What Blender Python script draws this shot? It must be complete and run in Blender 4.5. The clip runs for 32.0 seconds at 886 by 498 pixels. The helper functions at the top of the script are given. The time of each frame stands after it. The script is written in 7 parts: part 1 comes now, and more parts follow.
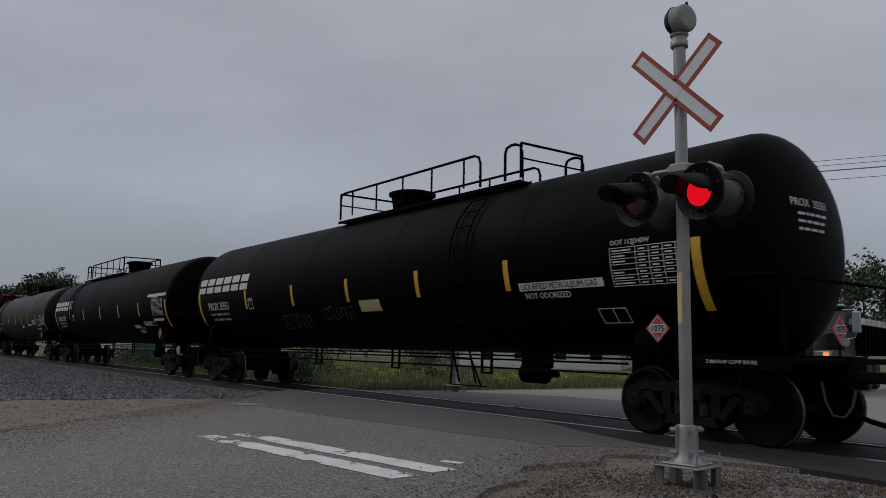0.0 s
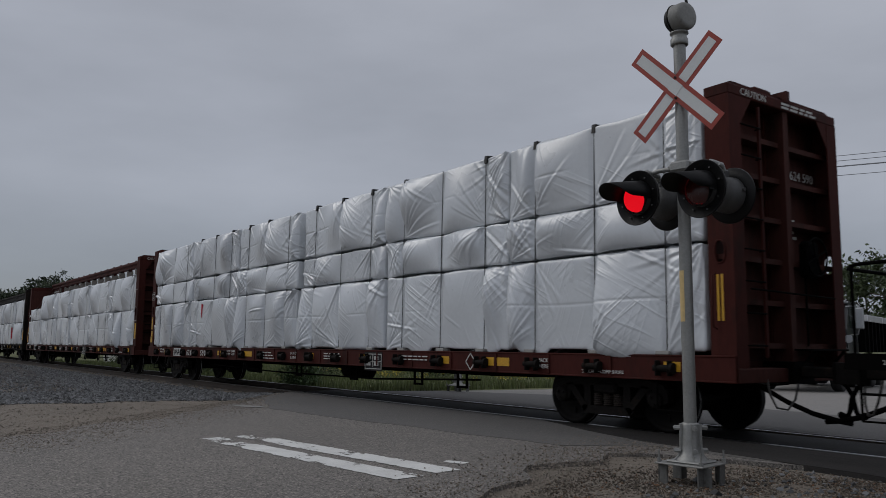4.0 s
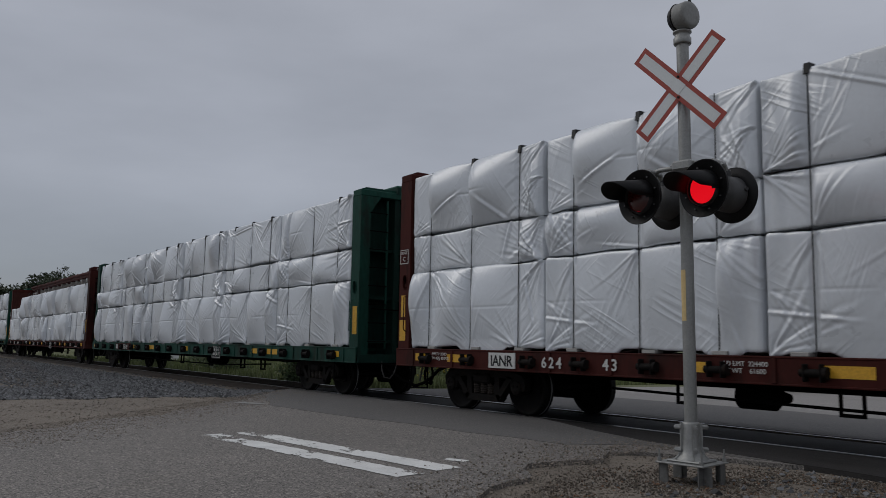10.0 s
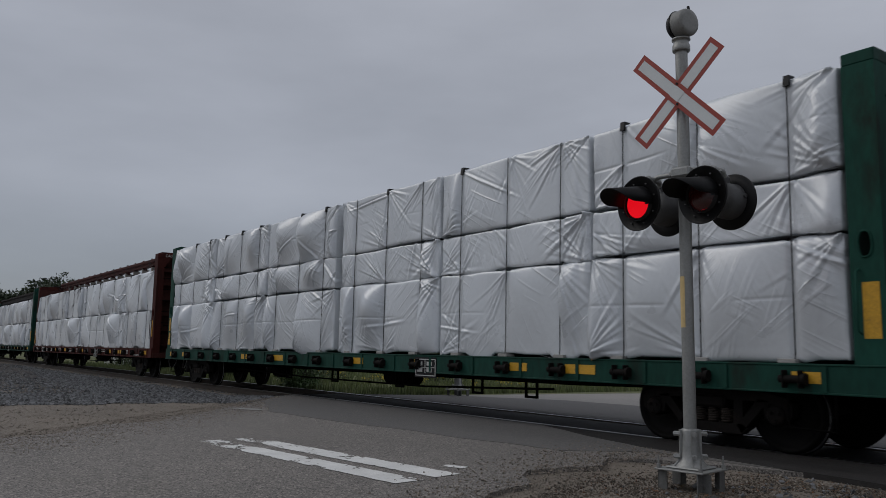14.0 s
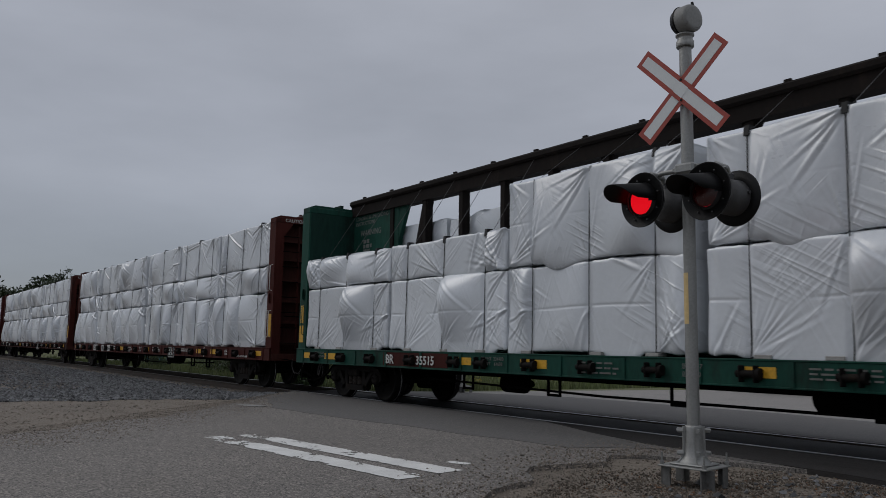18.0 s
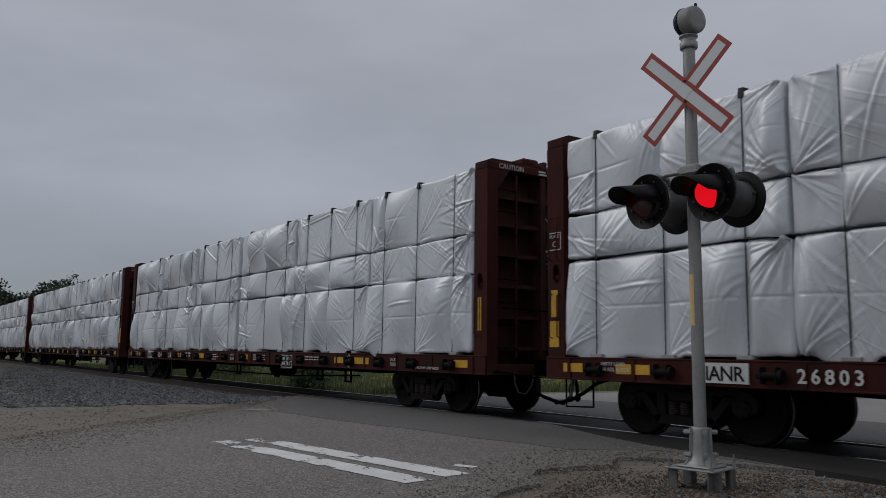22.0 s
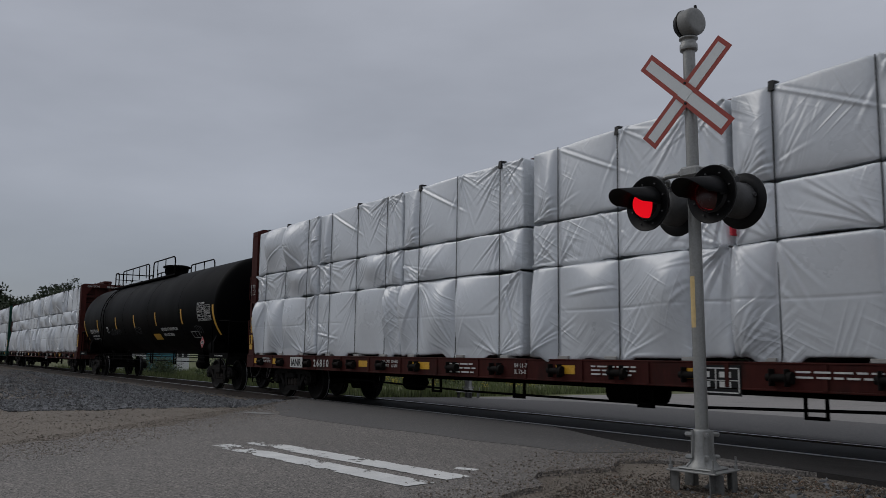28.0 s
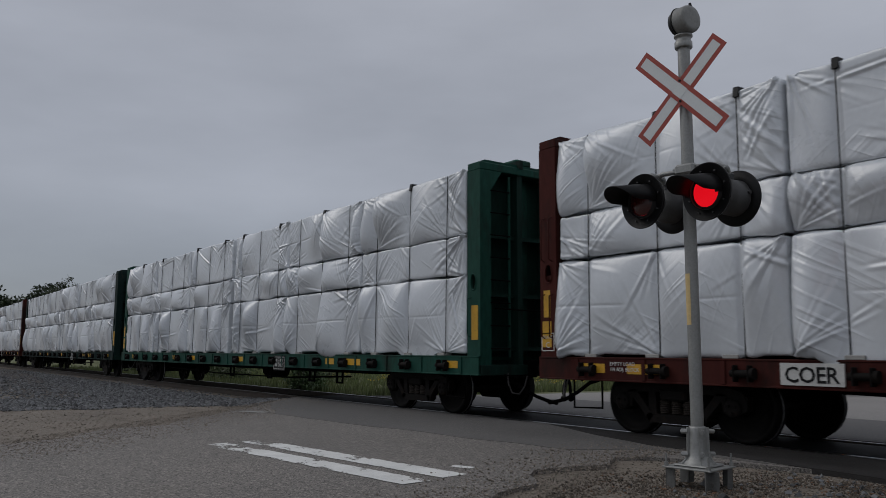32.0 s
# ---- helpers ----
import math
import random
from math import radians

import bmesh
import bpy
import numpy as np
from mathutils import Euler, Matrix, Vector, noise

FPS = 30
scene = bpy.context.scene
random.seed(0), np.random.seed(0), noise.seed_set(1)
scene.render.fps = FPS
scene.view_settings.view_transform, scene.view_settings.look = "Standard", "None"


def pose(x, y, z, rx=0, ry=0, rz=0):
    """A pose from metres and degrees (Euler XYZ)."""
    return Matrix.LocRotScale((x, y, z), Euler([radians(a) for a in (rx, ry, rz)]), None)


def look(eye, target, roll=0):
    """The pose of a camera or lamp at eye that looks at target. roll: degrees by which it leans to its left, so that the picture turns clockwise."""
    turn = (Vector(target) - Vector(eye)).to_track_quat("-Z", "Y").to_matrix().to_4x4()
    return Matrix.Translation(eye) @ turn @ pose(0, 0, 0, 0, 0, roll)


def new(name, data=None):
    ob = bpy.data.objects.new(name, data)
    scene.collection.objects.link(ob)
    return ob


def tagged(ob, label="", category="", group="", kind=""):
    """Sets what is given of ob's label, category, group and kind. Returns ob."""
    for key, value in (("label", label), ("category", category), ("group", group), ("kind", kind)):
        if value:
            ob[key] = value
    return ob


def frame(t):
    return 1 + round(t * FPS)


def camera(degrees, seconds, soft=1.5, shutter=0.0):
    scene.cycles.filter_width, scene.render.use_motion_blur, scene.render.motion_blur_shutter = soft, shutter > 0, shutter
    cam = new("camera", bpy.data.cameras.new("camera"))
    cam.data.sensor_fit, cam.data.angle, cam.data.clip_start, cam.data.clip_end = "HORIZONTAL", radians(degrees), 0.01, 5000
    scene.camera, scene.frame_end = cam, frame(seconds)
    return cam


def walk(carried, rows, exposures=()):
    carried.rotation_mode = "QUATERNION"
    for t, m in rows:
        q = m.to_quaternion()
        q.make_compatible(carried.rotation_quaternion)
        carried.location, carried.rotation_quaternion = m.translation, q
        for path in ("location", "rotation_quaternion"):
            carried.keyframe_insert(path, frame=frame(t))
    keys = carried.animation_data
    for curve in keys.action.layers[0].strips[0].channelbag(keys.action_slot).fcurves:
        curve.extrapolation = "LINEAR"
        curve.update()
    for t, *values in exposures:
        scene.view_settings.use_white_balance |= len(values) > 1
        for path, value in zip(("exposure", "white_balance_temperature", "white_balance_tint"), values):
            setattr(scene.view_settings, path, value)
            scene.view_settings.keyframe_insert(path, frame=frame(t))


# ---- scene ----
SECONDS = 32.0
cam = camera(58.3, SECONDS, soft=0.65, shutter=0.05)
PATH = [
    (0, -0.003, -9.906, 1.149, 97.02, -1.02, 53.38),
    (0.5, -0.001, -9.910, 1.145, 96.98, -1.01, 53.47),
    (1, -0.004, -9.908, 1.147, 96.90, -0.94, 53.51),
    (1.5, -0.004, -9.907, 1.147, 96.85, -0.94, 53.54),
    (2, -0.000, -9.912, 1.147, 96.83, -0.78, 53.58),
    (2.5, -0.003, -9.908, 1.148, 96.76, -0.67, 53.61),
    (4.5, -0.003, -9.907, 1.150, 97.07, -0.48, 53.56),
    (5, -0.001, -9.907, 1.147, 97.04, -0.53, 53.57),
    (5.5, -0.002, -9.906, 1.149, 97.01, -0.52, 53.66),
    (6, 0.002, -9.909, 1.148, 96.99, -0.54, 53.66),
    (6.5, -0.001, -9.908, 1.148, 97.01, -0.57, 53.62),
    (7, 0.003, -9.906, 1.148, 97.00, -0.55, 53.73),
    (7.5, -0.001, -9.907, 1.148, 97.01, -0.53, 53.72),
    (8, 0.004, -9.911, 1.148, 96.98, -0.56, 53.71),
    (8.5, 0.004, -9.907, 1.147, 96.96, -0.71, 53.78),
    (9, -0.003, -9.908, 1.145, 96.96, -0.73, 53.74),
    (9.5, -0.004, -9.907, 1.148, 96.92, -0.80, 53.69),
    (10, -0.001, -9.909, 1.148, 96.89, -0.83, 53.65),
    (10.5, -0.001, -9.905, 1.149, 96.87, -0.81, 53.71),
    (11, -0.001, -9.910, 1.148, 96.93, -0.85, 53.69),
    (11.5, -0.002, -9.907, 1.148, 96.99, -0.83, 53.64),
    (12, -0.000, -9.909, 1.148, 97.11, -0.87, 53.64),
    (12.5, 0.000, -9.909, 1.147, 97.20, -0.99, 53.60),
    (13, 0.001, -9.909, 1.149, 97.23, -1.03, 53.60),
    (13.5, 0.000, -9.909, 1.148, 97.31, -0.99, 53.60),
    (14, 0.005, -9.911, 1.150, 97.32, -0.91, 53.60),
    (14.5, 0.005, -9.909, 1.147, 97.32, -0.89, 53.65),
    (16.5, -0.002, -9.908, 1.145, 97.26, -0.96, 53.79),
    (17, -0.004, -9.907, 1.146, 97.15, -0.97, 53.79),
    (17.5, -0.003, -9.911, 1.149, 97.09, -0.96, 53.81),
    (18, 0.001, -9.910, 1.146, 97.09, -0.94, 53.82),
    (18.5, 0.003, -9.906, 1.145, 97.09, -0.92, 53.95),
    (19, 0.003, -9.908, 1.147, 97.09, -0.87, 54.00),
    (19.5, 0.004, -9.909, 1.148, 97.11, -0.76, 54.04),
    (20, 0.004, -9.909, 1.150, 97.08, -0.64, 54.09),
    (20.5, 0.002, -9.906, 1.148, 97.04, -0.57, 54.19),
    (21, -0.000, -9.910, 1.149, 97.01, -0.65, 54.26),
    (21.5, 0.003, -9.907, 1.150, 97.09, -0.59, 54.25),
    (22, 0.006, -9.911, 1.149, 97.29, -0.58, 54.24),
    (22.5, 0.006, -9.907, 1.149, 97.39, -0.54, 54.25),
    (23, 0.002, -9.908, 1.151, 97.45, -0.51, 54.21),
    (23.5, -0.000, -9.905, 1.149, 97.48, -0.52, 54.24),
    (24, 0.004, -9.908, 1.150, 97.49, -0.57, 54.24),
    (24.5, 0.003, -9.910, 1.151, 97.53, -0.61, 54.20),
    (26.5, 0.005, -9.909, 1.147, 97.45, -0.51, 54.25),
    (27, 0.002, -9.911, 1.150, 97.41, -0.46, 54.29),
    (27.5, 0.000, -9.909, 1.148, 97.41, -0.38, 54.29),
    (28, 0.003, -9.909, 1.150, 97.48, -0.40, 54.31),
    (28.5, 0.001, -9.907, 1.148, 97.53, -0.37, 54.31),
    (29, 0.001, -9.907, 1.148, 97.47, -0.36, 54.25),
    (29.5, 0.006, -9.906, 1.148, 97.40, -0.34, 54.18),
    (30, 0.002, -9.910, 1.151, 97.40, -0.25, 54.08),
    (30.5, 0.000, -9.911, 1.149, 97.46, -0.21, 54.00),
    (31, 0.005, -9.909, 1.148, 97.47, -0.19, 54.04),
    (31.5, 0.001, -9.906, 1.148, 97.42, -0.23, 54.01),
    (32, 0.000, -9.910, 1.149, 97.35, -0.22, 53.99),
]
walk(cam, [(t, pose(x, y, z, a, b, c)) for t, x, y, z, a, b, c in PATH], exposures=[(0.0, 0.0), (32.0, 0.0)])


def train_run(t):
    """How far the train has rolled along the track, in metres, t seconds after the start."""
    u = t / 16
    return 247.822 * u - 2.604 * u**2 - 4.560 * u**3 + 1.613 * u**4


# ---- light: an overcast sky and a very soft sun ----
def make_sky():
    world = bpy.data.worlds.new("overcast_sky")
    scene.world = world
    world.use_nodes = True
    nt = world.node_tree
    nt.nodes.clear()
    out = nt.nodes.new("ShaderNodeOutputWorld")
    bg = nt.nodes.new("ShaderNodeBackground")
    coord = nt.nodes.new("ShaderNodeTexCoord")
    sep = nt.nodes.new("ShaderNodeSeparateXYZ")
    ramp = nt.nodes.new("ShaderNodeValToRGB")
    sky = nt.nodes.new("ShaderNodeTexSky")
    sky.sky_type, sky.sun_disc = "NISHITA", False
    sky.sun_elevation, sky.sun_rotation = radians(42), radians(236)
    stops = ((0.0, (0.165, 0.187, 0.222)), (0.075, (0.235, 0.257, 0.303)), (0.19, (0.368, 0.386, 0.438)),
             (0.42, (0.384, 0.40, 0.447)), (0.70, (0.48, 0.495, 0.54)), (1.0, (0.54, 0.555, 0.60)))
    el = ramp.color_ramp.elements
    while len(el) < len(stops):
        el.new(0.5)
    for e, (p, c) in zip(el, stops):
        e.position, e.color = p, (*c, 1)
    flat = nt.nodes.new("ShaderNodeMapping")
    flat.inputs["Scale"].default_value = (1.0, 1.0, 3.2)
    cloud = nt.nodes.new("ShaderNodeTexNoise")
    cloud.inputs["Scale"].default_value, cloud.inputs["Detail"].default_value = 2.1, 5.0
    cloud.inputs["Roughness"].default_value = 0.52
    amount = nt.nodes.new("ShaderNodeMapRange")
    amount.inputs["From Min"].default_value, amount.inputs["From Max"].default_value = 0.3, 0.72
    amount.inputs["To Min"].default_value, amount.inputs["To Max"].default_value = 0.86, 1.13
    mul = nt.nodes.new("ShaderNodeVectorMath")
    mul.operation = "SCALE"
    mix = nt.nodes.new("ShaderNodeMixRGB")
    mix.inputs["Fac"].default_value = 0.010
    link = nt.links.new
    link(coord.outputs["Generated"], sep.inputs[0])
    link(sep.outputs["Z"], ramp.inputs["Fac"])
    link(coord.outputs["Generated"], flat.inputs["Vector"])
    link(flat.outputs["Vector"], cloud.inputs["Vector"])
    link(cloud.outputs["Fac"], amount.inputs["Value"])
    link(ramp.outputs["Color"], mul.inputs[0])
    link(amount.outputs["Result"], mul.inputs["Scale"])
    # the cloud is thicker down the line, to the west
    west = nt.nodes.new("ShaderNodeMapRange")
    west.inputs["From Min"].default_value, west.inputs["From Max"].default_value = -1.0, 0.0
    west.inputs["To Min"].default_value, west.inputs["To Max"].default_value = 0.84, 1.03
    dim = nt.nodes.new("ShaderNodeVectorMath")
    dim.operation = "SCALE"
    link(sep.outputs["X"], west.inputs["Value"])
    link(mul.outputs[0], dim.inputs[0])
    link(west.outputs["Result"], dim.inputs["Scale"])
    link(dim.outputs[0], mix.inputs["Color1"])
    link(sky.outputs["Color"], mix.inputs["Color2"])
    link(mix.outputs["Color"], bg.inputs["Color"])
    link(bg.outputs["Background"], out.inputs["Surface"])
    bg.inputs["Strength"].default_value = 1.0


make_sky()
sun = new("sun", bpy.data.lights.new("sun", "SUN"))
sun.data.energy, sun.data.angle, sun.data.color = 0.55, radians(40), (1.0, 0.97, 0.93)
sun.matrix_basis = look((-22, -15, 24), (0, 0, 0))


# ---- materials ----
def mat(name, base, rough=0.6, metal=0.0, var=0.25, scale=1.2, fine=30.0, bump=0.15, dist=0.004, stain=None, amount=0.5,
        streak=(1, 1, 1), per_thing=0.0, per_piece=0.0, coat=0.0, spec=0.5):
    """A painted or raw surface: base colour with broad and fine variation, stains of another colour, and fine relief."""
    m = bpy.data.materials.new(name)
    m.use_nodes = True
    nt = m.node_tree
    n, link = nt.nodes.new, nt.links.new
    p = nt.nodes["Principled BSDF"]
    co = n("ShaderNodeTexCoord")
    mp = n("ShaderNodeMapping")
    mp.inputs["Scale"].default_value = streak
    link(co.outputs["Object"], mp.inputs["Vector"])
    info = n("ShaderNodeObjectInfo")
    shift = n("ShaderNodeVectorMath")
    shift.operation = "MULTIPLY_ADD"
    shift.inputs[1].default_value = (31.0, 17.0, 23.0)
    link(info.outputs["Random"], shift.inputs[0])
    link(mp.outputs["Vector"], shift.inputs[2])
    big, small = n("ShaderNodeTexNoise"), n("ShaderNodeTexNoise")
    for tex, s, d in ((big, scale, 5.0), (small, fine, 4.0)):
        tex.inputs["Scale"].default_value, tex.inputs["Detail"].default_value = s, d
        tex.inputs["Roughness"].default_value = 0.6
        link(shift.outputs[0], tex.inputs["Vector"])
    both = n("ShaderNodeMath")
    both.operation = "ADD"
    link(big.outputs["Fac"], both.inputs[0])
    link(small.outputs["Fac"], both.inputs[1])
    rng = n("ShaderNodeMapRange")
    rng.inputs["From Min"].default_value, rng.inputs["From Max"].default_value = 0.65, 1.35
    rng.inputs["To Min"].default_value, rng.inputs["To Max"].default_value = 1 - var, 1 + var
    link(both.outputs[0], rng.inputs["Value"])
    col = n("ShaderNodeVectorMath")
    col.operation = "SCALE"
    col.inputs[0].default_value = base
    link(rng.outputs["Result"], col.inputs["Scale"])
    last = col.outputs[0]
    if per_thing or per_piece:
        v = n("ShaderNodeMapRange")
        k = per_thing or per_piece
        v.inputs["To Min"].default_value, v.inputs["To Max"].default_value = 1 - k, 1 + k
        src = info.outputs["Random"] if per_thing else n("ShaderNodeNewGeometry").outputs["Random Per Island"]
        link(src, v.inputs["Value"])
        s2 = n("ShaderNodeVectorMath")
        s2.operation = "SCALE"
        link(last, s2.inputs[0])
        link(v.outputs["Result"], s2.inputs["Scale"])
        last = s2.outputs[0]
    if stain:
        sn = n("ShaderNodeTexNoise")
        sn.inputs["Scale"].default_value, sn.inputs["Detail"].default_value = scale * 2.3, 7.0
        sn.inputs["Roughness"].default_value = 0.68
        link(shift.outputs[0], sn.inputs["Vector"])
        sr = n("ShaderNodeMapRange")
        sr.inputs["From Min"].default_value, sr.inputs["From Max"].default_value = 0.75 - 0.4 * amount, 0.92 - 0.4 * amount
        link(sn.outputs["Fac"], sr.inputs["Value"])
        mx = n("ShaderNodeMixRGB")
        mx.inputs["Color2"].default_value = (*stain, 1)
        link(sr.outputs["Result"], mx.inputs["Fac"])
        link(last, mx.inputs["Color1"])
        last = mx.outputs["Color"]
    link(last, p.inputs["Base Color"])
    rr = n("ShaderNodeMapRange")
    rr.inputs["To Min"].default_value, rr.inputs["To Max"].default_value = max(0.05, rough - 0.12), min(1, rough + 0.12)
    link(big.outputs["Fac"], rr.inputs["Value"])
    link(rr.outputs["Result"], p.inputs["Roughness"])
    p.inputs["Metallic"].default_value = metal
    p.inputs["Coat Weight"].default_value = coat
    p.inputs["Specular IOR Level"].default_value = spec
    if bump:
        b = n("ShaderNodeBump")
        b.inputs["Strength"].default_value, b.inputs["Distance"].default_value = bump, dist
        link(both.outputs[0], b.inputs["Height"])
        link(b.outputs["Normal"], p.inputs["Normal"])
    return m


def glow(name, colour, strength):
    m = bpy.data.materials.new(name)
    m.use_nodes = True
    p = m.node_tree.nodes["Principled BSDF"]
    p.inputs["Base Color"].default_value = (*[0.3 * c for c in colour], 1)
    p.inputs["Specular IOR Level"].default_value = 0.1
    p.inputs["Emission Color"].default_value = (*colour, 1)
    p.inputs["Emission Strength"].default_value = strength
    return m


def wrap_material():
    """White plastic lumber wrap: sparse sharp creases running several ways, grey smudges."""
    m = mat("lumber_wrap", (0.572, 0.602, 0.632), rough=0.30, spec=1.0, var=0.06, scale=0.9, fine=16, bump=0.0, per_thing=0.10, coat=0.55,
            stain=(0.48, 0.495, 0.52), amount=0.3)
    nt = m.node_tree
    n, link = nt.nodes.new, nt.links.new
    p = nt.nodes["Principled BSDF"]
    p.inputs["IOR"].default_value, p.inputs["Coat Roughness"].default_value = 1.55, 0.26
    co, info = n("ShaderNodeTexCoord"), n("ShaderNodeObjectInfo")
    total = None
    for turn, sx, sz, width, weight in ((28, 0.30, 4.4, 0.07, 1.0), (-40, 0.28, 4.8, 0.07, 0.9), (63, 0.30, 4.0, 0.06, 0.8), (-70, 0.26, 5.2, 0.07, 0.6)):
        mp = n("ShaderNodeMapping")
        mp.vector_type = "TEXTURE"
        mp.inputs["Rotation"].default_value = (0, radians(turn), 0)
        mp.inputs["Scale"].default_value = (1 / sx, 0.8, 1 / sz)
        sh = n("ShaderNodeVectorMath")
        sh.operation = "MULTIPLY_ADD"
        sh.inputs[1].default_value = (19.0 + turn, 7.0, 41.0)
        link(info.outputs["Random"], sh.inputs[0])
        link(co.outputs["Object"], mp.inputs["Vector"])
        link(mp.outputs["Vector"], sh.inputs[2])
        mask = n("ShaderNodeTexNoise")
        mask.inputs["Scale"].default_value, mask.inputs["Detail"].default_value = 1.0, 1.0
        move = n("ShaderNodeVectorMath")
        move.operation = "MULTIPLY_ADD"
        move.inputs[1].default_value = (53.0 + 3 * turn, 29.0 - turn, 11.0)
        link(info.outputs["Random"], move.inputs[0])
        link(co.outputs["Object"], move.inputs[2])
        link(move.outputs[0], mask.inputs["Vector"])
        gate = n("ShaderNodeMapRange")
        gate.inputs["From Min"].default_value, gate.inputs["From Max"].default_value = 0.53, 0.68
        link(mask.outputs["Fac"], gate.inputs["Value"])
        t = n("ShaderNodeTexNoise")
        t.inputs["Scale"].default_value, t.inputs["Detail"].default_value = 1.0, 2.0
        t.inputs["Distortion"].default_value = 0.22
        link(sh.outputs[0], t.inputs["Vector"])
        fold = n("ShaderNodeMath")
        fold.operation = "SUBTRACT"
        fold.inputs[1].default_value = 0.5
        link(t.outputs["Fac"], fold.inputs[0])
        ab = n("ShaderNodeMath")
        ab.operation = "ABSOLUTE"
        link(fold.outputs[0], ab.inputs[0])
        ridge = n("ShaderNodeMapRange")
        ridge.inputs["From Min"].default_value, ridge.inputs["From Max"].default_value = 0.0, width
        ridge.inputs["To Min"].default_value, ridge.inputs["To Max"].default_value = weight, 0.0
        link(ab.outputs[0], ridge.inputs["Value"])
        sc = n("ShaderNodeMath")
        sc.operation = "MULTIPLY_ADD"
        link(ridge.outputs["Result"], sc.inputs[0])
        link(gate.outputs["Result"], sc.inputs[1])
        if total is None:
            sc.inputs[2].default_value = 0
        else:
            link(total, sc.inputs[2])
        total = sc.outputs[0]
    b = n("ShaderNodeBump")
    b.inputs["Strength"].default_value, b.inputs["Distance"].default_value = 0.6, 0.011
    link(total, b.inputs["Height"])
    link(b.outputs["Normal"], p.inputs["Normal"])
    link(b.outputs["Normal"], p.inputs["Coat Normal"])
    return m


WRAP = wrap_material()
# Recessed end plates and ribs; the green carries the recess shade in its colour.
RECESS_BROWN = mat("recess_brown_end", (0.050, 0.0150, 0.0115), 0.75, spec=0.18, var=0.35, scale=0.9, fine=12, stain=(0.014, 0.0075, 0.0062), amount=0.5, streak=(1, 1, 0.3))
SHADED_GREEN = mat("shaded_green_end", (0.0070, 0.030, 0.023), 0.75, spec=0.15, var=0.35, scale=0.9, fine=12, stain=(0.007, 0.010, 0.008), amount=0.55, streak=(1, 1, 0.3))
RECESS_DARK = mat("recess_black_end", (0.0085, 0.0066, 0.0058), 0.75, spec=0.12, var=0.35, scale=0.9, fine=12, stain=(0.016, 0.011, 0.009), amount=0.45, streak=(1, 1, 0.3))
FADED_WHITE = mat("faded_stencil", (0.13, 0.13, 0.12), 0.7, var=0.3, scale=5, fine=40, stain=(0.05, 0.05, 0.045), amount=0.5)
BLACK_STRAP = mat("strap_black", (0.006, 0.006, 0.0065), 0.5, spec=0.25, var=0.2)
BROWN = mat("boxcar_brown", (0.048, 0.0112, 0.0088), 0.72, spec=0.12, var=0.28, scale=0.8, fine=14, bump=0.12, stain=(0.018, 0.0095, 0.0078), amount=0.58, streak=(1, 1, 0.35), per_thing=0.1)
DARK_BROWN = mat("weathered_black_brown", (0.009, 0.0066, 0.0056), 0.75, spec=0.12, var=0.3, scale=0.8, fine=14, stain=(0.026, 0.018, 0.014), amount=0.4, streak=(1, 1, 0.35))
GREEN = mat("railway_green", (0.0085, 0.050, 0.036), 0.65, spec=0.15, var=0.34, scale=0.8, fine=14, stain=(0.012, 0.0165, 0.0125), amount=0.55, streak=(1, 1, 0.35), per_thing=0.1)
DARK_GREEN = mat("dark_railway_green", (0.005, 0.018, 0.016), 0.7, spec=0.15, var=0.28, scale=0.8, fine=14, stain=(0.03, 0.028, 0.024), amount=0.5, streak=(1, 1, 0.35))
TANK_BLACK = mat("tank_black", (0.0010, 0.0011, 0.0013), 0.5, spec=0.024, var=0.3, scale=0.5, fine=9, bump=0.05, stain=(0.0030, 0.0025, 0.0023), amount=0.42, streak=(1.6, 1, 0.5))
FRAME_BLACK = mat("frame_black", (0.0022, 0.002, 0.002), 0.75, spec=0.03, var=0.35, scale=2, fine=20, stain=(0.006, 0.0045, 0.0037), amount=0.4)
TRUCK_IRON = mat("truck_iron", (0.0072, 0.0060, 0.0054), 0.75, spec=0.12, var=0.4, scale=2.5, fine=26, bump=0.35, stain=(0.019, 0.0125, 0.009), amount=0.5)
# Spring colour lightened to stand for the light the coils catch.
LIT_SPRING_STEEL = mat("lit_spring_steel", (0.024, 0.018, 0.014), 0.6, spec=0.25, var=0.4, scale=4, fine=30, stain=(0.012, 0.008, 0.006), amount=0.4)
WHEEL_IRON = mat("wheel_iron", (0.0045, 0.004, 0.0038), 0.65, spec=0.1, var=0.4, scale=3, fine=30, stain=(0.009, 0.007, 0.0055), amount=0.4)
WHEEL_RIM = mat("worn_wheel_rim", (0.22, 0.22, 0.22), 0.45, metal=0.7, var=0.3, scale=3, fine=30, stain=(0.03, 0.022, 0.018), amount=0.5)
YELLOW = mat("reflective_yellow", (0.55, 0.30, 0.02), 0.45, var=0.25, scale=5, fine=40, stain=(0.12, 0.07, 0.02), amount=0.35)
WHITE_PAINT = mat("stencil_white", (0.52, 0.52, 0.50), 0.6, var=0.15, scale=5, fine=40, stain=(0.3, 0.28, 0.27), amount=0.3)
RED_PAINT = mat("marker_red", (0.5, 0.02, 0.04), 0.6, var=0.15, scale=5, fine=40)
GALV = mat("galvanised_steel", (0.27, 0.272, 0.262), 0.5, metal=0.55, var=0.18, scale=5, fine=50, bump=0.12, stain=(0.25, 0.24, 0.22), amount=0.4)
SIGN_WHITE = mat("sign_white", (0.60, 0.62, 0.62), 0.5, var=0.06, scale=4, fine=60, bump=0.03)
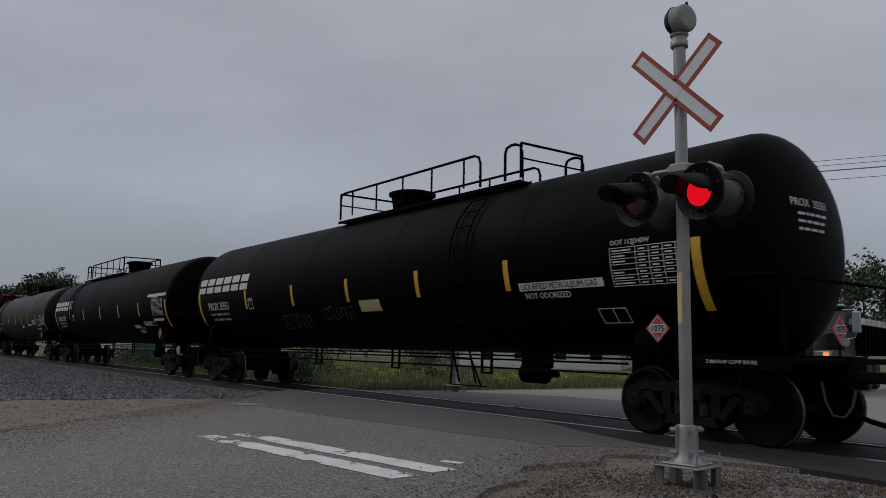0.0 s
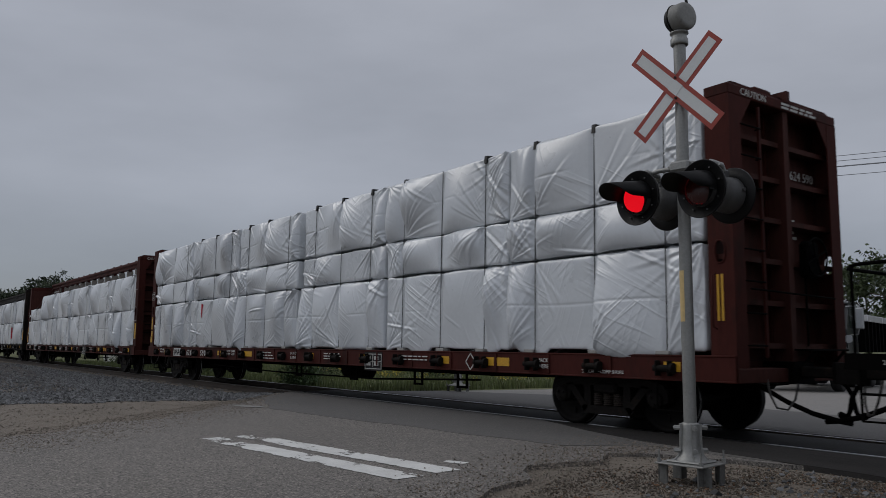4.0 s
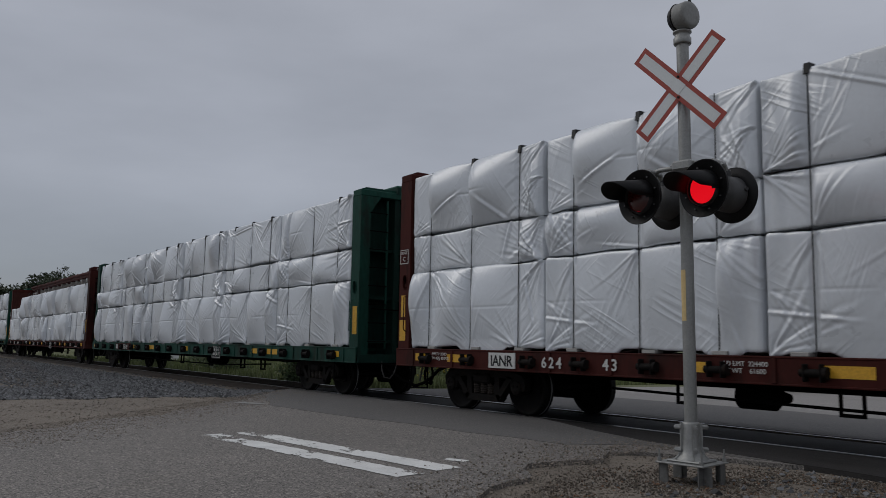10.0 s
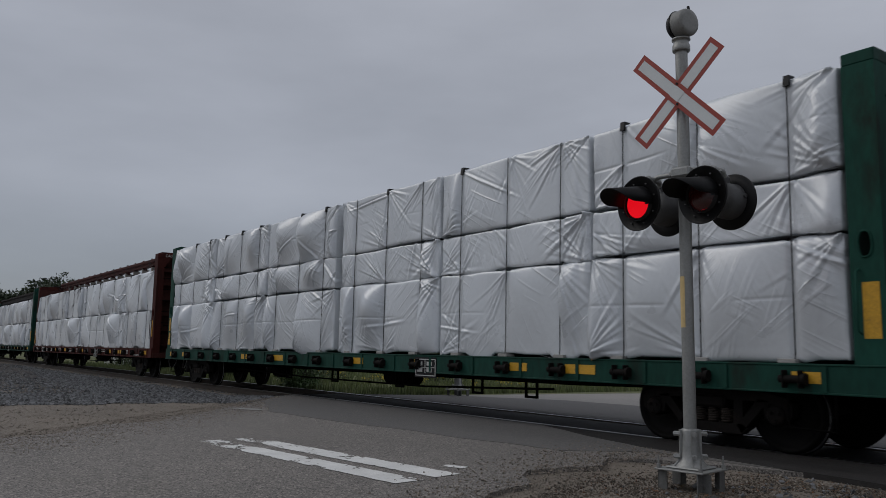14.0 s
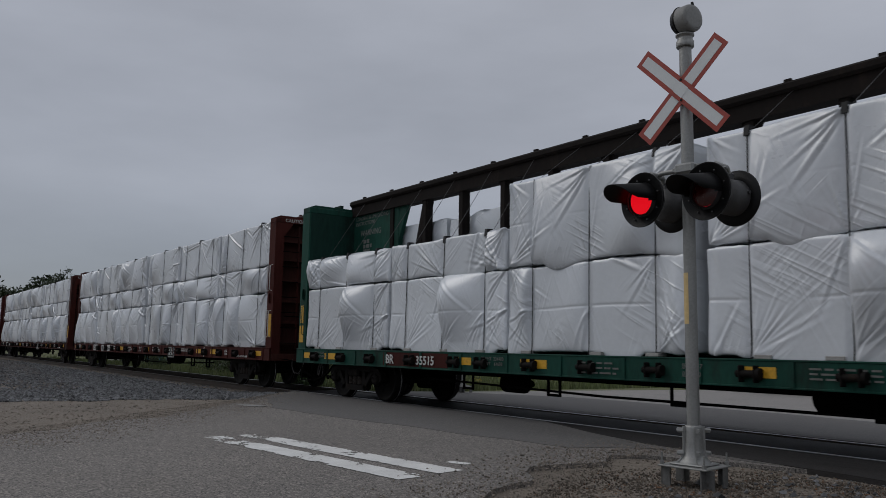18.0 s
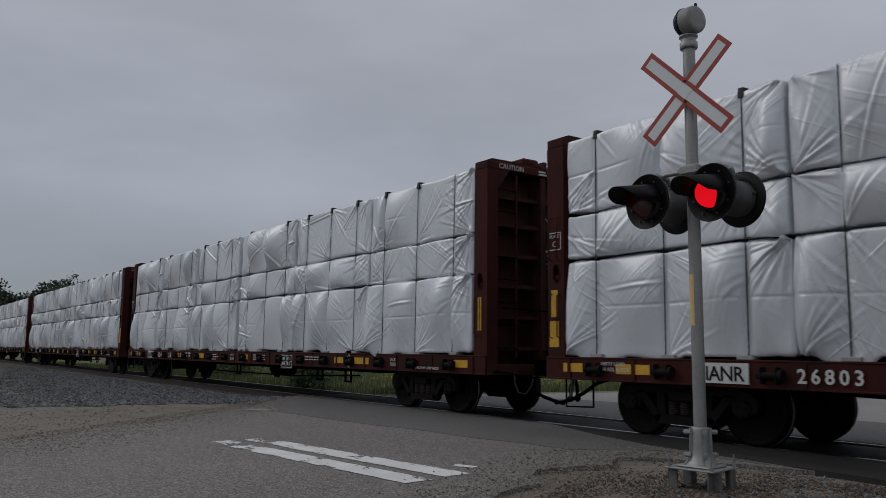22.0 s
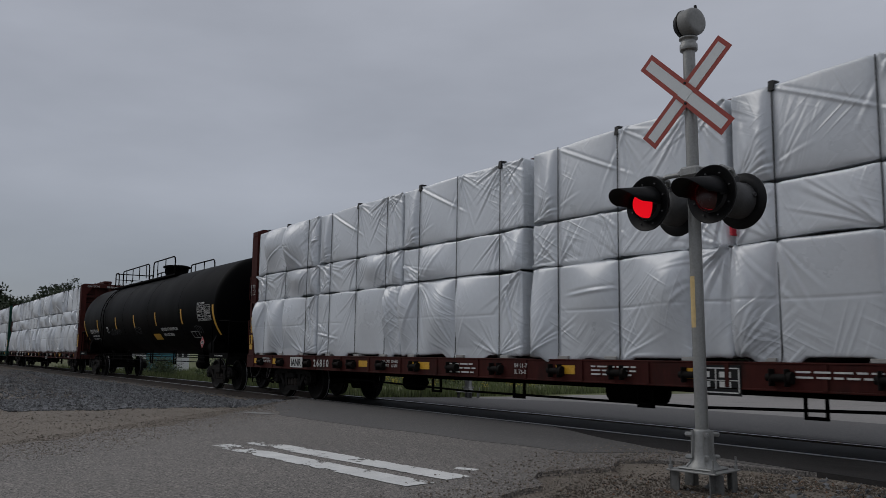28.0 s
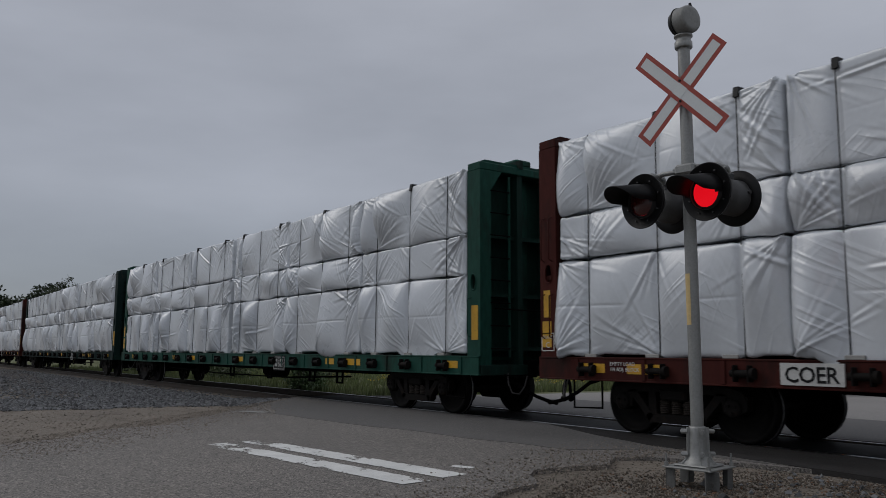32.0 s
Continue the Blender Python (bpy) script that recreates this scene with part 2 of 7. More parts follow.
SIGN_RED = mat("sign_red", (0.30, 0.040, 0.025), 0.5, var=0.15, scale=4, fine=60, bump=0.03)
# Stained leg steel, its colour darkened for the shadow below the base plate.
SHADED_LEG_STEEL = mat("shaded_leg_steel", (0.12, 0.12, 0.115), 0.7, metal=0.2, var=0.3, scale=6, fine=40, stain=(0.06, 0.05, 0.04), amount=0.5)
BELL_GREY = mat("bell_grey", (0.21, 0.21, 0.20), 0.55, metal=0.2, var=0.2, scale=6, fine=40, stain=(0.13, 0.12, 0.11), amount=0.4)
LIGHT_BLACK = mat("signal_black", (0.004, 0.004, 0.0045), 0.5, spec=0.25, var=0.25, scale=6, fine=50)
LAMP_GREY = mat("lamp_case_grey", (0.055, 0.055, 0.056), 0.55, var=0.2, scale=6, fine=50)
LENS_DARK = mat("unlit_red_lens", (0.06, 0.006, 0.005), 0.25, var=0.15, scale=20, fine=120, bump=0.2)
LENS_LIT = glow("lit_red_lens", (0.95, 0.006, 0.016), 0.72)
STEEL_WIRE = mat("dark_wire", (0.06, 0.06, 0.06), 0.5, metal=0.5)
WOOD = mat("weathered_timber", (0.17, 0.14, 0.11), 0.8, var=0.3, scale=2, fine=30, bump=0.4, streak=(1, 6, 6))


# ---- mesh building ----
class M:
    """Collects faces and becomes one mesh."""

    def __init__(self):
        self.v, self.f, self.mi, self.sm = [], [], [], []

    def add(self, verts, faces, mi=0, smooth=False):
        k = len(self.v)
        self.v += [tuple(p) for p in verts]
        self.f += [tuple(k + i for i in f) for f in faces]
        self.mi += [mi] * len(faces)
        self.sm += [smooth] * len(faces)
        return self

    def box(self, x0, x1, y0, y1, z0, z1, mi=0, c=0.0):
        if c <= 0:
            v = [(x, y, z) for z in (z0, z1) for y in (y0, y1) for x in (x0, x1)]
            return self.add(v, [(0, 2, 3, 1), (4, 5, 7, 6), (0, 1, 5, 4), (2, 6, 7, 3), (0, 4, 6, 2), (1, 3, 7, 5)], mi)
        v, idx = [], {}
        for i, (sx, sy, sz) in enumerate((a, b, d) for d in (0, 1) for b in (0, 1) for a in (0, 1)):
            X, Y, Z = (x0, x1)[sx], (y0, y1)[sy], (z0, z1)[sz]
            ix, iy, iz = X + (c, -c)[sx], Y + (c, -c)[sy], Z + (c, -c)[sz]
            for ax, p in (("x", (X, iy, iz)), ("y", (ix, Y, iz)), ("z", (ix, iy, Z))):
                idx[i, ax] = len(v)
                v.append(p)
        f = []
        for ax, bit in (("x", 1), ("y", 2), ("z", 4)):
            o = [b for b in (1, 2, 4) if b != bit]
            for s in (0, bit):
                q = [s, s + o[0], s + o[0] + o[1], s + o[1]]
                f.append(tuple(idx[i, ax] for i in q))
        for bit in (1, 2, 4):
            a1, a2 = [n for n, b in (("x", 1), ("y", 2), ("z", 4)) if b != bit]
            for i in range(8):
                if not i & bit:
                    j = i | bit
                    f.append((idx[i, a1], idx[j, a1], idx[j, a2], idx[i, a2]))
        f += [(idx[i, "x"], idx[i, "y"], idx[i, "z"]) for i in range(8)]
        return self.add(v, f, mi)

    def cyl(self, p, q, r, n=12, r2=None, mi=0, caps=True, smooth=True):
        p, q = Vector(p), Vector(q)
        r2 = r if r2 is None else r2
        w = (q - p).normalized()
        a = w.orthogonal().normalized()
        b = w.cross(a)
        v = []
        for c, rad in ((p, r), (q, r2)):
            v += [c + (a * math.cos(2 * math.pi * i / n) + b * math.sin(2 * math.pi * i / n)) * rad for i in range(n)]
        self.add(v, [(i, (i + 1) % n, n + (i + 1) % n, n + i) for i in range(n)], mi, smooth)
        if caps:
            self.add(v, [tuple(range(n))[::-1], tuple(range(n, 2 * n))], mi)
        return self

    def tube(self, pts, r, n=6, mi=0, closed=False):
        pts = [Vector(p) for p in pts]
        k = len(pts)
        rings, up = [], None
        for i, p in enumerate(pts):
            d = (pts[(i + 1) % k] - pts[i - 1]) if closed else pts[min(i + 1, k - 1)] - pts[max(i - 1, 0)]
            d.normalize()
            if up is None:
                up = d.orthogonal().normalized()
            up = (up - d * up.dot(d)).normalized()
            s = d.cross(up)
            rings.append([p + (up * math.cos(2 * math.pi * j / n) + s * math.sin(2 * math.pi * j / n)) * r for j in range(n)])
        v = [c for ring in rings for c in ring]
        f = []
        for i in range(k if closed else k - 1):
            a, b = i * n, ((i + 1) % k) * n
            f += [(a + j, a + (j + 1) % n, b + (j + 1) % n, b + j) for j in range(n)]
        self.add(v, f, mi, True)
        if not closed:
            self.add(rings[0] + rings[-1], [tuple(range(n))[::-1], tuple(range(n, 2 * n))], mi)
        return self

    def lathe(self, prof, n=24, axis="z", at=(0, 0, 0), mi=0, smooth=True):
        v = []
        for a, r in prof:
            for i in range(n):
                c, s = r * math.cos(2 * math.pi * i / n), r * math.sin(2 * math.pi * i / n)
                p = {"x": (a, c, s), "y": (c, a, s), "z": (c, s, a)}[axis]
                v.append((p[0] + at[0], p[1] + at[1], p[2] + at[2]))
        f = []
        for k in range(len(prof) - 1):
            f += [(k * n + i, k * n + (i + 1) % n, (k + 1) * n + (i + 1) % n, (k + 1) * n + i) for i in range(n)]
        self.add(v, f, mi, smooth)
        if prof[0][1] > 1e-4:
            self.add(v[:n], [tuple(range(n))], mi)
        if prof[-1][1] > 1e-4:
            self.add(v[-n:], [tuple(range(n))], mi)
        return self

    def prism(self, poly, axis, a, b, mi=0):
        """A polygon of (u, w) drawn out along an axis from a to b; for y: u is x and w is z."""
        n = len(poly)
        mk = {"x": lambda u, w, t: (t, u, w), "y": lambda u, w, t: (u, t, w), "z": lambda u, w, t: (u, w, t)}[axis]
        v = [mk(u, w, a) for u, w in poly] + [mk(u, w, b) for u, w in poly]
        return self.add(v, [tuple(range(n))[::-1], tuple(range(n, 2 * n))] + [(i, (i + 1) % n, n + (i + 1) % n, n + i) for i in range(n)], mi)

    def bar(self, p, q, w, h, mi=0):
        """A square bar from p to q, w wide and h high."""
        p, q = Vector(p), Vector(q)
        d = (q - p).normalized()
        s = d.cross(Vector((0, 0, 1)))
        s = s.normalized() if s.length > 1e-4 else Vector((0, 1, 0))
        u = s.cross(d)
        v = [c + s * (w / 2 * i) + u * (h / 2 * j) for c in (p, q) for i, j in ((-1, -1), (1, -1), (1, 1), (-1, 1))]
        return self.add(v, [(3, 2, 1, 0), (4, 5, 6, 7)] + [(i, (i + 1) % 4, 4 + (i + 1) % 4, 4 + i) for i in range(4)], mi)

    def turn(self, m, start=0):
        self.v[start:] = [tuple(m @ Vector(p)) for p in self.v[start:]]
        return self

    def mesh(self, name, mats, tidy=True):
        me = bpy.data.meshes.new(name)
        me.from_pydata(self.v, [], self.f)
        for x in mats if isinstance(mats, (list, tuple)) else [mats]:
            me.materials.append(x)
        me.polygons.foreach_set("material_index", self.mi)
        me.polygons.foreach_set("use_smooth", self.sm)
        if tidy:
            bm = bmesh.new()
            bm.from_mesh(me)
            bmesh.ops.recalc_face_normals(bm, faces=bm.faces)
            bm.to_mesh(me)
            bm.free()
        return me


def part(name, shape, material, parent=None, at=None, label=""):
    """One mesh object, under its thing or part; a mesh that is given stays shared."""
    me = shape if isinstance(shape, bpy.types.Mesh) else shape.mesh(name, material)
    ob = new(name, me)
    ob.parent = parent
    if at is not None:
        ob.matrix_basis = at
    if label:
        ob["label"] = label
    return ob


def thing(name, label, category, group="", at=None, kind=""):
    ob = new(name)
    ob.empty_display_size = 0.3
    if at is not None:
        ob.matrix_basis = at
    return tagged(ob, label, category, group, kind)


TEXTS = {}


def text_mesh(words, size, material, align="LEFT", bold=0.0, spacing=1.0):
    """Letters as a thin mesh: reading along +x, upright along +z, facing -y."""
    key = (words, size, material.name, align, bold, spacing)
    if key not in TEXTS:
        cu = bpy.data.curves.new("lettering", "FONT")
        cu.body, cu.size, cu.align_x, cu.extrude, cu.offset = words, size, align, 0.002, bold
        cu.space_character, cu.resolution_u = spacing, 2
        ob = bpy.data.objects.new("lettering", cu)
        scene.collection.objects.link(ob)
        me = bpy.data.meshes.new_from_object(ob.evaluated_get(bpy.context.evaluated_depsgraph_get()))
        bpy.data.objects.remove(ob)
        me.transform(Matrix.Rotation(radians(90), 4, "X"))
        me.materials.clear()
        me.materials.append(material)
        TEXTS[key] = me
    return TEXTS[key]


def lettering(words, size, parent, x, y, z, material=None, align="LEFT", bold=0.0, rot=None, name="lettering", label="", spacing=1.0):
    at = pose(x, y, z) if rot is None else pose(x, y, z, *rot)
    return part(name, text_mesh(words, size, material or WHITE_PAINT, align, bold, spacing), None, parent, at, label)


def bars(parent, x, y, z, w, rows, h=0.035, gap=0.06, rot=None, material=None, seed=1):
    """Lines of writing too small to read, as bars."""
    m = M()
    rnd = random.Random(seed)
    for k in range(rows):
        u = 0.0
        end = w * rnd.uniform(0.75, 1.0)
        while u < end - 0.05:
            l = min(rnd.uniform(0.08, 0.22), end - u)
            m.box(u, u + l, -0.003, 0.0, -k * gap - h, -k * gap)
            u += l + 0.04
    return part("lettering", m, material or WHITE_PAINT, parent, pose(x, y, z) if rot is None else pose(x, y, z, *rot), "small illegible white stencilled lines")


# ---- ground, road and track ----
ASPHALT_OLD = mat("old_asphalt", (0.148, 0.136, 0.124), 0.85, var=0.34, scale=0.35, fine=46, bump=0.7, dist=0.012, stain=(0.157, 0.143, 0.125), amount=0.5)
ASPHALT_DARK = mat("dark_asphalt_patch", (0.084, 0.080, 0.077), 0.8, var=0.3, scale=0.5, fine=60, bump=0.4, dist=0.008, stain=(0.095, 0.088, 0.08), amount=0.5, streak=(0.35, 1.6, 1))
ASPHALT_PALE = mat("pale_worn_asphalt", (0.200, 0.190, 0.181), 0.85, var=0.2, scale=0.3, fine=30, bump=0.4, dist=0.01, stain=(0.10, 0.095, 0.09), amount=0.4)
# Crossing fill: the shade under the train is put into this black.
SHADED_TAR = mat("shaded_crossing_fill", (0.008, 0.008, 0.0085), 0.7, spec=0.12, var=0.3, scale=0.8, fine=30, bump=0.4, dist=0.01)
DARK_TAR = mat("dark_railside_asphalt", (0.030, 0.028, 0.027), 0.75, spec=0.15, var=0.4, scale=0.7, fine=40, bump=0.5, dist=0.008, stain=(0.012, 0.011, 0.011), amount=0.55, streak=(0.4, 1.6, 1))
STONE_SAND = mat("sandy_gravel", (0.178, 0.152, 0.125), 0.88, var=0.25, scale=6, fine=60, bump=0.3, per_piece=0.5)
DIRT = mat("sandy_dirt", (0.145, 0.122, 0.098), 0.95, var=0.35, scale=0.5, fine=24, bump=0.8, dist=0.02, stain=(0.085, 0.066, 0.05), amount=0.5)
FIELD = mat("rough_grass_ground", (0.090, 0.100, 0.036), 0.95, var=0.4, scale=0.25, fine=12, bump=0.8, dist=0.05, stain=(0.13, 0.115, 0.055), amount=0.5)
STONE = mat("crushed_stone", (0.104, 0.106, 0.109), 0.85, var=0.25, scale=6, fine=60, bump=0.3, per_piece=0.72)
STONE_WARM = mat("warm_gravel", (0.082, 0.066, 0.050), 0.88, var=0.25, scale=6, fine=60, bump=0.3, per_piece=0.6)
BALLAST_BED = mat("ballast_fines", (0.055, 0.047, 0.041), 0.95, var=0.4, scale=1.5, fine=30, bump=0.9, dist=0.03, stain=(0.07, 0.05, 0.038), amount=0.5)
FAINT_PAINT = mat("faded_road_paint", (0.24, 0.235, 0.225), 0.85, var=0.25, scale=3, fine=60, bump=0.4, stain=(0.12, 0.115, 0.11), amount=0.5)
ROAD_PAINT = mat("worn_road_paint", (0.62, 0.62, 0.60), 0.75, var=0.18, scale=3, fine=60, bump=0.4, stain=(0.28, 0.27, 0.26), amount=0.4)


def speckle(m, size, light, share):
    """Pale stone chips showing in a worn asphalt surface."""
    nt = m.node_tree
    p = nt.nodes["Principled BSDF"]
    old = p.inputs["Base Color"].links[0].from_socket
    co = nt.nodes.new("ShaderNodeTexCoord")
    vo = nt.nodes.new("ShaderNodeTexVoronoi")
    vo.inputs["Scale"].default_value = 1 / size
    sep = nt.nodes.new("ShaderNodeSeparateColor")
    pick = nt.nodes.new("ShaderNodeMapRange")
    pick.inputs["From Min"].default_value, pick.inputs["From Max"].default_value = 1 - share, 1.0
    mx = nt.nodes.new("ShaderNodeMixRGB")
    mx.inputs["Color2"].default_value = (*light, 1)
    link = nt.links.new
    link(co.outputs["Object"], vo.inputs["Vector"])
    link(vo.outputs["Color"], sep.inputs[0])
    link(sep.outputs[0], pick.inputs["Value"])
    link(pick.outputs["Result"], mx.inputs["Fac"])
    link(old, mx.inputs["Color1"])
    link(mx.outputs["Color"], p.inputs["Base Color"])


speckle(ASPHALT_OLD, 0.017, (0.31, 0.28, 0.25), 0.42)
speckle(ASPHALT_OLD, 0.013, (0.03, 0.028, 0.026), 0.42)
speckle(ASPHALT_PALE, 0.02, (0.28, 0.26, 0.24), 0.4)
speckle(ASPHALT_DARK, 0.016, (0.15, 0.14, 0.13), 0.3)
speckle(DIRT, 0.022, (0.29, 0.25, 0.20), 0.3)
speckle(DIRT, 0.022, (0.04, 0.034, 0.028), 0.14)


def ease(a, b, x):
    u = min(1, max(0, (x - a) / (b - a)))
    return u * u * (3 - 2 * u)


def far_road_z(y):
    """The far road falls gently away from the crossing."""
    return -0.006 * min(40.0, max(0.0, y - 4))


def ground_z(x, y):
    """Height of the natural ground, with the rail heads at zero."""
    z = -0.42 - 0.12 * ease(6, 30, y) + 0.05 * noise.noise((x * 0.12, y * 0.12, 0))
    bed = 1 - ease(1.7, 4.6, abs(y))
    z = z * (1 - bed) + bed * -0.20
    near = ease(-2, -6, y) * (1 - ease(40, 90, abs(x)))
    z = z * (1 - near) + near * -0.06
    cross = ease(-22, -17.5, x) * (1 - ease(14, 20, x)) * (1 - ease(30, 45, abs(y)))
    z = z * (1 - cross) + cross * (far_road_z(y) - 0.045)
    if x > -9 and y < -1.4 and y > -9:
        z += 0.02 * noise.noise((x * 1.3, y * 1.3, 4))
    return z


def make_ground():
    xs = [-2500, -1200, -600, -300, -180, -130] + [-100 + 2 * i for i in range(15)] + [-70 + 0.75 * i for i in range(112)] + [16, 20, 28, 40, 70, 120, 200, 400, 900, 2500]
    ys = [-2500, -900, -300, -100, -50, -30, -22] + [-16 + 0.5 * i for i in range(80)] + [26, 30, 36, 45, 60, 90, 150, 300, 700, 2500]
    m = M()
    n = len(xs)
    v = [(x, y, ground_z(x, y)) for y in ys for x in xs]
    m.add(v, [(j * n + i, j * n + i + 1, (j + 1) * n + i + 1, (j + 1) * n + i) for j in range(len(ys) - 1) for i in range(n - 1)], 0, True)
    for k, f in enumerate(m.f):
        cx = sum(v[i][0] for i in f) / 4
        cy = sum(v[i][1] for i in f) / 4
        if (abs(cy) < 3.4 and cx < -17) or (cx < -21.5 and -6.6 < cy < 3.4):
            m.mi[k] = 2
        elif cy < 3.5 and cx < 30:
            m.mi[k] = 1
    ob = part("ground", m, [FIELD, DIRT, BALLAST_BED])
    return tagged(ob, "rough grass field, sandy dirt shoulder and ballast bed", "ground", kind="structure")


def sheet(name, outline, z, material, label, step=0.5, wave=0.0, category="road"):
    """A flat paved patch with an uneven edge and a little thickness."""
    pts = []
    k = len(outline)
    for i in range(k):
        a, b = Vector((*outline[i], 0)), Vector((*outline[(i + 1) % k], 0))
        n = max(1, int((b - a).length / step)) if (b - a).length < 40 else 1
        for j in range(n):
            p = a.lerp(b, j / n)
            if wave:
                p += Vector((noise.noise(p * 1.1 + Vector((9, 0, 0))), noise.noise(p * 1.1 + Vector((0, 9, 5))), 0)) * wave
            pts.append((p.x, p.y))
    m = M().prism(pts, "z", z - 0.08, z)
    return tagged(part(name, m, material), label, category, kind="structure")


def sloping_sheet(name, outline, material, label, rows=24):
    """A paved strip between two side lines that follows the far road's fall; outline: (y, x on one side, x on the other)."""
    m = M()
    v = []
    for (y0, a0, b0), (y1, a1, b1) in zip(outline, outline[1:]):
        for k in range(rows):
            u = k / rows
            y, a, b = y0 + (y1 - y0) * u, a0 + (a1 - a0) * u, b0 + (b1 - b0) * u
            a += 0.25 * noise.noise((y * 0.8, 3, 0))
            for z in (0, -0.15):
                v += [(a + (b - a) * i / 8, y, far_road_z(y) - 0.002 + z) for i in range(9)]
    n = len(v) // 18
    for j in range(n - 1):
        p, q = j * 18, (j + 1) * 18
        m.f += [(p + i, p + i + 1, q + i + 1, q + i) for i in range(8)]
        m.f += [(p, q, q + 9, p + 9), (p + 8, p + 17, q + 17, q + 8)]
    m.f.append(tuple(range(9)) + tuple(range(17, 8, -1)))
    m.v = v
    m.mi, m.sm = [0] * len(m.f), [False] * len(m.f)
    return tagged(part(name, m, material), label, "road", kind="structure")


def stones(name, spots, material, label, lo, hi, seed):
    """Many loose stones as one object: each a knocked-about eight-sided lump."""
    rng = np.random.default_rng(seed)
    spots = np.array(spots)
    n = len(spots)
    base = np.array([(1, 0, 0), (-1, 0, 0), (0, 1, 0), (0, -1, 0), (0, 0, 1), (0, 0, -1), (0.6, 0.6, 0.6), (-0.6, -0.6, 0.5)])
    tri = np.array([(6, 0, 2), (6, 2, 4), (6, 4, 0), (7, 1, 3), (7, 3, 4), (7, 4, 1), (0, 4, 3), (1, 4, 2), (0, 3, 5), (3, 1, 5), (1, 2, 5), (2, 0, 5)])
    size = lo + (hi - lo) * rng.random(n) ** 2.2
    v = base[None] * (0.7 + 0.6 * rng.random((n, 8, 3))) * (0.65 + 0.7 * rng.random((n, 1, 3))) * size[:, None, None]
    a = rng.random(n) * 2 * np.pi
    c, s = np.cos(a)[:, None], np.sin(a)[:, None]
    x, y = v[:, :, 0] * c - v[:, :, 1] * s, v[:, :, 0] * s + v[:, :, 1] * c
    v = np.stack([x, y, v[:, :, 2] * 0.8], 2) + spots[:, None, :]
    v[:, :, 2] += size[:, None] * 0.25
    f = (tri[None] + (np.arange(n) * 8)[:, None, None]).reshape(-1, 3)
    me = bpy.data.meshes.new(name)
    me.from_pydata(v.reshape(-1, 3).tolist(), [], f.tolist())
    me.materials.append(material)
    return tagged(new(name, me), label, "gravel", kind="stuff")


def worn_stripe(a, b, width, z, seed):
    """One painted bar, its edges and face worn through in places; a and b are the ends of one long edge's middle line."""
    a, b = Vector((*a, 0)), Vector((*b, 0))
    d = (b - a).normalized()
    s = Vector((-d.y, d.x, 0))
    L, c = (b - a).length, 0.018
    nu, nv = int(L / c), int(width / c)
    m = M()
    v, f = [], []
    for j in range(nv + 1):
        for i in range(nu + 1):
            p = a + d * (i * c) + s * (j * c - width / 2)
            wob = Vector((noise.noise(p * 9), noise.noise(p * 9 + Vector((5, 5, 5))), 0)) * 0.012
            v.append((p.x + wob.x, p.y + wob.y, z))
    for j in range(nv):
        for i in range(nu):
            p = Vector(v[j * (nu + 1) + i])
            edge = min(j, nv - 1 - j) * c
            wear = noise.noise(p * 2.4 + Vector((seed, 0, 0))) + 0.7 * noise.noise(p * 11) + 0.5 * noise.noise(p * 34)
            far = 1 - i / nu
            if wear < 0.34 + min(edge, 0.06) * 6 - 0.6 * far * far - 0.35 * max(0.0, 1 - 12 * (1 - far)):
                k = j * (nu + 1) + i
                f.append((k, k + 1, k + nu + 2, k + nu + 1))
    return m.add(v, f)


make_ground()
sheet("road", [(-18.3, -1.35), (-15.3, -3.7), (-12.75, -6.2), (-11.2, -8.4), (-10.2, -14), (-9, -38), (0.5, -38), (-2.3, -14), (-3.7, -8.2), (-4.9, -5.8), (-5.9, -4.4), (-6.1, -3.0), (-5.0, -2.2), (-3.5, -1.95), (-2.0, -1.9), (4, -1.9), (4, -1.1), (-18.3, -1.1)],
      0.0, ASPHALT_OLD, "grey worn asphalt road leading to a level crossing", step=0.25, wave=0.3)
sheet("road_patch", [(-18.6, -0.95), (-16.4, -2.7), (-13.6, -3.7), (-9.5, -3.35), (-6.9, -3.0), (-6.3, -2.2), (-5.0, -2.15), (-3.5, -1.9), (-1.5, -1.86), (4, -1.85), (4, -0.90), (-18.6, -0.90)],
      0.006, ASPHALT_DARK, "dark newer asphalt laid beside the rails", step=0.3, wave=0.12)
sheet("road_patch", [(-18.6, -1.4), (4, -1.4), (4, -0.792), (-18.6, -0.792)], -0.004, SHADED_TAR, "black tarry strip along the near rail, train shade in its colour")
sheet("road_patch", [(-9.5, -0.91), (-8.0, -1.5), (-6.6, -1.95), (-5.0, -2.05), (-3.2, -2.3), (-1.0, -2.5), (4, -2.6), (4, -0.91)], 0.011, DARK_TAR, "very dark asphalt along the near rail", step=0.25, wave=0.1)
# the fill between the rails is coloured darker for the train's shadow
sheet("road_patch", [(-19, -0.64), (4, -0.64), (4, 0.64), (-19, 0.64)], -0.02, SHADED_TAR, "black tarry asphalt between the two rails, darkened for the train's shade")
sheet("road_patch", [(-18, 0.83), (12, 0.83), (12, 3.6), (-4, 4.0), (-9, 4.45), (-14, 4.2), (-17, 2.6)], 0.006, ASPHALT_DARK, "dark asphalt on the far side of the rails", wave=0.08)
sloping_sheet("road_far", [(2.0, -17.0, 14), (8, -16.4, 18), (13, -15.7, 22), (16, -17.6, 24), (22, -20, 28), (34, -22, 35), (80, -27, 40)], ASPHALT_PALE, "pale worn asphalt road beyond the railway")

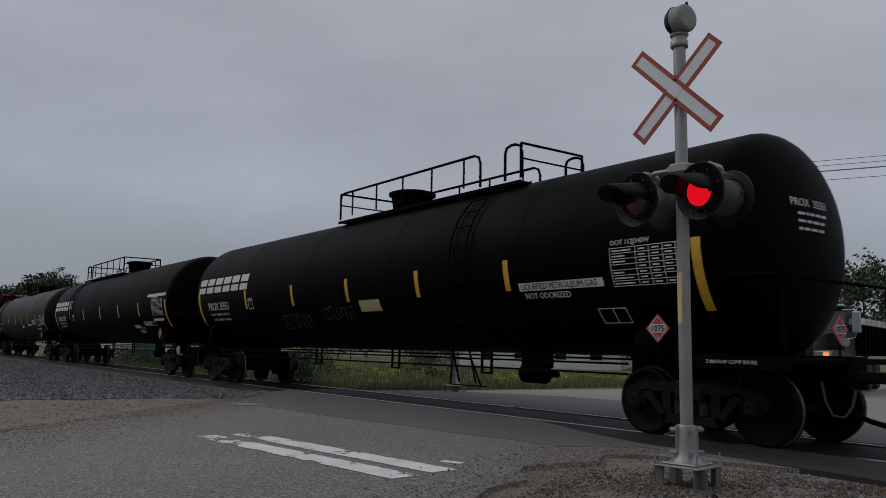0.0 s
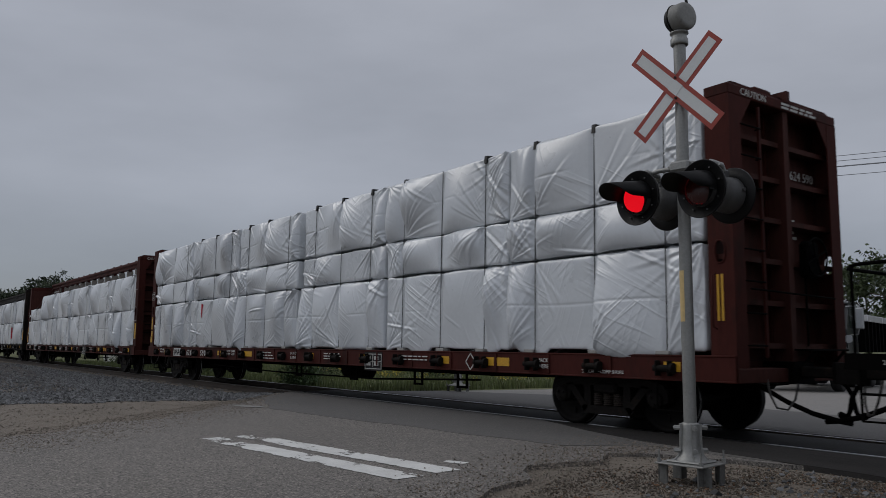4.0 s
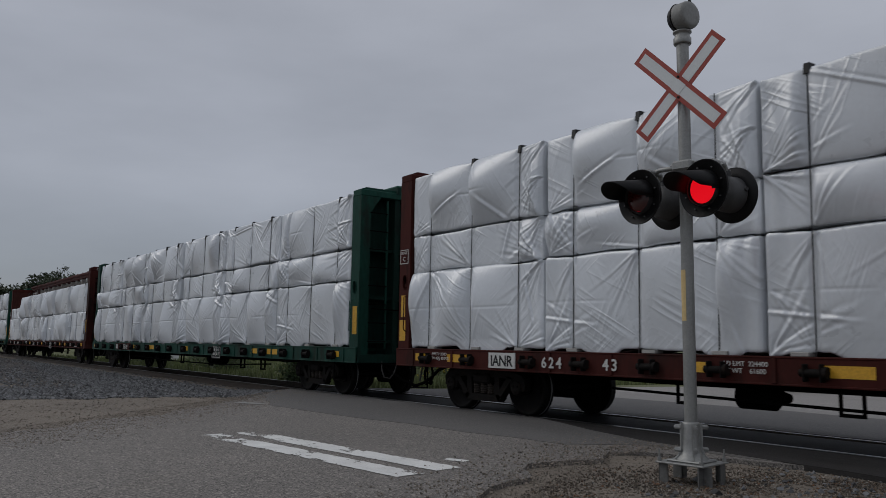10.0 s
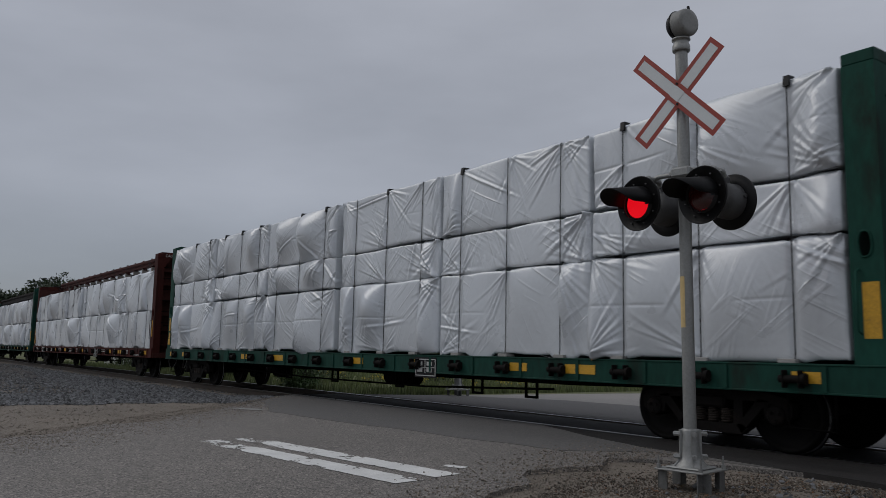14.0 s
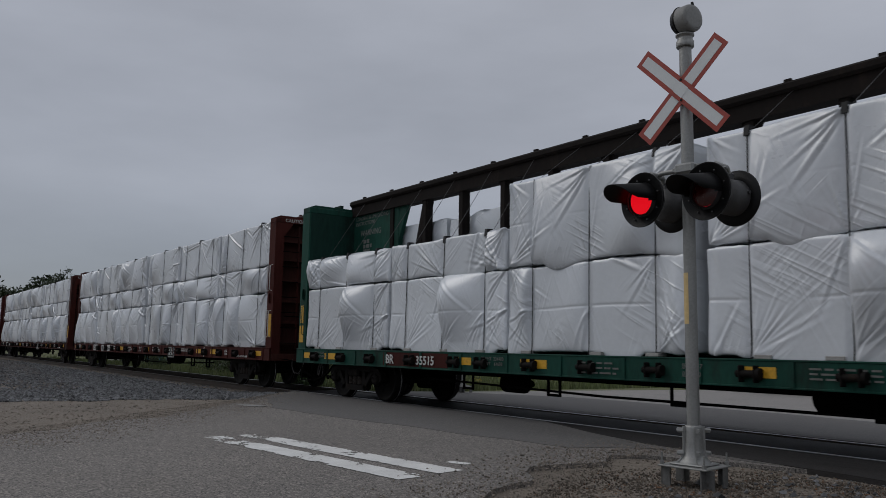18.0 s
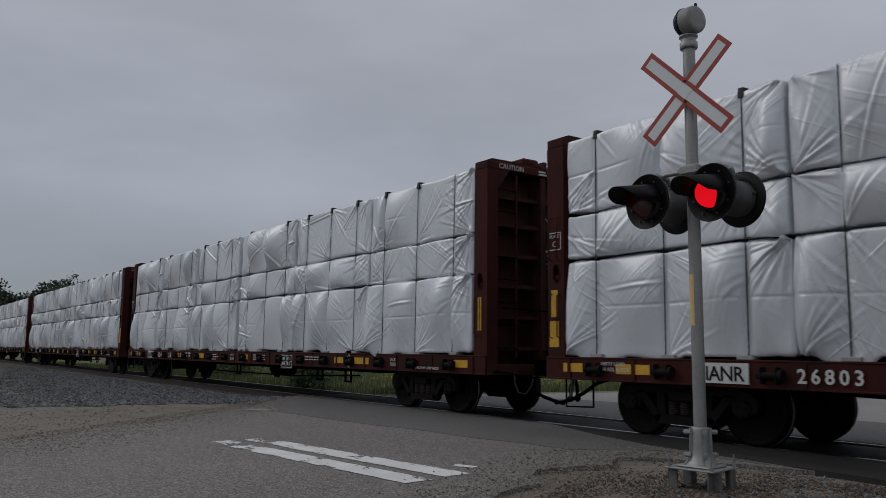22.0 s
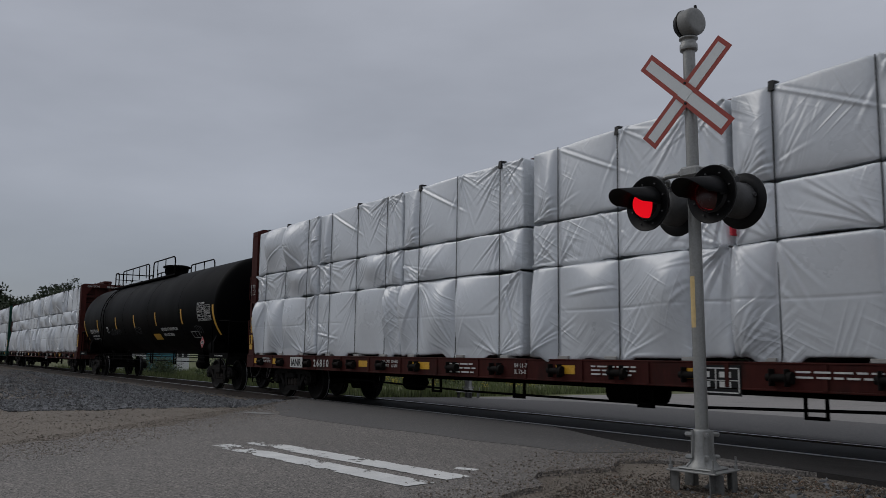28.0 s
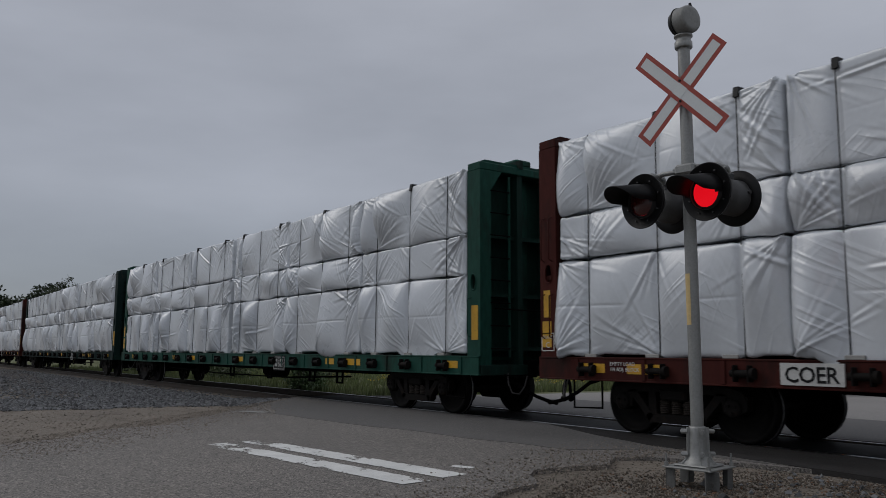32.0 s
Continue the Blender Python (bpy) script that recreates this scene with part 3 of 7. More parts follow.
for k, (a, b) in enumerate((((-9.85, -5.78), (-6.05, -5.36)), ((-9.80, -6.26), (-5.95, -5.86)))):
    tagged(part("stop_line", worn_stripe(a, b, 0.33, 0.006, 3.0 + 11 * k), ROAD_PAINT), "worn white painted stop line on the asphalt", "road marking", "stop lines", "structure")
tagged(part("stop_line", worn_stripe((-6.62, -5.0), (-6.36, -4.9), 0.13, 0.006, 40.0), ROAD_PAINT), "worn scrap of white road paint", "road marking", "stop lines", "structure")
tagged(part("stop_line", worn_stripe((-14.75, -3.95), (-14.1, -3.7), 0.3, 0.011, 70.0), FAINT_PAINT), "faded white road paint near the rails", "road marking", "stop lines", "structure")

RAIL = mat("rail_steel", (0.05, 0.038, 0.03), 0.75, metal=0.3, var=0.3, scale=2, fine=20)
RAIL_TOP = mat("rail_head", (0.50, 0.50, 0.52), 0.3, metal=1.0, var=0.15, scale=1, fine=8, bump=0.03, streak=(0.05, 1, 1))


def make_track():
    t = thing("railway_track", "worn steel railway track on wooden ties in ballast", "railway track", kind="structure")
    prof = [(-0.075, -0.172), (0.075, -0.172), (0.075, -0.158), (0.012, -0.14), (0.010, -0.045), (0.036, -0.036), (0.036, -0.006), (0.028, 0.0), (-0.028, 0.0), (-0.036, -0.006), (-0.036, -0.036), (-0.010, -0.045), (-0.012, -0.14), (-0.075, -0.158)]
    for y in (-0.7525, 0.7525):
        m = M()
        n = len(prof)
        v = [(x, y + u, w) for x in (-700, 520) for u, w in prof]
        m.add(v, [(i, (i + 1) % n, n + (i + 1) % n, n + i) for i in range(n)])
        m.mi[6] = m.mi[7] = m.mi[8] = 1
        part("rail", m, [RAIL, RAIL_TOP], t)
    tie = M().box(-0.115, 0.115, -1.3, 1.3, -0.33, -0.165, c=0.012).mesh("tie", WOOD)
    for i in range(150):
        part("tie", tie, None, t, pose(-19.4 - 0.53 * i, 0, random.uniform(-0.006, 0.006), 0, 0, random.uniform(-1, 1)))


make_track()
rng = random.Random(5)
spots = []
while len(spots) < 34000:
    x, y = rng.uniform(-62, -15.5), rng.uniform(-7.6, -0.85)
    # the stone bed ends in a slanting edge where the dirt begins
    if x > -16.6 + 0.27 * (y + 2.7) + 0.5 * noise.noise((y * 1.3, x * 0.2, 1)) or (x < -22.0 and y < -4.6 - 0.085 * (x + 22) + 0.6 * noise.noise((x * 0.4, y * 0.5, 0)) and rng.random() < 0.85) or rng.random() > min(1.0, 24 / -x):
        continue
    spots.append((x, y, ground_z(x, y)))
stones("ballast", spots, STONE, "grey crushed stone ballast beside the track", 0.02, 0.05, 1)


def on_dirt(x, y):
    """True on the gravelly ground round the signal, clear of the asphalt."""
    return y < (-2.2 if x < -4.4 else -2.0) and x > (-6.0 if y > -2.8 else -6.3 if y > -3.0 else -6.3 - 0.55 * (y + 3.0))


spots = []
while len(spots) < 30000:
    x, y = rng.uniform(-6.8, -0.5), rng.uniform(-6.6, -1.9)
    fade = ease(-6.6, -4.6, x + 0.45 * (y + 4.5) * -1)
    if not on_dirt(x, y) or rng.random() > 0.15 + 0.85 * fade:
        continue
    spots.append((x, y, ground_z(x, y)))
stones("gravel", spots, STONE_WARM, "mixed brown and grey loose gravel around the signal base", 0.004, 0.015, 2)
STONE_RUST = mat("rusty_gravel", (0.115, 0.062, 0.034), 0.9, var=0.3, scale=6, fine=60, bump=0.3, per_piece=0.5)
STONE_PALE = mat("pale_gravel", (0.27, 0.25, 0.22), 0.85, var=0.25, scale=6, fine=60, bump=0.3, per_piece=0.4)
for count, material, label, size, seed in ((4200, STONE_RUST, "rusty brown pebbles among the gravel", 0.014, 12), (1800, STONE_PALE, "pale pebbles among the gravel", 0.013, 13)):
    spots = []
    while len(spots) < count:
        x, y = rng.uniform(-5.6, -0.5), rng.uniform(-5.4, -1.95)
        if on_dirt(x, y) and rng.random() < 0.25 + 0.75 * ease(-5.4, -3.6, x):
            spots.append((x, y, ground_z(x, y)))
    stones("gravel", spots, material, label, 0.004, size, seed)
spots = []
while len(spots) < 900:
    x, y = rng.uniform(-5.0, -0.5), rng.uniform(-5.2, -2.1)
    if on_dirt(x, y) and rng.random() < ease(-5.2, -3.0, x):
        spots.append((x, y, ground_z(x, y)))
stones("gravel", spots, STONE, "larger grey and rusty stones among the gravel", 0.014, 0.04, 3)
spots = []
for _ in range(9000):
    x, y = rng.uniform(-27, -10.5), rng.uniform(-9.5, -2.5)
    if x + 1.0 * y < -18.4 and x < -11.0:
        spots.append((x, y, ground_z(x, y)))
stones("gravel", spots, STONE_SAND, "fine sandy gravel on the dirt shoulder", 0.006, 0.02, 4)
spots = []
while len(spots) < 9000:
    x, y = rng.uniform(-19, -9.5), rng.uniform(-9.5, -1.2)
    e = x + 0.95 * y + 19.0
    if -0.5 < e < 2.2 and rng.random() < 1 - e / 2.2:
        spots.append((x, y, 0.0))
while len(spots) < 14000:
    x, y = rng.uniform(-8.2, -3.2), rng.uniform(-7.5, -1.9)
    e = -6.2 - 0.55 * (y + 3.2) - x if y < -3.2 else -6.2 - x
    if -0.3 < e < 1.5 and rng.random() < 0.8 * (1 - e / 1.5) ** 1.5:
        spots.append((x, y, 0.004))
stones("grit", spots, STONE_SAND, "thin spread of sand and grit over the asphalt edge", 0.004, 0.013, 6)
# ---- crossing signal: mast, crossbuck, flashing lights and bell ----
FLASH = 0.9165


def right_lit(t):
    return 0.108 <= (t / FLASH + 0.225) % 1.0 < 0.49


LAMPS = []


def make_signal(at, label):
    t = thing("crossing_signal", label, "crossing signal", "crossing signals", at=at)
    # foundation frame: four angle legs and a plate
    m = M().box(-0.235, 0.235, -0.235, 0.235, 0.125, 0.14, c=0.004)
    part("base_plate", m, GALV, t, label="galvanised plate on four short legs")
    for sx in (-1, 1):
        for sy in (-1, 1):
            leg = M().box(-0.045, 0.045, -0.006, 0.006, -0.12, 0.115).box(-0.045, -0.033, -0.006, 0.085, -0.12, 0.115)
            part("leg", leg, SHADED_LEG_STEEL, t, pose(sx * 0.18, sy * 0.18, 0.01, 0, 0, {(1, 1): 180, (-1, 1): 90, (-1, -1): 0, (1, -1): 270}[sx, sy] + 0))
    # cast pinnacle base with four ribs
    m = M()
    m.box(-0.165, 0.165, -0.165, 0.165, 0.14, 0.16, c=0.01)
    m.lathe([(0.158, 0.145), (0.175, 0.13), (0.20, 0.108), (0.24, 0.092), (0.31, 0.083), (0.47, 0.08), (0.485, 0.075), (0.49, 0.06)], 24)
    for a in range(4):
        s = len(m.v)
        m.prism([(0.07, 0.158), (0.16, 0.158), (0.118, 0.20), (0.10, 0.27), (0.098, 0.48), (0.07, 0.48)], "y", -0.016, 0.016)
        m.turn(pose(0, 0, 0, 0, 0, 45 + 90 * a), s)
    part("pole_base", m, GALV, t, label="cast metal split base clamped round the mast")
    bolt = M().cyl((0, 0, 0), (0, -0.055, 0), 0.022, 6, smooth=False).cyl((0, -0.02, 0), (0, -0.062, 0), 0.012, 8).mesh("bolt", GALV)
    for z in (0.245, 0.445):
        for a in (0, 90, 180, 270):
            part("bolt", bolt, None, t, pose(0, 0, 0, 0, 0, a + 20) @ pose(0.055, -0.080, z))
    for sx, sy in ((-1, -1), (1, -1), (1, 1), (-1, 1)):
        part("anchor_bolt", M().cyl((0, 0, 0.13), (0, 0, 0.24), 0.009, 8).cyl((0, 0, 0.13), (0, 0, 0.165), 0.02, 6, smooth=False), GALV, t, pose(sx * 0.205, sy * 0.205, 0.01))
    part("mast", M().cyl((0, 0, 0.3), (0, 0, 4.08), 0.0575, 24), GALV, t, label="galvanised steel pipe mast")
    part("reflective_band", M().add([(0.0592 * math.cos(radians(a)), 0.0592 * math.sin(radians(a)), z) for z in (1.40, 1.87) for a in range(-200, -79, 10)], [(i, i + 1, i + 14, i + 13) for i in range(12)], 0, True), mat("faded_yellow_tape", (0.60, 0.44, 0.20), 0.6, var=0.15, stain=(0.3, 0.27, 0.2), amount=0.5), t, label="faded yellow tape stuck up one side of the mast")
    # crossbuck
    w, L = 0.185, 1.16
    for k, a in enumerate((-45, 45)):
        at = pose(0, -0.082 - 0.012 * k, 3.60, 0, a, 0)
        blade = part("crossbuck_blade", M().box(-L / 2, L / 2, -0.002, 0.002, -w / 2, w / 2), SIGN_RED, t, at, "white crossing sign blade with a wide red border")
        b = 0.042
        if k == 1:
            part("white_panel", M().box(-L / 2 + b, L / 2 - b, -0.004, -0.0025, -w / 2 + b, w / 2 - b), SIGN_WHITE, blade)
        else:
            part("white_panel", M().box(-L / 2 + b, -w / 2 + b * 0, -0.004, -0.0025, -w / 2 + b, w / 2 - b).box(w / 2, L / 2 - b, -0.004, -0.0025, -w / 2 + b, w / 2 - b), SIGN_WHITE, blade)
    part("white_panel", M().box(-0.056, 0.056, -0.1005, -0.099, -0.056, 0.056), SIGN_WHITE, t, pose(0, 0, 3.60, 0, 45, 0))
    for z in (3.50, 3.70):
        part("sign_bracket", M().lathe([(z - 0.02, 0.06), (z - 0.02, 0.068), (z + 0.02, 0.068), (z + 0.02, 0.06)], 20).cyl((0, -0.105, z), (0, -0.06, z), 0.012, 8), LIGHT_BLACK, t)
    # bell
    part("bell_collar", M().lathe([(4.04, 0.058), (4.04, 0.078), (4.05, 0.084), (4.10, 0.084), (4.11, 0.072), (4.15, 0.072), (4.155, 0.088), (4.17, 0.088), (4.18, 0.055), (4.22, 0.055)], 20), GALV, t)
    bell = part("bell", M().lathe([(-0.13, 0.0), (-0.13, 0.10), (-0.125, 0.14), (-0.10, 0.152), (0.0, 0.155), (0.015, 0.16), (0.02, 0.0)], 28, "y"), BELL_GREY, t, pose(0, 0, 4.31, 0, 0, 78) @ Matrix.Diagonal((0.88, 0.88, 0.88, 1)), "round grey cast electric bell")
    part("gong", M().lathe([(0.03, 0.148), (0.05, 0.15), (0.09, 0.135), (0.12, 0.10), (0.135, 0.05), (0.138, 0.0)], 28, "y").lathe([(0.02, 0.165), (0.03, 0.168), (0.045, 0.155)], 28, "y"), LIGHT_BLACK, bell)
    part("bell_stud", M().cyl((0.02, -0.1, 0.14), (0.02, -0.09, 0.185), 0.016, 8), LIGHT_BLACK, bell)
    # cross arm and light units
    arm = M().tube([(-0.36, 0, 2.80), (-0.33, 0, 2.83), (-0.27, 0, 2.85), (-0.1, 0, 2.85), (0.1, 0, 2.85), (0.27, 0, 2.85), (0.33, 0, 2.83), (0.36, 0, 2.80)], 0.024, 10)
    arm.box(-0.1, 0.1, -0.085, 0.085, 2.80, 2.90, c=0.02).box(-0.15, 0.15, -0.035, 0.035, 2.825, 2.885, c=0.015)
    for sx in (-1, 1):
        arm.tube([(sx * 0.33, -0.13, 2.78), (sx * 0.33, -0.10, 2.83), (sx * 0.33, 0.10, 2.83), (sx * 0.33, 0.13, 2.78)], 0.03, 8)
    part("cross_arm", arm, GALV, t, label="galvanised junction box and pipe arm carrying the lights")
    for sx in (-1, 1):
        for sy in (-1, 1):
            light(t, sx, sy)
    return t


def light(t, sx, sy):
    """One flashing light: case, round background, hood and lens, facing -y (or +y at the back of the mast)."""
    at = pose(sx * 0.325, sy * 0.155, 2.565, 0, 0, -11 if sy < 0 else 169)
    # background disc with rolled rim, a ring round the lens
    visor_scale = 1.0 if sy < 0 else 0.28
    m = M().lathe([(-0.075, 0.162), (-0.085, 0.165), (-0.092, 0.25), (-0.105, 0.258), (-0.100, 0.263), (-0.08, 0.258), (-0.078, 0.17)], 40, "y")
    unit = part("flashing_light", m, LIGHT_BLACK, t, at, "black round flashing light with visor and red lens")
    case = M().lathe([(-0.08, 0.17), (0.03, 0.165), (0.075, 0.13), (0.085, 0.0)], 32, "y").box(-0.035, 0.035, -0.04, 0.04, 0.13, 0.23, c=0.012)
    case.cyl((0.165, -0.05, 0.03), (0.185, -0.05, 0.03), 0.02, 8).cyl((-0.165, -0.05, 0.03), (-0.185, -0.05, 0.03), 0.02, 8)
    case.cyl((0, -0.128, 0), (0, 0.03, 0), 0.1545, 32, caps=False).cyl((0, -0.128, 0), (0, 0.03, 0), 0.158, 32, caps=False)
    part("lamp_case", case, LAMP_GREY, unit, label="grey cast lamp housing")
    part("lens_ring", M().lathe([(-0.09, 0.140), (-0.106, 0.141), (-0.108, 0.150), (-0.104, 0.156), (-0.09, 0.156)], 32, "y"), LIGHT_BLACK, unit, label="black retaining ring round the lens")
    hood = M()
    n, v, f = 28, [], []
    for i in range(n + 1):
        a = radians(-8 + 196 * i / n)
        ln = (0.10 + 0.33 * max(0.0, math.sin(a)) ** 0.38) * visor_scale
        c, s = math.cos(a), math.sin(a)
        for r in (0.168, 0.161):
            v += [(r * c, -0.088, r * s), (r * c * (1.0 + 0.02), -0.088 - ln, r * s - 0.17 * ln)]
    for i in range(n):
        a = i * 4
        f += [(a, a + 1, a + 5, a + 4), (a + 2, a + 6, a + 7, a + 3), (a + 1, a + 3, a + 7, a + 5)]
    hood.add(v, f, 0, True)
    part("visor", hood, LIGHT_BLACK, unit, label="long black sheet metal visor")
    screw = M().cyl((0, -0.088, 0), (0, -0.1, 0), 0.008, 6).mesh("screw", LAMP_GREY)
    for i in range(8):
        a = 2 * math.pi * i / 8 + 0.3
        part("screw", screw, None, unit, pose(0.2 * math.cos(a), 0, 0.2 * math.sin(a)))
    # a turning roundel behind the rim: one face glows, the other is dark
    d = M()
    for sgn, mi in ((-1, 0), (1, 1)):
        prof = [(sgn * (0.003 + 0.022 * (1 - (r / 0.138) ** 2)), r) for r in (0.138, 0.12, 0.1, 0.07, 0.035, 0.0001)]
        d.lathe(prof, 32, "y", mi=mi)
    disc = part("lens", d, [LENS_LIT, LENS_DARK], unit, pose(0, -0.098, 0), "ribbed red lens")
    LAMPS.append((disc, sx))


make_signal(pose(-4.57, -3.745, 0, 0, 0, 7.8), "galvanised railway crossing signal with crossbuck, red flashing lights and bell")
make_signal(pose(-16.75, 2.95, 0.02, 0, 0, 187.8), "second galvanised crossing signal on the far side of the track")
# ---- the train ----
WHEELS = []          # wheelsets, with the place of each along the train
CARS = []            # cars, with the place of each car's middle along the train
WHEEL_R = 0.457


def truck_parts():
    """Meshes of a three-piece freight truck, shared by all the cars."""
    out = {}
    # side frame, drawn for the near side (outer face at y = -1.08)
    m = M()
    y0, y1 = -1.07, -0.93
    top = [(-1.08, 0.56), (-1.02, 0.66), (-0.86, 0.70), (-0.5, 0.74), (0.5, 0.74), (0.86, 0.70), (1.02, 0.66), (1.08, 0.56), (0.9, 0.56), (0.8, 0.60), (0.46, 0.61), (-0.46, 0.61), (-0.8, 0.60), (-0.9, 0.56)]
    m.prism(top, "y", y0, y1)
    low = [(-0.42, 0.20), (0.42, 0.20), (0.50, 0.27), (0.44, 0.32), (-0.44, 0.32), (-0.50, 0.27)]
    m.prism(low, "y", y0, y1)
    for s in (-1, 1):
        m.prism([(s * 0.43, 0.21), (s * 0.50, 0.30), (s * 0.80, 0.62), (s * 0.66, 0.64), (s * 0.36, 0.30)][::s], "y", y0, y1)
        m.prism([(s * 0.30, 0.28), (s * 0.44, 0.28), (s * 0.44, 0.64), (s * 0.32, 0.64)][::s], "y", y0 + 0.01, y1)
        m.prism([(s * 0.74, 0.40), (s * 0.80, 0.40), (s * 0.80, 0.62), (s * 0.70, 0.62)][::s], "y", y0 + 0.01, y1)
        m.prism([(s * 1.00, 0.40), (s * 1.08, 0.44), (s * 1.09, 0.60), (s * 0.99, 0.62)][::s], "y", y0 + 0.01, y1)
    out["side_frame"] = m.mesh("side_frame", TRUCK_IRON)
    m = M()
    for i in (-0.19, 0.0, 0.19):
        pts = [(i + 0.068 * math.cos(a * 0.785), -1.0 + 0.068 * math.sin(a * 0.785), 0.32 + 0.0037 * a) for a in range(48)]
        m.tube(pts, 0.017, 5)
    out["spring_nest"] = m.mesh("spring_nest", LIT_SPRING_STEEL)
    m = M().box(-0.22, 0.22, -1.12, 1.12, 0.50, 0.66, c=0.03).box(-0.3, 0.3, -0.45, 0.45, 0.5, 0.78, c=0.03)
    out["bolster"] = m.mesh("bolster", TRUCK_IRON)
    m = M().lathe([(-1.10, 0.055), (-1.10, 0.10), (-1.085, 0.115), (-0.96, 0.12), (-0.95, 0.09)], 20, "y")
    for a in range(3):
        c = 2.094 * a + 0.5
        m.cyl((0.06 * math.cos(c), -1.10, 0.06 * math.sin(c)), (0.06 * math.cos(c), -1.122, 0.06 * math.sin(c)), 0.02, 6, smooth=False)
    m.box(-0.13, 0.13, -1.06, -0.94, 0.06, 0.14, c=0.02)
    out["bearing"] = m.mesh("bearing", TRUCK_IRON)
    # wheelset: two wheels with flange and tread, and the axle
    m = M()
    for s in (-1, 1):
        prof = [(0.0, 0.06), (-0.80, 0.085), (-0.80, 0.115), (-0.83, 0.12), (-0.81, 0.17), (-0.785, 0.30), (-0.805, 0.385), (-0.84, 0.40), (-0.84, 0.452), (-0.72, 0.459), (-0.705, 0.468), (-0.698, 0.483), (-0.685, 0.485), (-0.675, 0.47), (-0.675, 0.395), (-0.70, 0.38), (-0.715, 0.30), (-0.70, 0.13), (-0.66, 0.115), (-0.64, 0.09)]
        k = len(m.f)
        m.lathe([(s * a, r) for a, r in prof[1:]], 36, "y")
        for q in range(8 * 36, 9 * 36):
            m.mi[k + q] = 1
    m.cyl((0, -0.85, 0), (0, 0.85, 0), 0.085, 14)
    m.box(-0.03, 0.03, -0.812, -0.80, 0.2, 0.3)
    out["wheelset"] = m.mesh("wheelset", [WHEEL_IRON, WHEEL_RIM])
    return out


TRUCK = truck_parts()


def truck(car, x, s_car):
    t = part("truck", TRUCK["bolster"], None, car, pose(x, 0, 0), "dark cast-iron freight truck")
    for s in (-1, 1):
        r = pose(0, 0, 0, 0, 0, 0 if s < 0 else 180)
        part("side_frame", TRUCK["side_frame"], None, t, r)
        part("spring_nest", TRUCK["spring_nest"], None, t, r)
        for e in (-0.889, 0.889):
            part("bearing", TRUCK["bearing"], None, t, pose(e, 0, WHEEL_R) @ r)
    for e in (-0.889, 0.889):
        w = part("wheelset", TRUCK["wheelset"], None, t, pose(e, 0, WHEEL_R))
        WHEELS.append((w, e, s_car + x + e))
    shoes = M()
    for e in (-0.889, 0.889):
        k = -1 if e > 0 else 1
        for s in (-1, 1):
            shoes.prism([(e + k * 0.49, 0.38), (e + k * 0.56, 0.38), (e + k * 0.56, 0.60), (e + k * 0.48, 0.60)], "y", s * 0.76 - 0.05, s * 0.76 + 0.05)
        shoes.bar((e + k * 0.56, -0.8, 0.48), (e + k * 0.56, 0.8, 0.48), 0.06, 0.09)
    part("brake_beam", shoes, TRUCK_IRON, t)
    return t


def coupler_mesh():
    m = M()
    m.box(-0.1, 0.62, -0.07, 0.07, 0.80, 0.94, c=0.02)
    m.prism([(0.55, -0.10), (0.72, -0.16), (0.90, -0.13), (0.93, -0.05), (0.83, 0.0), (0.88, 0.10), (0.80, 0.17), (0.60, 0.14)], "z", 0.74, 1.0)
    m.box(0.66, 0.72, -0.03, 0.03, 0.70, 1.03, c=0.01)
    return m.mesh("coupler", TRUCK_IRON)


COUPLER = coupler_mesh()
HOSE = M().tube([(0.45, 0.22, 0.76), (0.52, 0.24, 0.70), (0.58, 0.25, 0.58), (0.62, 0.22, 0.44), (0.70, 0.12, 0.36), (0.80, 0.05, 0.34)], 0.03, 8).cyl((0.78, 0.06, 0.34), (0.84, 0.02, 0.36), 0.045, 8).mesh("air_hose", FRAME_BLACK)
PALE_HOSE = mat("perished_rubber", (0.045, 0.042, 0.04), 0.7)


TRAIN_LINE = M().tube([(-0.5, -0.45, 0.74), (-0.2, -0.45, 0.66), (0.1, -0.42, 0.50), (0.4, -0.38, 0.38), (0.7, -0.35, 0.31), (0.86, -0.34, 0.29)], 0.032, 8).mesh("air_hose", FRAME_BLACK)
THIN_HOSE = M().tube([(0.0, -0.7, 0.82), (0.05, -0.72, 0.6), (0.12, -0.7, 0.44), (0.22, -0.62, 0.42), (0.28, -0.55, 0.55), (0.3, -0.5, 0.74)], 0.014, 6).mesh("air_hose", PALE_HOSE)


def couplers(car, half):
    for s in (-1, 1):
        r = pose(s * half, 0, 0, 0, 0, 0 if s > 0 else 180)
        part("coupler", COUPLER, None, car, r)
        part("air_hose", HOSE, None, car, r)
        part("air_hose", TRAIN_LINE, None, car, r @ Matrix.Diagonal((1, s, 1, 1)))
        part("air_hose", THIN_HOSE, None, car, r @ Matrix.Diagonal((1, s, 1, 1)), "perished grey rubber hose")


def rung(length):
    key = ("rung", length)
    if key not in TEXTS:
        m = M().tube([(0, 0.07, 0), (0, 0.0, 0), (0.02, -0.012, 0), (length - 0.02, -0.012, 0), (length, 0.0, 0), (length, 0.07, 0)], 0.012, 6)
        TEXTS[key] = m.mesh("rung", FRAME_BLACK)
    return TEXTS[key]


# ---- wrapped lumber ----
BUNDLES = {}


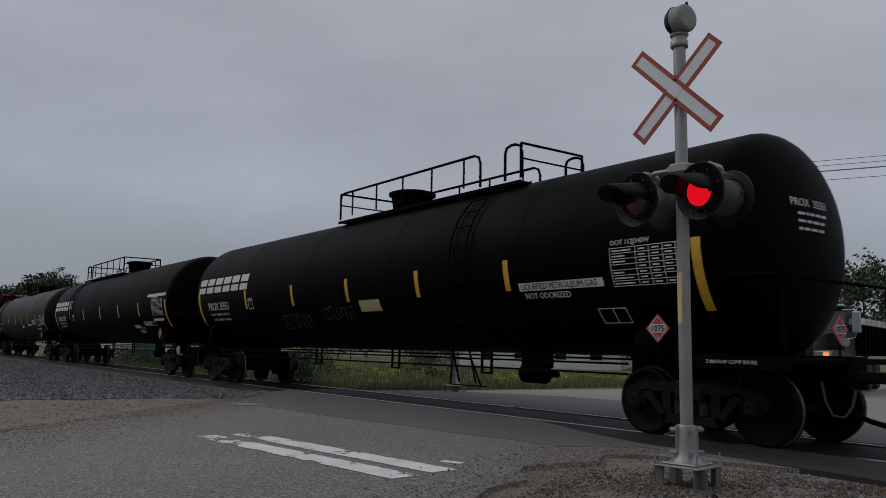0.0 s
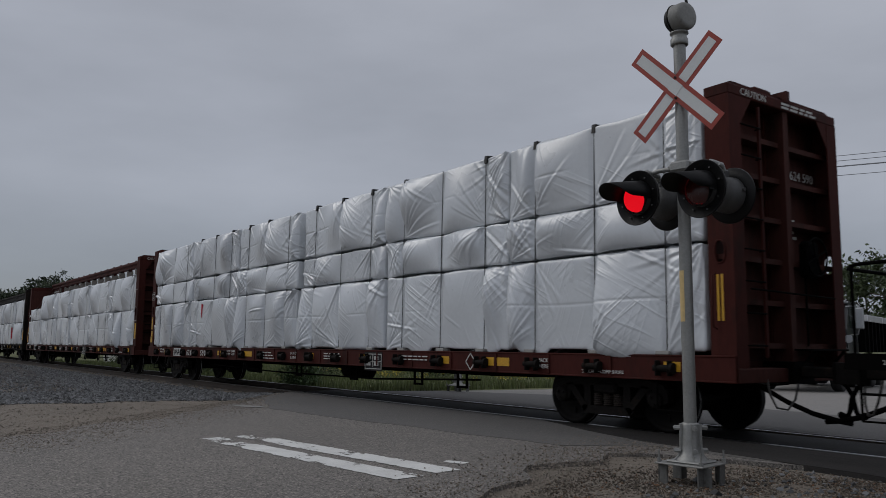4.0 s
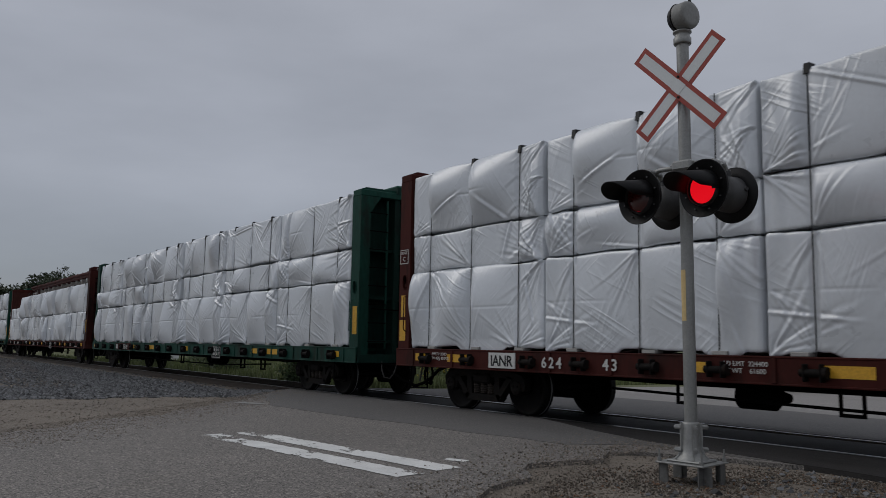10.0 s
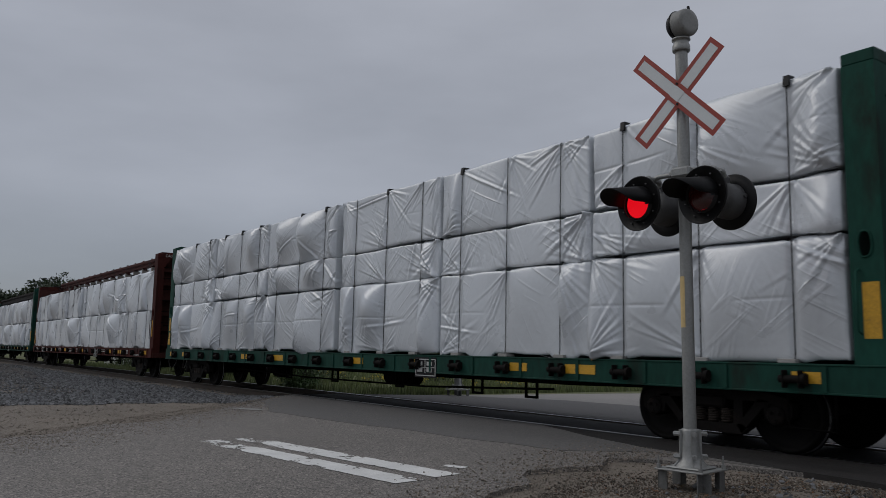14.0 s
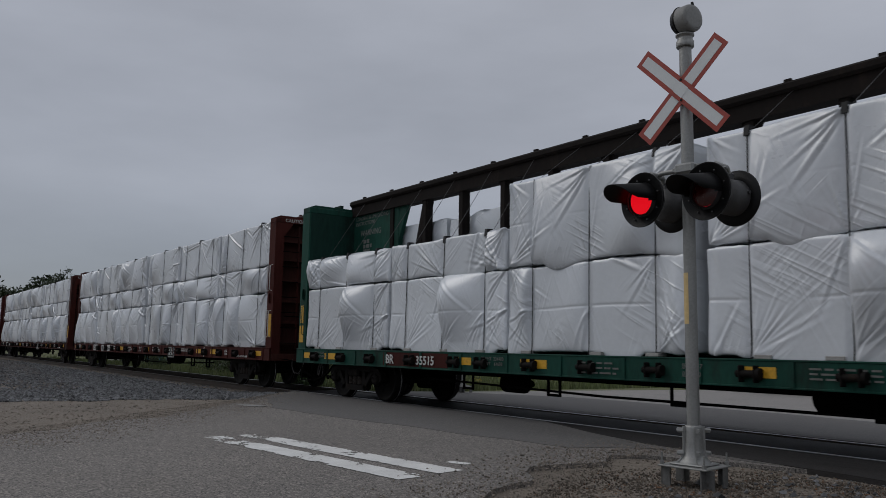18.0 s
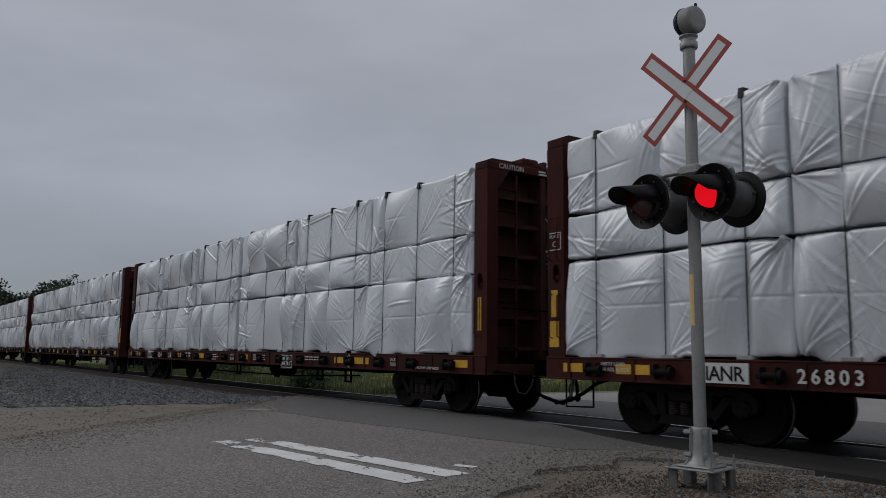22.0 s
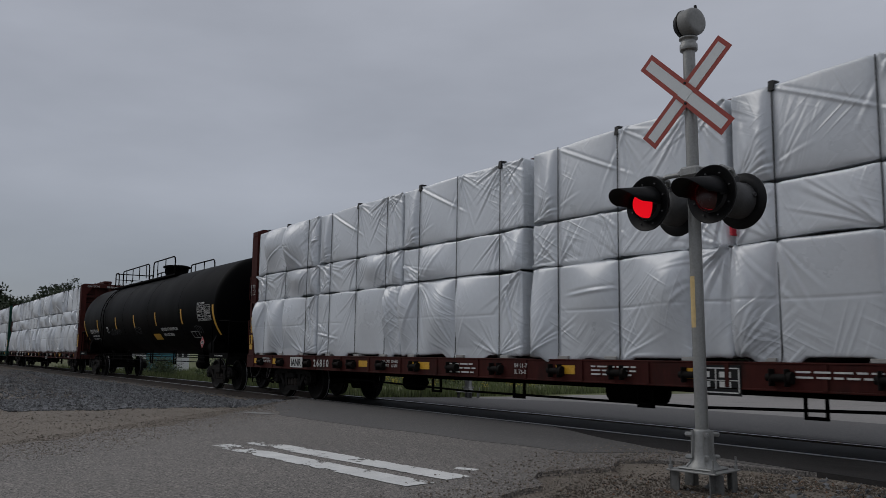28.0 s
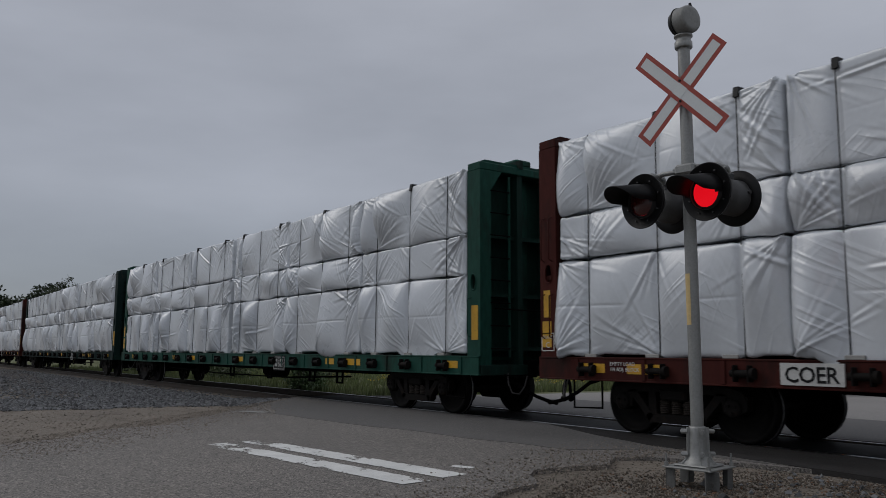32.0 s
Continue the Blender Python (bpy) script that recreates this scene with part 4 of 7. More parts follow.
def soft_noise(x, z, seed):
    """Smooth random field on arrays, about -1 to 1, one cell to the unit."""
    table = np.random.default_rng(seed).uniform(-1, 1, (64, 64))
    i, j = np.floor(x).astype(int), np.floor(z).astype(int)
    u, v = x - i, z - j
    u, v = u * u * (3 - 2 * u), v * v * (3 - 2 * v)
    g = lambda a, b: table[(i + a) % 64, (j + b) % 64]
    return (g(0, 0) * (1 - u) + g(1, 0) * u) * (1 - v) + (g(0, 1) * (1 - u) + g(1, 1) * u) * v


def wrap_relief(x, z, h, L, seed):
    """How far the wrap stands out from the lumber: panels that belly out between the straps, fans of straight tension
    creases from the pinched corners, crumpled folds at the pack's ends, all pulled in under the straps."""
    rnd = random.Random(seed)
    straps = [-1.22, 0.0, 1.22]
    d = 0.014 * soft_noise(x * 0.8, z * 1.2, seed)
    # bellied panels, some loose and some tight, fullest towards one side
    cuts = [-L / 2] + straps + [L / 2]
    for a, b in zip(cuts, cuts[1:]):
        k = rnd.choice((0.015, 0.05, 0.10, 0.16, 0.22)) * min(1.0, h / 1.1) * min(1.0, (b - a) / 0.9)
        u, v = np.clip((x - a) / (b - a), 0, 1), np.clip(z / h, 0, 1)
        lean, side = rnd.choice((0.5, 0.7, 1.2, 1.6)), rnd.choice((0.45, 0.6, 1.7, 2.3))
        us, vs = u**side, v**lean
        d = d + k * (4 * us * (1 - us)) ** 1.2 * (4 * vs * (1 - vs)) ** 0.9
    # fans of creases from pinched spots
    for _ in range(rnd.randint(6, 9)):
        cx = rnd.choice(straps + [-L / 2 + 0.05, L / 2 - 0.05, -L / 2 + 0.05, L / 2 - 0.05]) + rnd.uniform(-0.04, 0.04)
        low = rnd.random() < 0.45
        cz = 0.02 if low else h - 0.02 if rnd.random() < 0.75 else h * 0.5
        mid = rnd.uniform(0.35, math.pi - 0.35) * (1 if low else -1)
        if abs(cx) > 1.6:
            mid = (rnd.uniform(0.3, 1.2) if cx < 0 else math.pi - rnd.uniform(0.3, 1.2)) * (1 if low else -1)
        count, spread = rnd.randint(5, 9), rnd.uniform(0.35, 0.7)
        for q in range(count):
            ang = mid + spread * (2 * (q + rnd.uniform(0.1, 0.9)) / count - 1)
            ln, amp, wd = rnd.uniform(0.35, 1.3), rnd.uniform(0.008, 0.024), rnd.uniform(0.016, 0.03)
            ca, sa = math.cos(ang), math.sin(ang)
            u, w = (x - cx) * ca + (z - cz) * sa, -(x - cx) * sa + (z - cz) * ca
            w = w + rnd.uniform(-0.08, 0.08) * u * u
            env = np.clip(1 - np.abs(u) / ln, 0, 1) ** 0.8 * (u > -0.02) * np.clip(u / 0.12 + 0.3, 0, 1)
            k = w / (wd * (0.6 + 0.7 * np.clip(u, 0, 1)))
            d = d + amp * env * (np.exp(-np.abs(k) ** 1.4) - 0.7 * np.exp(-np.abs(k - 1.7) ** 1.4))
    # a loose roll or two
    for _ in range(rnd.randint(1, 2)):
        cx, cz, ang = rnd.uniform(-L / 2, L / 2), rnd.uniform(0.0, h), rnd.uniform(-1.3, 1.3)
        ca, sa = math.cos(ang), math.sin(ang)
        ln, amp, wd = rnd.uniform(0.3, 0.8), rnd.uniform(0.010, 0.022), rnd.uniform(0.02, 0.04)
        u, w = (x - cx) * ca + (z - cz) * sa, -(x - cx) * sa + (z - cz) * ca
        d = d + amp * np.exp(-((u / ln) ** 4)) * (np.exp(-((w / wd) ** 2)) - 0.6 * np.exp(-((w / wd - 1.5) ** 2)))
    # crumpled wrap folded over the pack's ends
    e = L / 2 - np.abs(x)
    d = d + 0.020 * np.exp(-((e / 0.28) ** 2)) * soft_noise(x * 9 + z * 1.2, z * 2.4, seed + 21) * np.clip(e / 0.06, 0, 1)
    if h > 1.0:
        d = d - 0.010 * np.exp(-(((z - h * 0.5 - 0.015 * np.sin(x * 2.2 + seed)) / 0.014) ** 2)) * np.clip(0.1 + soft_noise(x * 1.2, z * 0, seed + 3), 0, 1)
    for sx in straps:
        pin = np.exp(-(((x - sx) / 0.05) ** 2))
        d = d * (1 - 0.85 * pin) - 0.015 * pin
    return d


def bundle_mesh(h, kind, L=3.62, D=1.14):
    """A stack of lumber in white wrap: rounded box, pinched by straps, creased and sagging. Front face at y = 0, going back to y = D."""
    key = (round(h, 2), kind)
    if key in BUNDLES:
        return BUNDLES[key]
    seed = kind * 13 + int(h * 100)
    r = 0.045
    m = M()

    def face(nu, nv, x, y, z):
        x, y, z = (np.broadcast_to(np.asarray(c, float), (nv + 1, nu + 1)) for c in (x, y, z))
        ix, iy, iz = np.clip(x, -L / 2 + r, L / 2 - r), np.clip(y, r, D - r), np.clip(z, r, h - r)
        n = np.stack([x - ix, y - iy, z - iz], 2)
        n = n / np.linalg.norm(n, axis=2, keepdims=True)
        k = wrap_relief(x + 0.8 * y, z - 0.9 * y, h, L, seed)
        edge = np.minimum(z, h - z)
        k = 1.15 * k - 0.030 * np.exp(-((edge / 0.04) ** 2)) * np.clip(0.45 + 0.9 * soft_noise(x * 1.7, z * 0 + 0.5, seed + 31), 0.05, 1)
        q = np.stack([ix, iy, iz], 2) + n * (r + k)[:, :, None]
        sag = np.clip(0.1 + soft_noise(x * 1.6, x * 0, seed + 5), 0, 1)
        q[:, :, 2] -= np.clip(0.15 - z, 0, 1) * (1.3 if h > 1.35 else 0.3) * sag
        q[:, :, 0] = np.clip(q[:, :, 0], -L / 2 - 0.012, L / 2 + 0.012)
        q[:, :, 2] = np.minimum(q[:, :, 2], h + 0.012)
        m.add(q.reshape(-1, 3).tolist(), [(j * (nu + 1) + i, j * (nu + 1) + i + 1, (j + 1) * (nu + 1) + i + 1, (j + 1) * (nu + 1) + i) for j in range(nv) for i in range(nu)], 0, True)

    nx, nz, ny = 216, max(40, int(h * 60)), 16
    a, b = np.linspace(-L / 2, L / 2, nx + 1)[None, :], np.linspace(0, h, nz + 1)[:, None]
    face(nx, nz, a, 0, b)
    c = np.linspace(0, D, ny + 1)
    face(nx, ny, a, c[:, None], h)
    face(ny, nz, -L / 2, c[None, :], b)
    face(ny, nz, L / 2, c[None, :], b)
    a2, b2 = np.linspace(-L / 2, L / 2, 11)[None, :], np.linspace(0, h, 7)[:, None]
    face(10, 6, a2, D, b2)
    face(10, 6, a2, np.linspace(0, D, 7)[:, None], 0)
    me = m.mesh("lumber_pack", WRAP, False)
    BUNDLES[key] = me
    return me


# straps and winches, shared by the cars
def strap_mesh(z0, z1, lean):
    key = ("strap", z0, z1, lean)
    if key not in TEXTS:
        m = M()
        pts = [(0, -1.335, z0 - 0.06), (0, -1.315 + lean * 0.3, z0 + 0.1), (0, -1.312 + lean * 0.6, (z0 + z1) / 2), (0, -1.30 + lean, z1 - 0.03)]
        for a, b in zip(pts, pts[1:]):
            m.bar(a, b, 0.013, 0.008)
        TEXTS[key] = m.mesh("strap", BLACK_STRAP)
    return TEXTS[key]


PROTECTOR = M().prism([(-1.315, -0.10), (-1.27, -0.10), (-1.26, 0.0), (-1.17, 0.015), (-1.17, 0.035), (-1.295, 0.03)], "x", -0.036, 0.036).mesh("corner_protector", BLACK_STRAP)


def winch_mesh():
    m = M()
    m.box(-0.11, -0.085, -1.45, -1.30, 0.80, 1.0, c=0.01).box(0.085, 0.11, -1.45, -1.30, 0.80, 1.0, c=0.01)
    m.cyl((-0.15, -1.40, 0.90), (0.15, -1.40, 0.90), 0.045, 12).cyl((0.12, -1.40, 0.90), (0.17, -1.40, 0.90), 0.07, 10)
    return m.mesh("winch", TRUCK_IRON)


WINCH = winch_mesh()
BLOCK = M().box(-0.11, 0.11, -1.345, -1.16, 1.075, 1.125, c=0.006).mesh("bearing_piece", mat("pale_bearing_wood", (0.30, 0.295, 0.28), 0.8, var=0.25, scale=4, fine=30, streak=(1, 5, 5)))
REFLECT = M().box(-0.30, 0.30, -1.356, -1.351, 0.85, 0.985).mesh("reflector", YELLOW)
REFLECT_SMALL = M().box(-0.2, 0.2, -1.356, -1.351, 0.855, 0.985).mesh("reflector", YELLOW)


def slotted_plate(m, x0, x1, y0, y1, z0, z1, cx, cz, rx=0.075, rz=0.14, n=16):
    """An upright plate with an oval lifting hole through it and a raised lip round the hole."""
    za, zb = cz - 0.2, cz + 0.2
    m.box(x0, x1, y0, y1, z0, za).box(x0, x1, y0, y1, zb, z1)
    rim, edge = [], []
    for i in range(n):
        c, t = math.cos(2 * math.pi * i / n), math.sin(2 * math.pi * i / n)
        rim.append((cx + rx * c, cz + rz * max(-1, min(1, 1.15 * t))))
        k = max(abs(c), abs(t))
        c, t = c / k, t / k
        edge.append((cx + c * (x1 - cx if c > 0 else cx - x0), cz + 0.2 * t))
    v = [(u, y, w) for y in (y0, y1) for loop in (rim, edge) for u, w in loop]
    f = []
    for i in range(n):
        j = (i + 1) % n
        f += [(i, j, n + j, n + i), (2 * n + i, 3 * n + i, 3 * n + j, 2 * n + j), (i, 2 * n + i, 2 * n + j, j), (n + i, n + j, 3 * n + j, 3 * n + i)]
    m.add(v, f)
    m.tube([(u, y0 - 0.004, w) for u, w in rim], 0.012, 5, closed=True)


FRAMES = {}


def beam_car_meshes(paint, open_top, L, beam=None):
    """Meshes of a centre-beam flat car in one paint."""
    beam = beam or paint
    # plates and ribs have their own colours; recess shade is mixed into the green
    end_paint = SHADED_GREEN if "green" in paint.name else RECESS_DARK if paint == DARK_BROWN else RECESS_BROWN
    key = (paint.name, open_top, L, beam.name)
    if key in FRAMES:
        return FRAMES[key]
    o = {}
    H = L / 2
    # side sill: a channel with a lip, riser castings
    m = M()
    m.box(-H, H, -1.35, -1.33, 0.76, 1.05)
    m.box(-H, H, -1.36, -1.20, 1.05, 1.075, c=0.006)
    m.box(-H, H, -1.36, -1.24, 0.74, 0.765, c=0.006)
    for i in range(19):
        x = -11.1 + i * 22.2 / 18
        m.box(x - 0.03, x + 0.03, -1.37, -1.33, 0.765, 1.05)
    o["side_sill"] = m.mesh("side_sill", paint)
    m = M().box(-H + 0.3, H - 0.3, -1.33, 1.33, 1.0, 1.06)
    o["deck"] = m.mesh("deck", paint)
    # deep centre sill, cross bearers
    m = M().prism([(-H - 0.1, 1.0), (H + 0.1, 1.0), (H + 0.1, 0.72), (10.2, 0.70), (6.2, 0.62), (-6.2, 0.62), (-10.2, 0.70), (-H - 0.1, 0.72)], "y", -0.24, 0.24)
    for i in range(9):
        x = -8.9 + i * 17.8 / 8
        m.prism([(-1.3, 1.0), (1.3, 1.0), (1.3, 0.86), (0.3, 0.68), (-0.3, 0.68), (-1.3, 0.86)], "x", x - 0.03, x + 0.03)
    o["centre_sill"] = m.mesh("centre_sill", FRAME_BLACK)
    # end bulkhead for +x: a plate with posts, ribs and a top cap
    z0, z1 = 0.80, 4.50
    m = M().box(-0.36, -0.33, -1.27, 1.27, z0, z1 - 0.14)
    o["bulkhead"] = m.mesh("bulkhead", end_paint)
    m = M()
    slotted_plate(m, -0.36, 0.0, -1.31, -1.27, z0 - 0.02, z1 - 0.14, -0.19, 2.36)
    m.box(-0.02, 0.0, -1.27, -1.06, z0 - 0.02, z1 - 0.14)
    m.prism([(-1.06, z1 - 0.14), (-0.80, z1 - 0.14), (-1.06, z1 - 0.5)], "x", -0.02, -0.004)
    o["corner_post"] = m.mesh("corner_post", paint)
    m = M().box(-0.36, 0.0, -1.31, 1.31, z1 - 0.14, z1, c=0.012)
    m.prism([(-1.30, z1), (1.30, z1), (1.15, z1 + 0.06), (-1.15, z1 + 0.06)], "x", -0.33, -0.06)
    o["top_cap"] = m.mesh("top_cap", paint)
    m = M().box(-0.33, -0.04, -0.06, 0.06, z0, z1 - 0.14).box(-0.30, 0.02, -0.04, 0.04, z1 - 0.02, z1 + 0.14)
    o["stiffener"] = m.mesh("stiffener", end_paint)
    o["rib"] = M().box(-0.33, -0.12, -1.27, 1.27, -0.035, 0.035).mesh("rib", end_paint)
    o["end_sill"] = M().box(-0.36, 0.02, -1.31, 1.31, z0 - 0.06, z0 + 0.12, c=0.01).mesh("end_sill", end_paint)
    # side panel behind the load at each end (solid, with instructions)
    m = M().box(-2.1, 0, -0.06, 0.06, 1.06, 4.5)
    m.prism([(-2.1, 4.5), (-2.5, 4.5), (-2.1, 3.6)], "y", -0.05, 0.05)
    o["end_panel"] = m.mesh("end_panel", paint)
    o["front_panel"] = m.mesh("end_panel", beam)
    m = M()
    m.box(-H + 0.3, H - 0.3, -0.20, 0.20, 4.62, 4.76, c=0.035).box(-H + 0.3, H - 0.3, -0.13, 0.13, 4.37 if beam == DARK_BROWN else 4.50, 4.63)
    for i in range(18):
        x = -10.5 + i * 21.0 / 17
        m.box(x - 0.05, x + 0.05, -0.16, -0.11, 4.76, 4.80)
    o["top_chord"] = m.mesh("top_chord", beam)
    m = M().box(-0.07, 0.07, -0.10, 0.10, 1.0, 4.52, c=0.01)
    o["stake"] = m.mesh("stake", beam)
    m = M().box(0.075, 0.16, -0.13, 0.13, 4.05, 4.45, c=0.006)
    o["stake_pad"] = m.mesh("stake_pad", mat("pale_stake_pad", (0.19, 0.17, 0.15), 0.8, stain=(0.08, 0.06, 0.05)) if "pale_stake_pad" not in bpy.data.materials else bpy.data.materials["pale_stake_pad"])
    m = M().prism([(-0.75, 2.2), (-0.55, 2.2), (0.1, 4.52), (-0.1, 4.52)], "y", -0.08, 0.08)
    o["brace"] = m.mesh("brace", beam)
    m = M().prism([(-0.22, 4.52), (0.22, 4.52), (0.10, 4.28), (-0.10, 4.28)], "y", -0.06, 0.06)
    o["gusset"] = m.mesh("gusset", beam)
    m = M()
    # brake rigging, reservoir and pipe hangers under the floor
    m.tube([(-6.5, -0.95, 0.56), (-2, -0.95, 0.47), (3, -0.95, 0.47), (6.5, -0.95, 0.58)], 0.02, 6)
    for x in (-5.2, -3.0, -0.6, 2.1, 4.6, 6.0):
        m.box(x - 0.16, x - 0.13, -0.97, -0.93, 0.42, 0.86).box(x + 0.10, x + 0.13, -0.97, -0.93, 0.42, 0.86).box(x - 0.16, x + 0.13, -0.97, -0.93, 0.41, 0.45)
    o["brake_rigging"] = m.mesh("brake_rigging", FRAME_BLACK)
    o["reservoir"] = M().lathe([(-0.55, 0.0), (-0.52, 0.13), (-0.46, 0.2), (0.46, 0.2), (0.52, 0.13), (0.55, 0.0)], 16, "x").mesh("reservoir", FRAME_BLACK)
    o["brake_cylinder"] = M().lathe([(-0.28, 0.0), (-0.28, 0.17), (0.2, 0.17), (0.26, 0.1), (0.4, 0.05), (0.4, 0.0)], 16, "x").box(-0.2, 0.2, -0.1, 0.1, 0.1, 0.3).mesh("brake_cylinder", FRAME_BLACK)
    FRAMES[key] = o
    return o


def sill_mark(car, words, size, x, y, boxed, label, spacing=1.0):
    """Letters on the side sill: white on the paint, or black on a white panel."""
    if boxed:
        me = text_mesh(words, size, LIGHT_BLACK, "LEFT", 0.003, spacing * 0.94)
        w = max(v.co.x for v in me.vertices)
        panel = part("marking_panel", M().box(x - 0.05, x + w + 0.05, y - 0.001, y + 0.02, 0.785, 1.035), WHITE_PAINT, car, label="white panel with black letters")
        part("lettering", me, None, panel, pose(x, y - 0.004, 0.82), "black " + label)
    else:
        lettering(words, size, car, x, y, 0.825, bold=0.004, label="white " + label, spacing=spacing)


def beam_car(front, paint, tiers, label, number="", mark="", load_label="", seed=1, low=0, text=True, plate=True, L=23.0, beam=None):
    """A centre-beam flat car. front: place of its leading bulkhead along the train; tiers: heights of the stacked bundles;
    low: how many rear columns are one short bundle lower."""
    rnd = random.Random(seed)
    s = front - L / 2
    open_top = sum(tiers) < 3.0
    mx, nx = [-L / 2 + a for a in {"NOKL": (2.72, 3.85), "BR": (4.07, 5.14), "COER": (4.1, 5.55)}.get(mark, (2.9, 4.12))]
    step = 0.97 if mark == "COER" else 1.25
    clear = [(mx - 0.2, mx + 0.9)] + [(nx + step * k - 0.2, nx + step * k + (1.2 if len(digits) > 3 else 0.8)) for k, digits in enumerate(number.split())] if mark else []
    o = beam_car_meshes(paint, open_top, L, beam)
    car = thing("centre_beam_car", label, "freight car", "freight cars of the train")
    CARS.append((car, s))
    for k in (-1, 1):
        part("side_sill", o["side_sill"], None, car, pose(0, 0, 0, 0, 0, 0 if k < 0 else 180))
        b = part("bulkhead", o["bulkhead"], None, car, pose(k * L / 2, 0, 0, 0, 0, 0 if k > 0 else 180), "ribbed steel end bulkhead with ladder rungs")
        part("corner_post", o["corner_post"], None, b)
        part("corner_post", o["corner_post"], None, b, Matrix.Diagonal((1, -1, 1, 1)))
        part("top_cap", o["top_cap"], None, b)
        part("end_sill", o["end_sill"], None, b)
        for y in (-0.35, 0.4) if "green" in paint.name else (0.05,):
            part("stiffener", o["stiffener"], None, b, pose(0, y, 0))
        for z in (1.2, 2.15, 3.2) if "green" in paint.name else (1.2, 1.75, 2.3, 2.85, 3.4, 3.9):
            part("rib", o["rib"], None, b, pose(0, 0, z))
        if k > 0:
            part("brake_step", M().box(-0.02, 0.22, 0.0, 0.95, 1.14, 1.165, c=0.004).bar((0.0, 0.1, 0.9), (0.2, 0.1, 1.14), 0.03, 0.03).bar((0.0, 0.85, 0.9), (0.2, 0.85, 1.14), 0.03, 0.03), FRAME_BLACK, b, label="black steel brake platform")
            gear = part("hand_brake", M().box(-0.12, 0.03, 0.36, 0.66, 2.12, 2.62, c=0.04).cyl((-0.1, 0.5, 1.2), (-0.1, 0.5, 2.14), 0.015, 6), FRAME_BLACK, b, label="black hand brake housing with its chain rod")
            wheel = M().tube([(0.07, 0.51 + 0.26 * math.cos(2 * math.pi * i / 20), 2.4 + 0.26 * math.sin(2 * math.pi * i / 20)) for i in range(20)], 0.014, 6, closed=True)
            for i in range(4):
                wheel.bar((0.055, 0.51, 2.4), (0.07, 0.51 + 0.25 * math.cos(1.571 * i + 0.4), 2.4 + 0.25 * math.sin(1.571 * i + 0.4)), 0.02, 0.02)
            part("brake_wheel", wheel.cyl((0.02, 0.51, 2.4), (0.075, 0.51, 2.4), 0.04, 10), FRAME_BLACK, gear)
        near = -1.0 if k > 0 else 1.0
        for i in range(8):
            part("rung", rung(0.46), None, b, pose(-0.01, min(near * 0.62, near * 1.08), 1.2 + i * 0.4, 0, 0, 90))
        part("ladder_rail", M().box(-0.04, -0.01, near * 0.62 - 0.02, near * 0.62 + 0.02, 1.05, 4.3), paint, b)
        irons = number.startswith("26") or mark == "COER"
        for i in range(2 if irons else 1):
            for z in (1.35, 2.55) if irons else (1.4,):
                u = -0.27 + i * 0.17
                part("grab_iron", M().tube([(u, near * 1.31, z), (u, near * 1.38, z + 0.03), (u, near * 1.38, z + 0.66), (u, near * 1.31, z + 0.69)], 0.011, 6), WHITE_PAINT if irons and k > 0 else paint, b)
        side = sorted((near * 1.311, near * 1.316))
        if k < 0:
            part("reflector", M().box(-0.24, -0.04, *side, 1.22, 1.62), YELLOW, b, label="broad yellow reflective patch")
            part("reflector", M().box(-0.22, -0.08, *side, 1.68, 2.1), YELLOW, b, label="yellow reflective patch")
        elif paint == BROWN and not irons:
            for u in (-0.25, -0.19):
                part("reflector", M().box(u, u + 0.035, *side, 1.5, 2.08), YELLOW, b, label="narrow yellow reflective strip")
        else:
            part("reflector", M().box(-0.24, -0.06, *side, 1.35, 1.95), YELLOW, b, label="yellow reflective patch on the end post")
        if k < 0 and paint == BROWN:
            low_box = 1.16 if mark == "COER" else 2.72
            frame_lines = M()
            for a0, a1, c0, c1 in ((-0.3, -0.02, 0.0, 0.015), (-0.3, -0.02, 0.265, 0.28), (-0.3, -0.285, 0.0, 0.28), (-0.035, -0.02, 0.0, 0.28)):
                frame_lines.box(a0, a1, *side, low_box + c0, low_box + c1)
            part("plate_box", frame_lines, WHITE_PAINT, b, label="white outlined box on the end post")
            part("lettering", text_mesh("PLATE", 0.075, WHITE_PAINT, "CENTER"), None, b, pose(-0.16, side[1] + 0.002, low_box + 0.19, 0, 0, 180))
            part("lettering", text_mesh("C", 0.13, WHITE_PAINT, "CENTER"), None, b, pose(-0.16, side[1] + 0.002, low_box + 0.05, 0, 0, 180))
        part("brake_pipe", M().tube([(0.03, -1.0, 1.9), (0.03, 1.0, 1.86)], 0.014, 6), FRAME_BLACK, b)
        part("end_panel", o["front_panel" if k > 0 else "end_panel"], None, car, pose(k * (L / 2 - 0.3), 0, 0, 0, 0, 0 if k > 0 else 180))
        st = M().tube([(k * 10.65, -1.32, 0.80), (k * 10.65, -1.32, 0.36), (k * 11.2, -1.32, 0.34), (k * 11.2, -1.32, 0.80)], 0.016, 6)
        part("sill_step", st, FRAME_BLACK, car)
        part("cut_lever", M().tube([(k * 11.5, -1.2, 0.80), (k * 11.52, -0.9, 0.78), (k * 11.75, -0.6, 0.70), (k * 11.9, -0.3, 0.72), (k * 11.95, 0.0, 0.98)], 0.014, 6), FRAME_BLACK, car)
        truck(car, k * (L / 2 - 2.32), s)
    part("deck", o["deck"], None, car)
    part("centre_sill", o["centre_sill"], None, car)
    part("top_chord", o["top_chord"], None, car, label="heavy steel top beam running the length of the car")
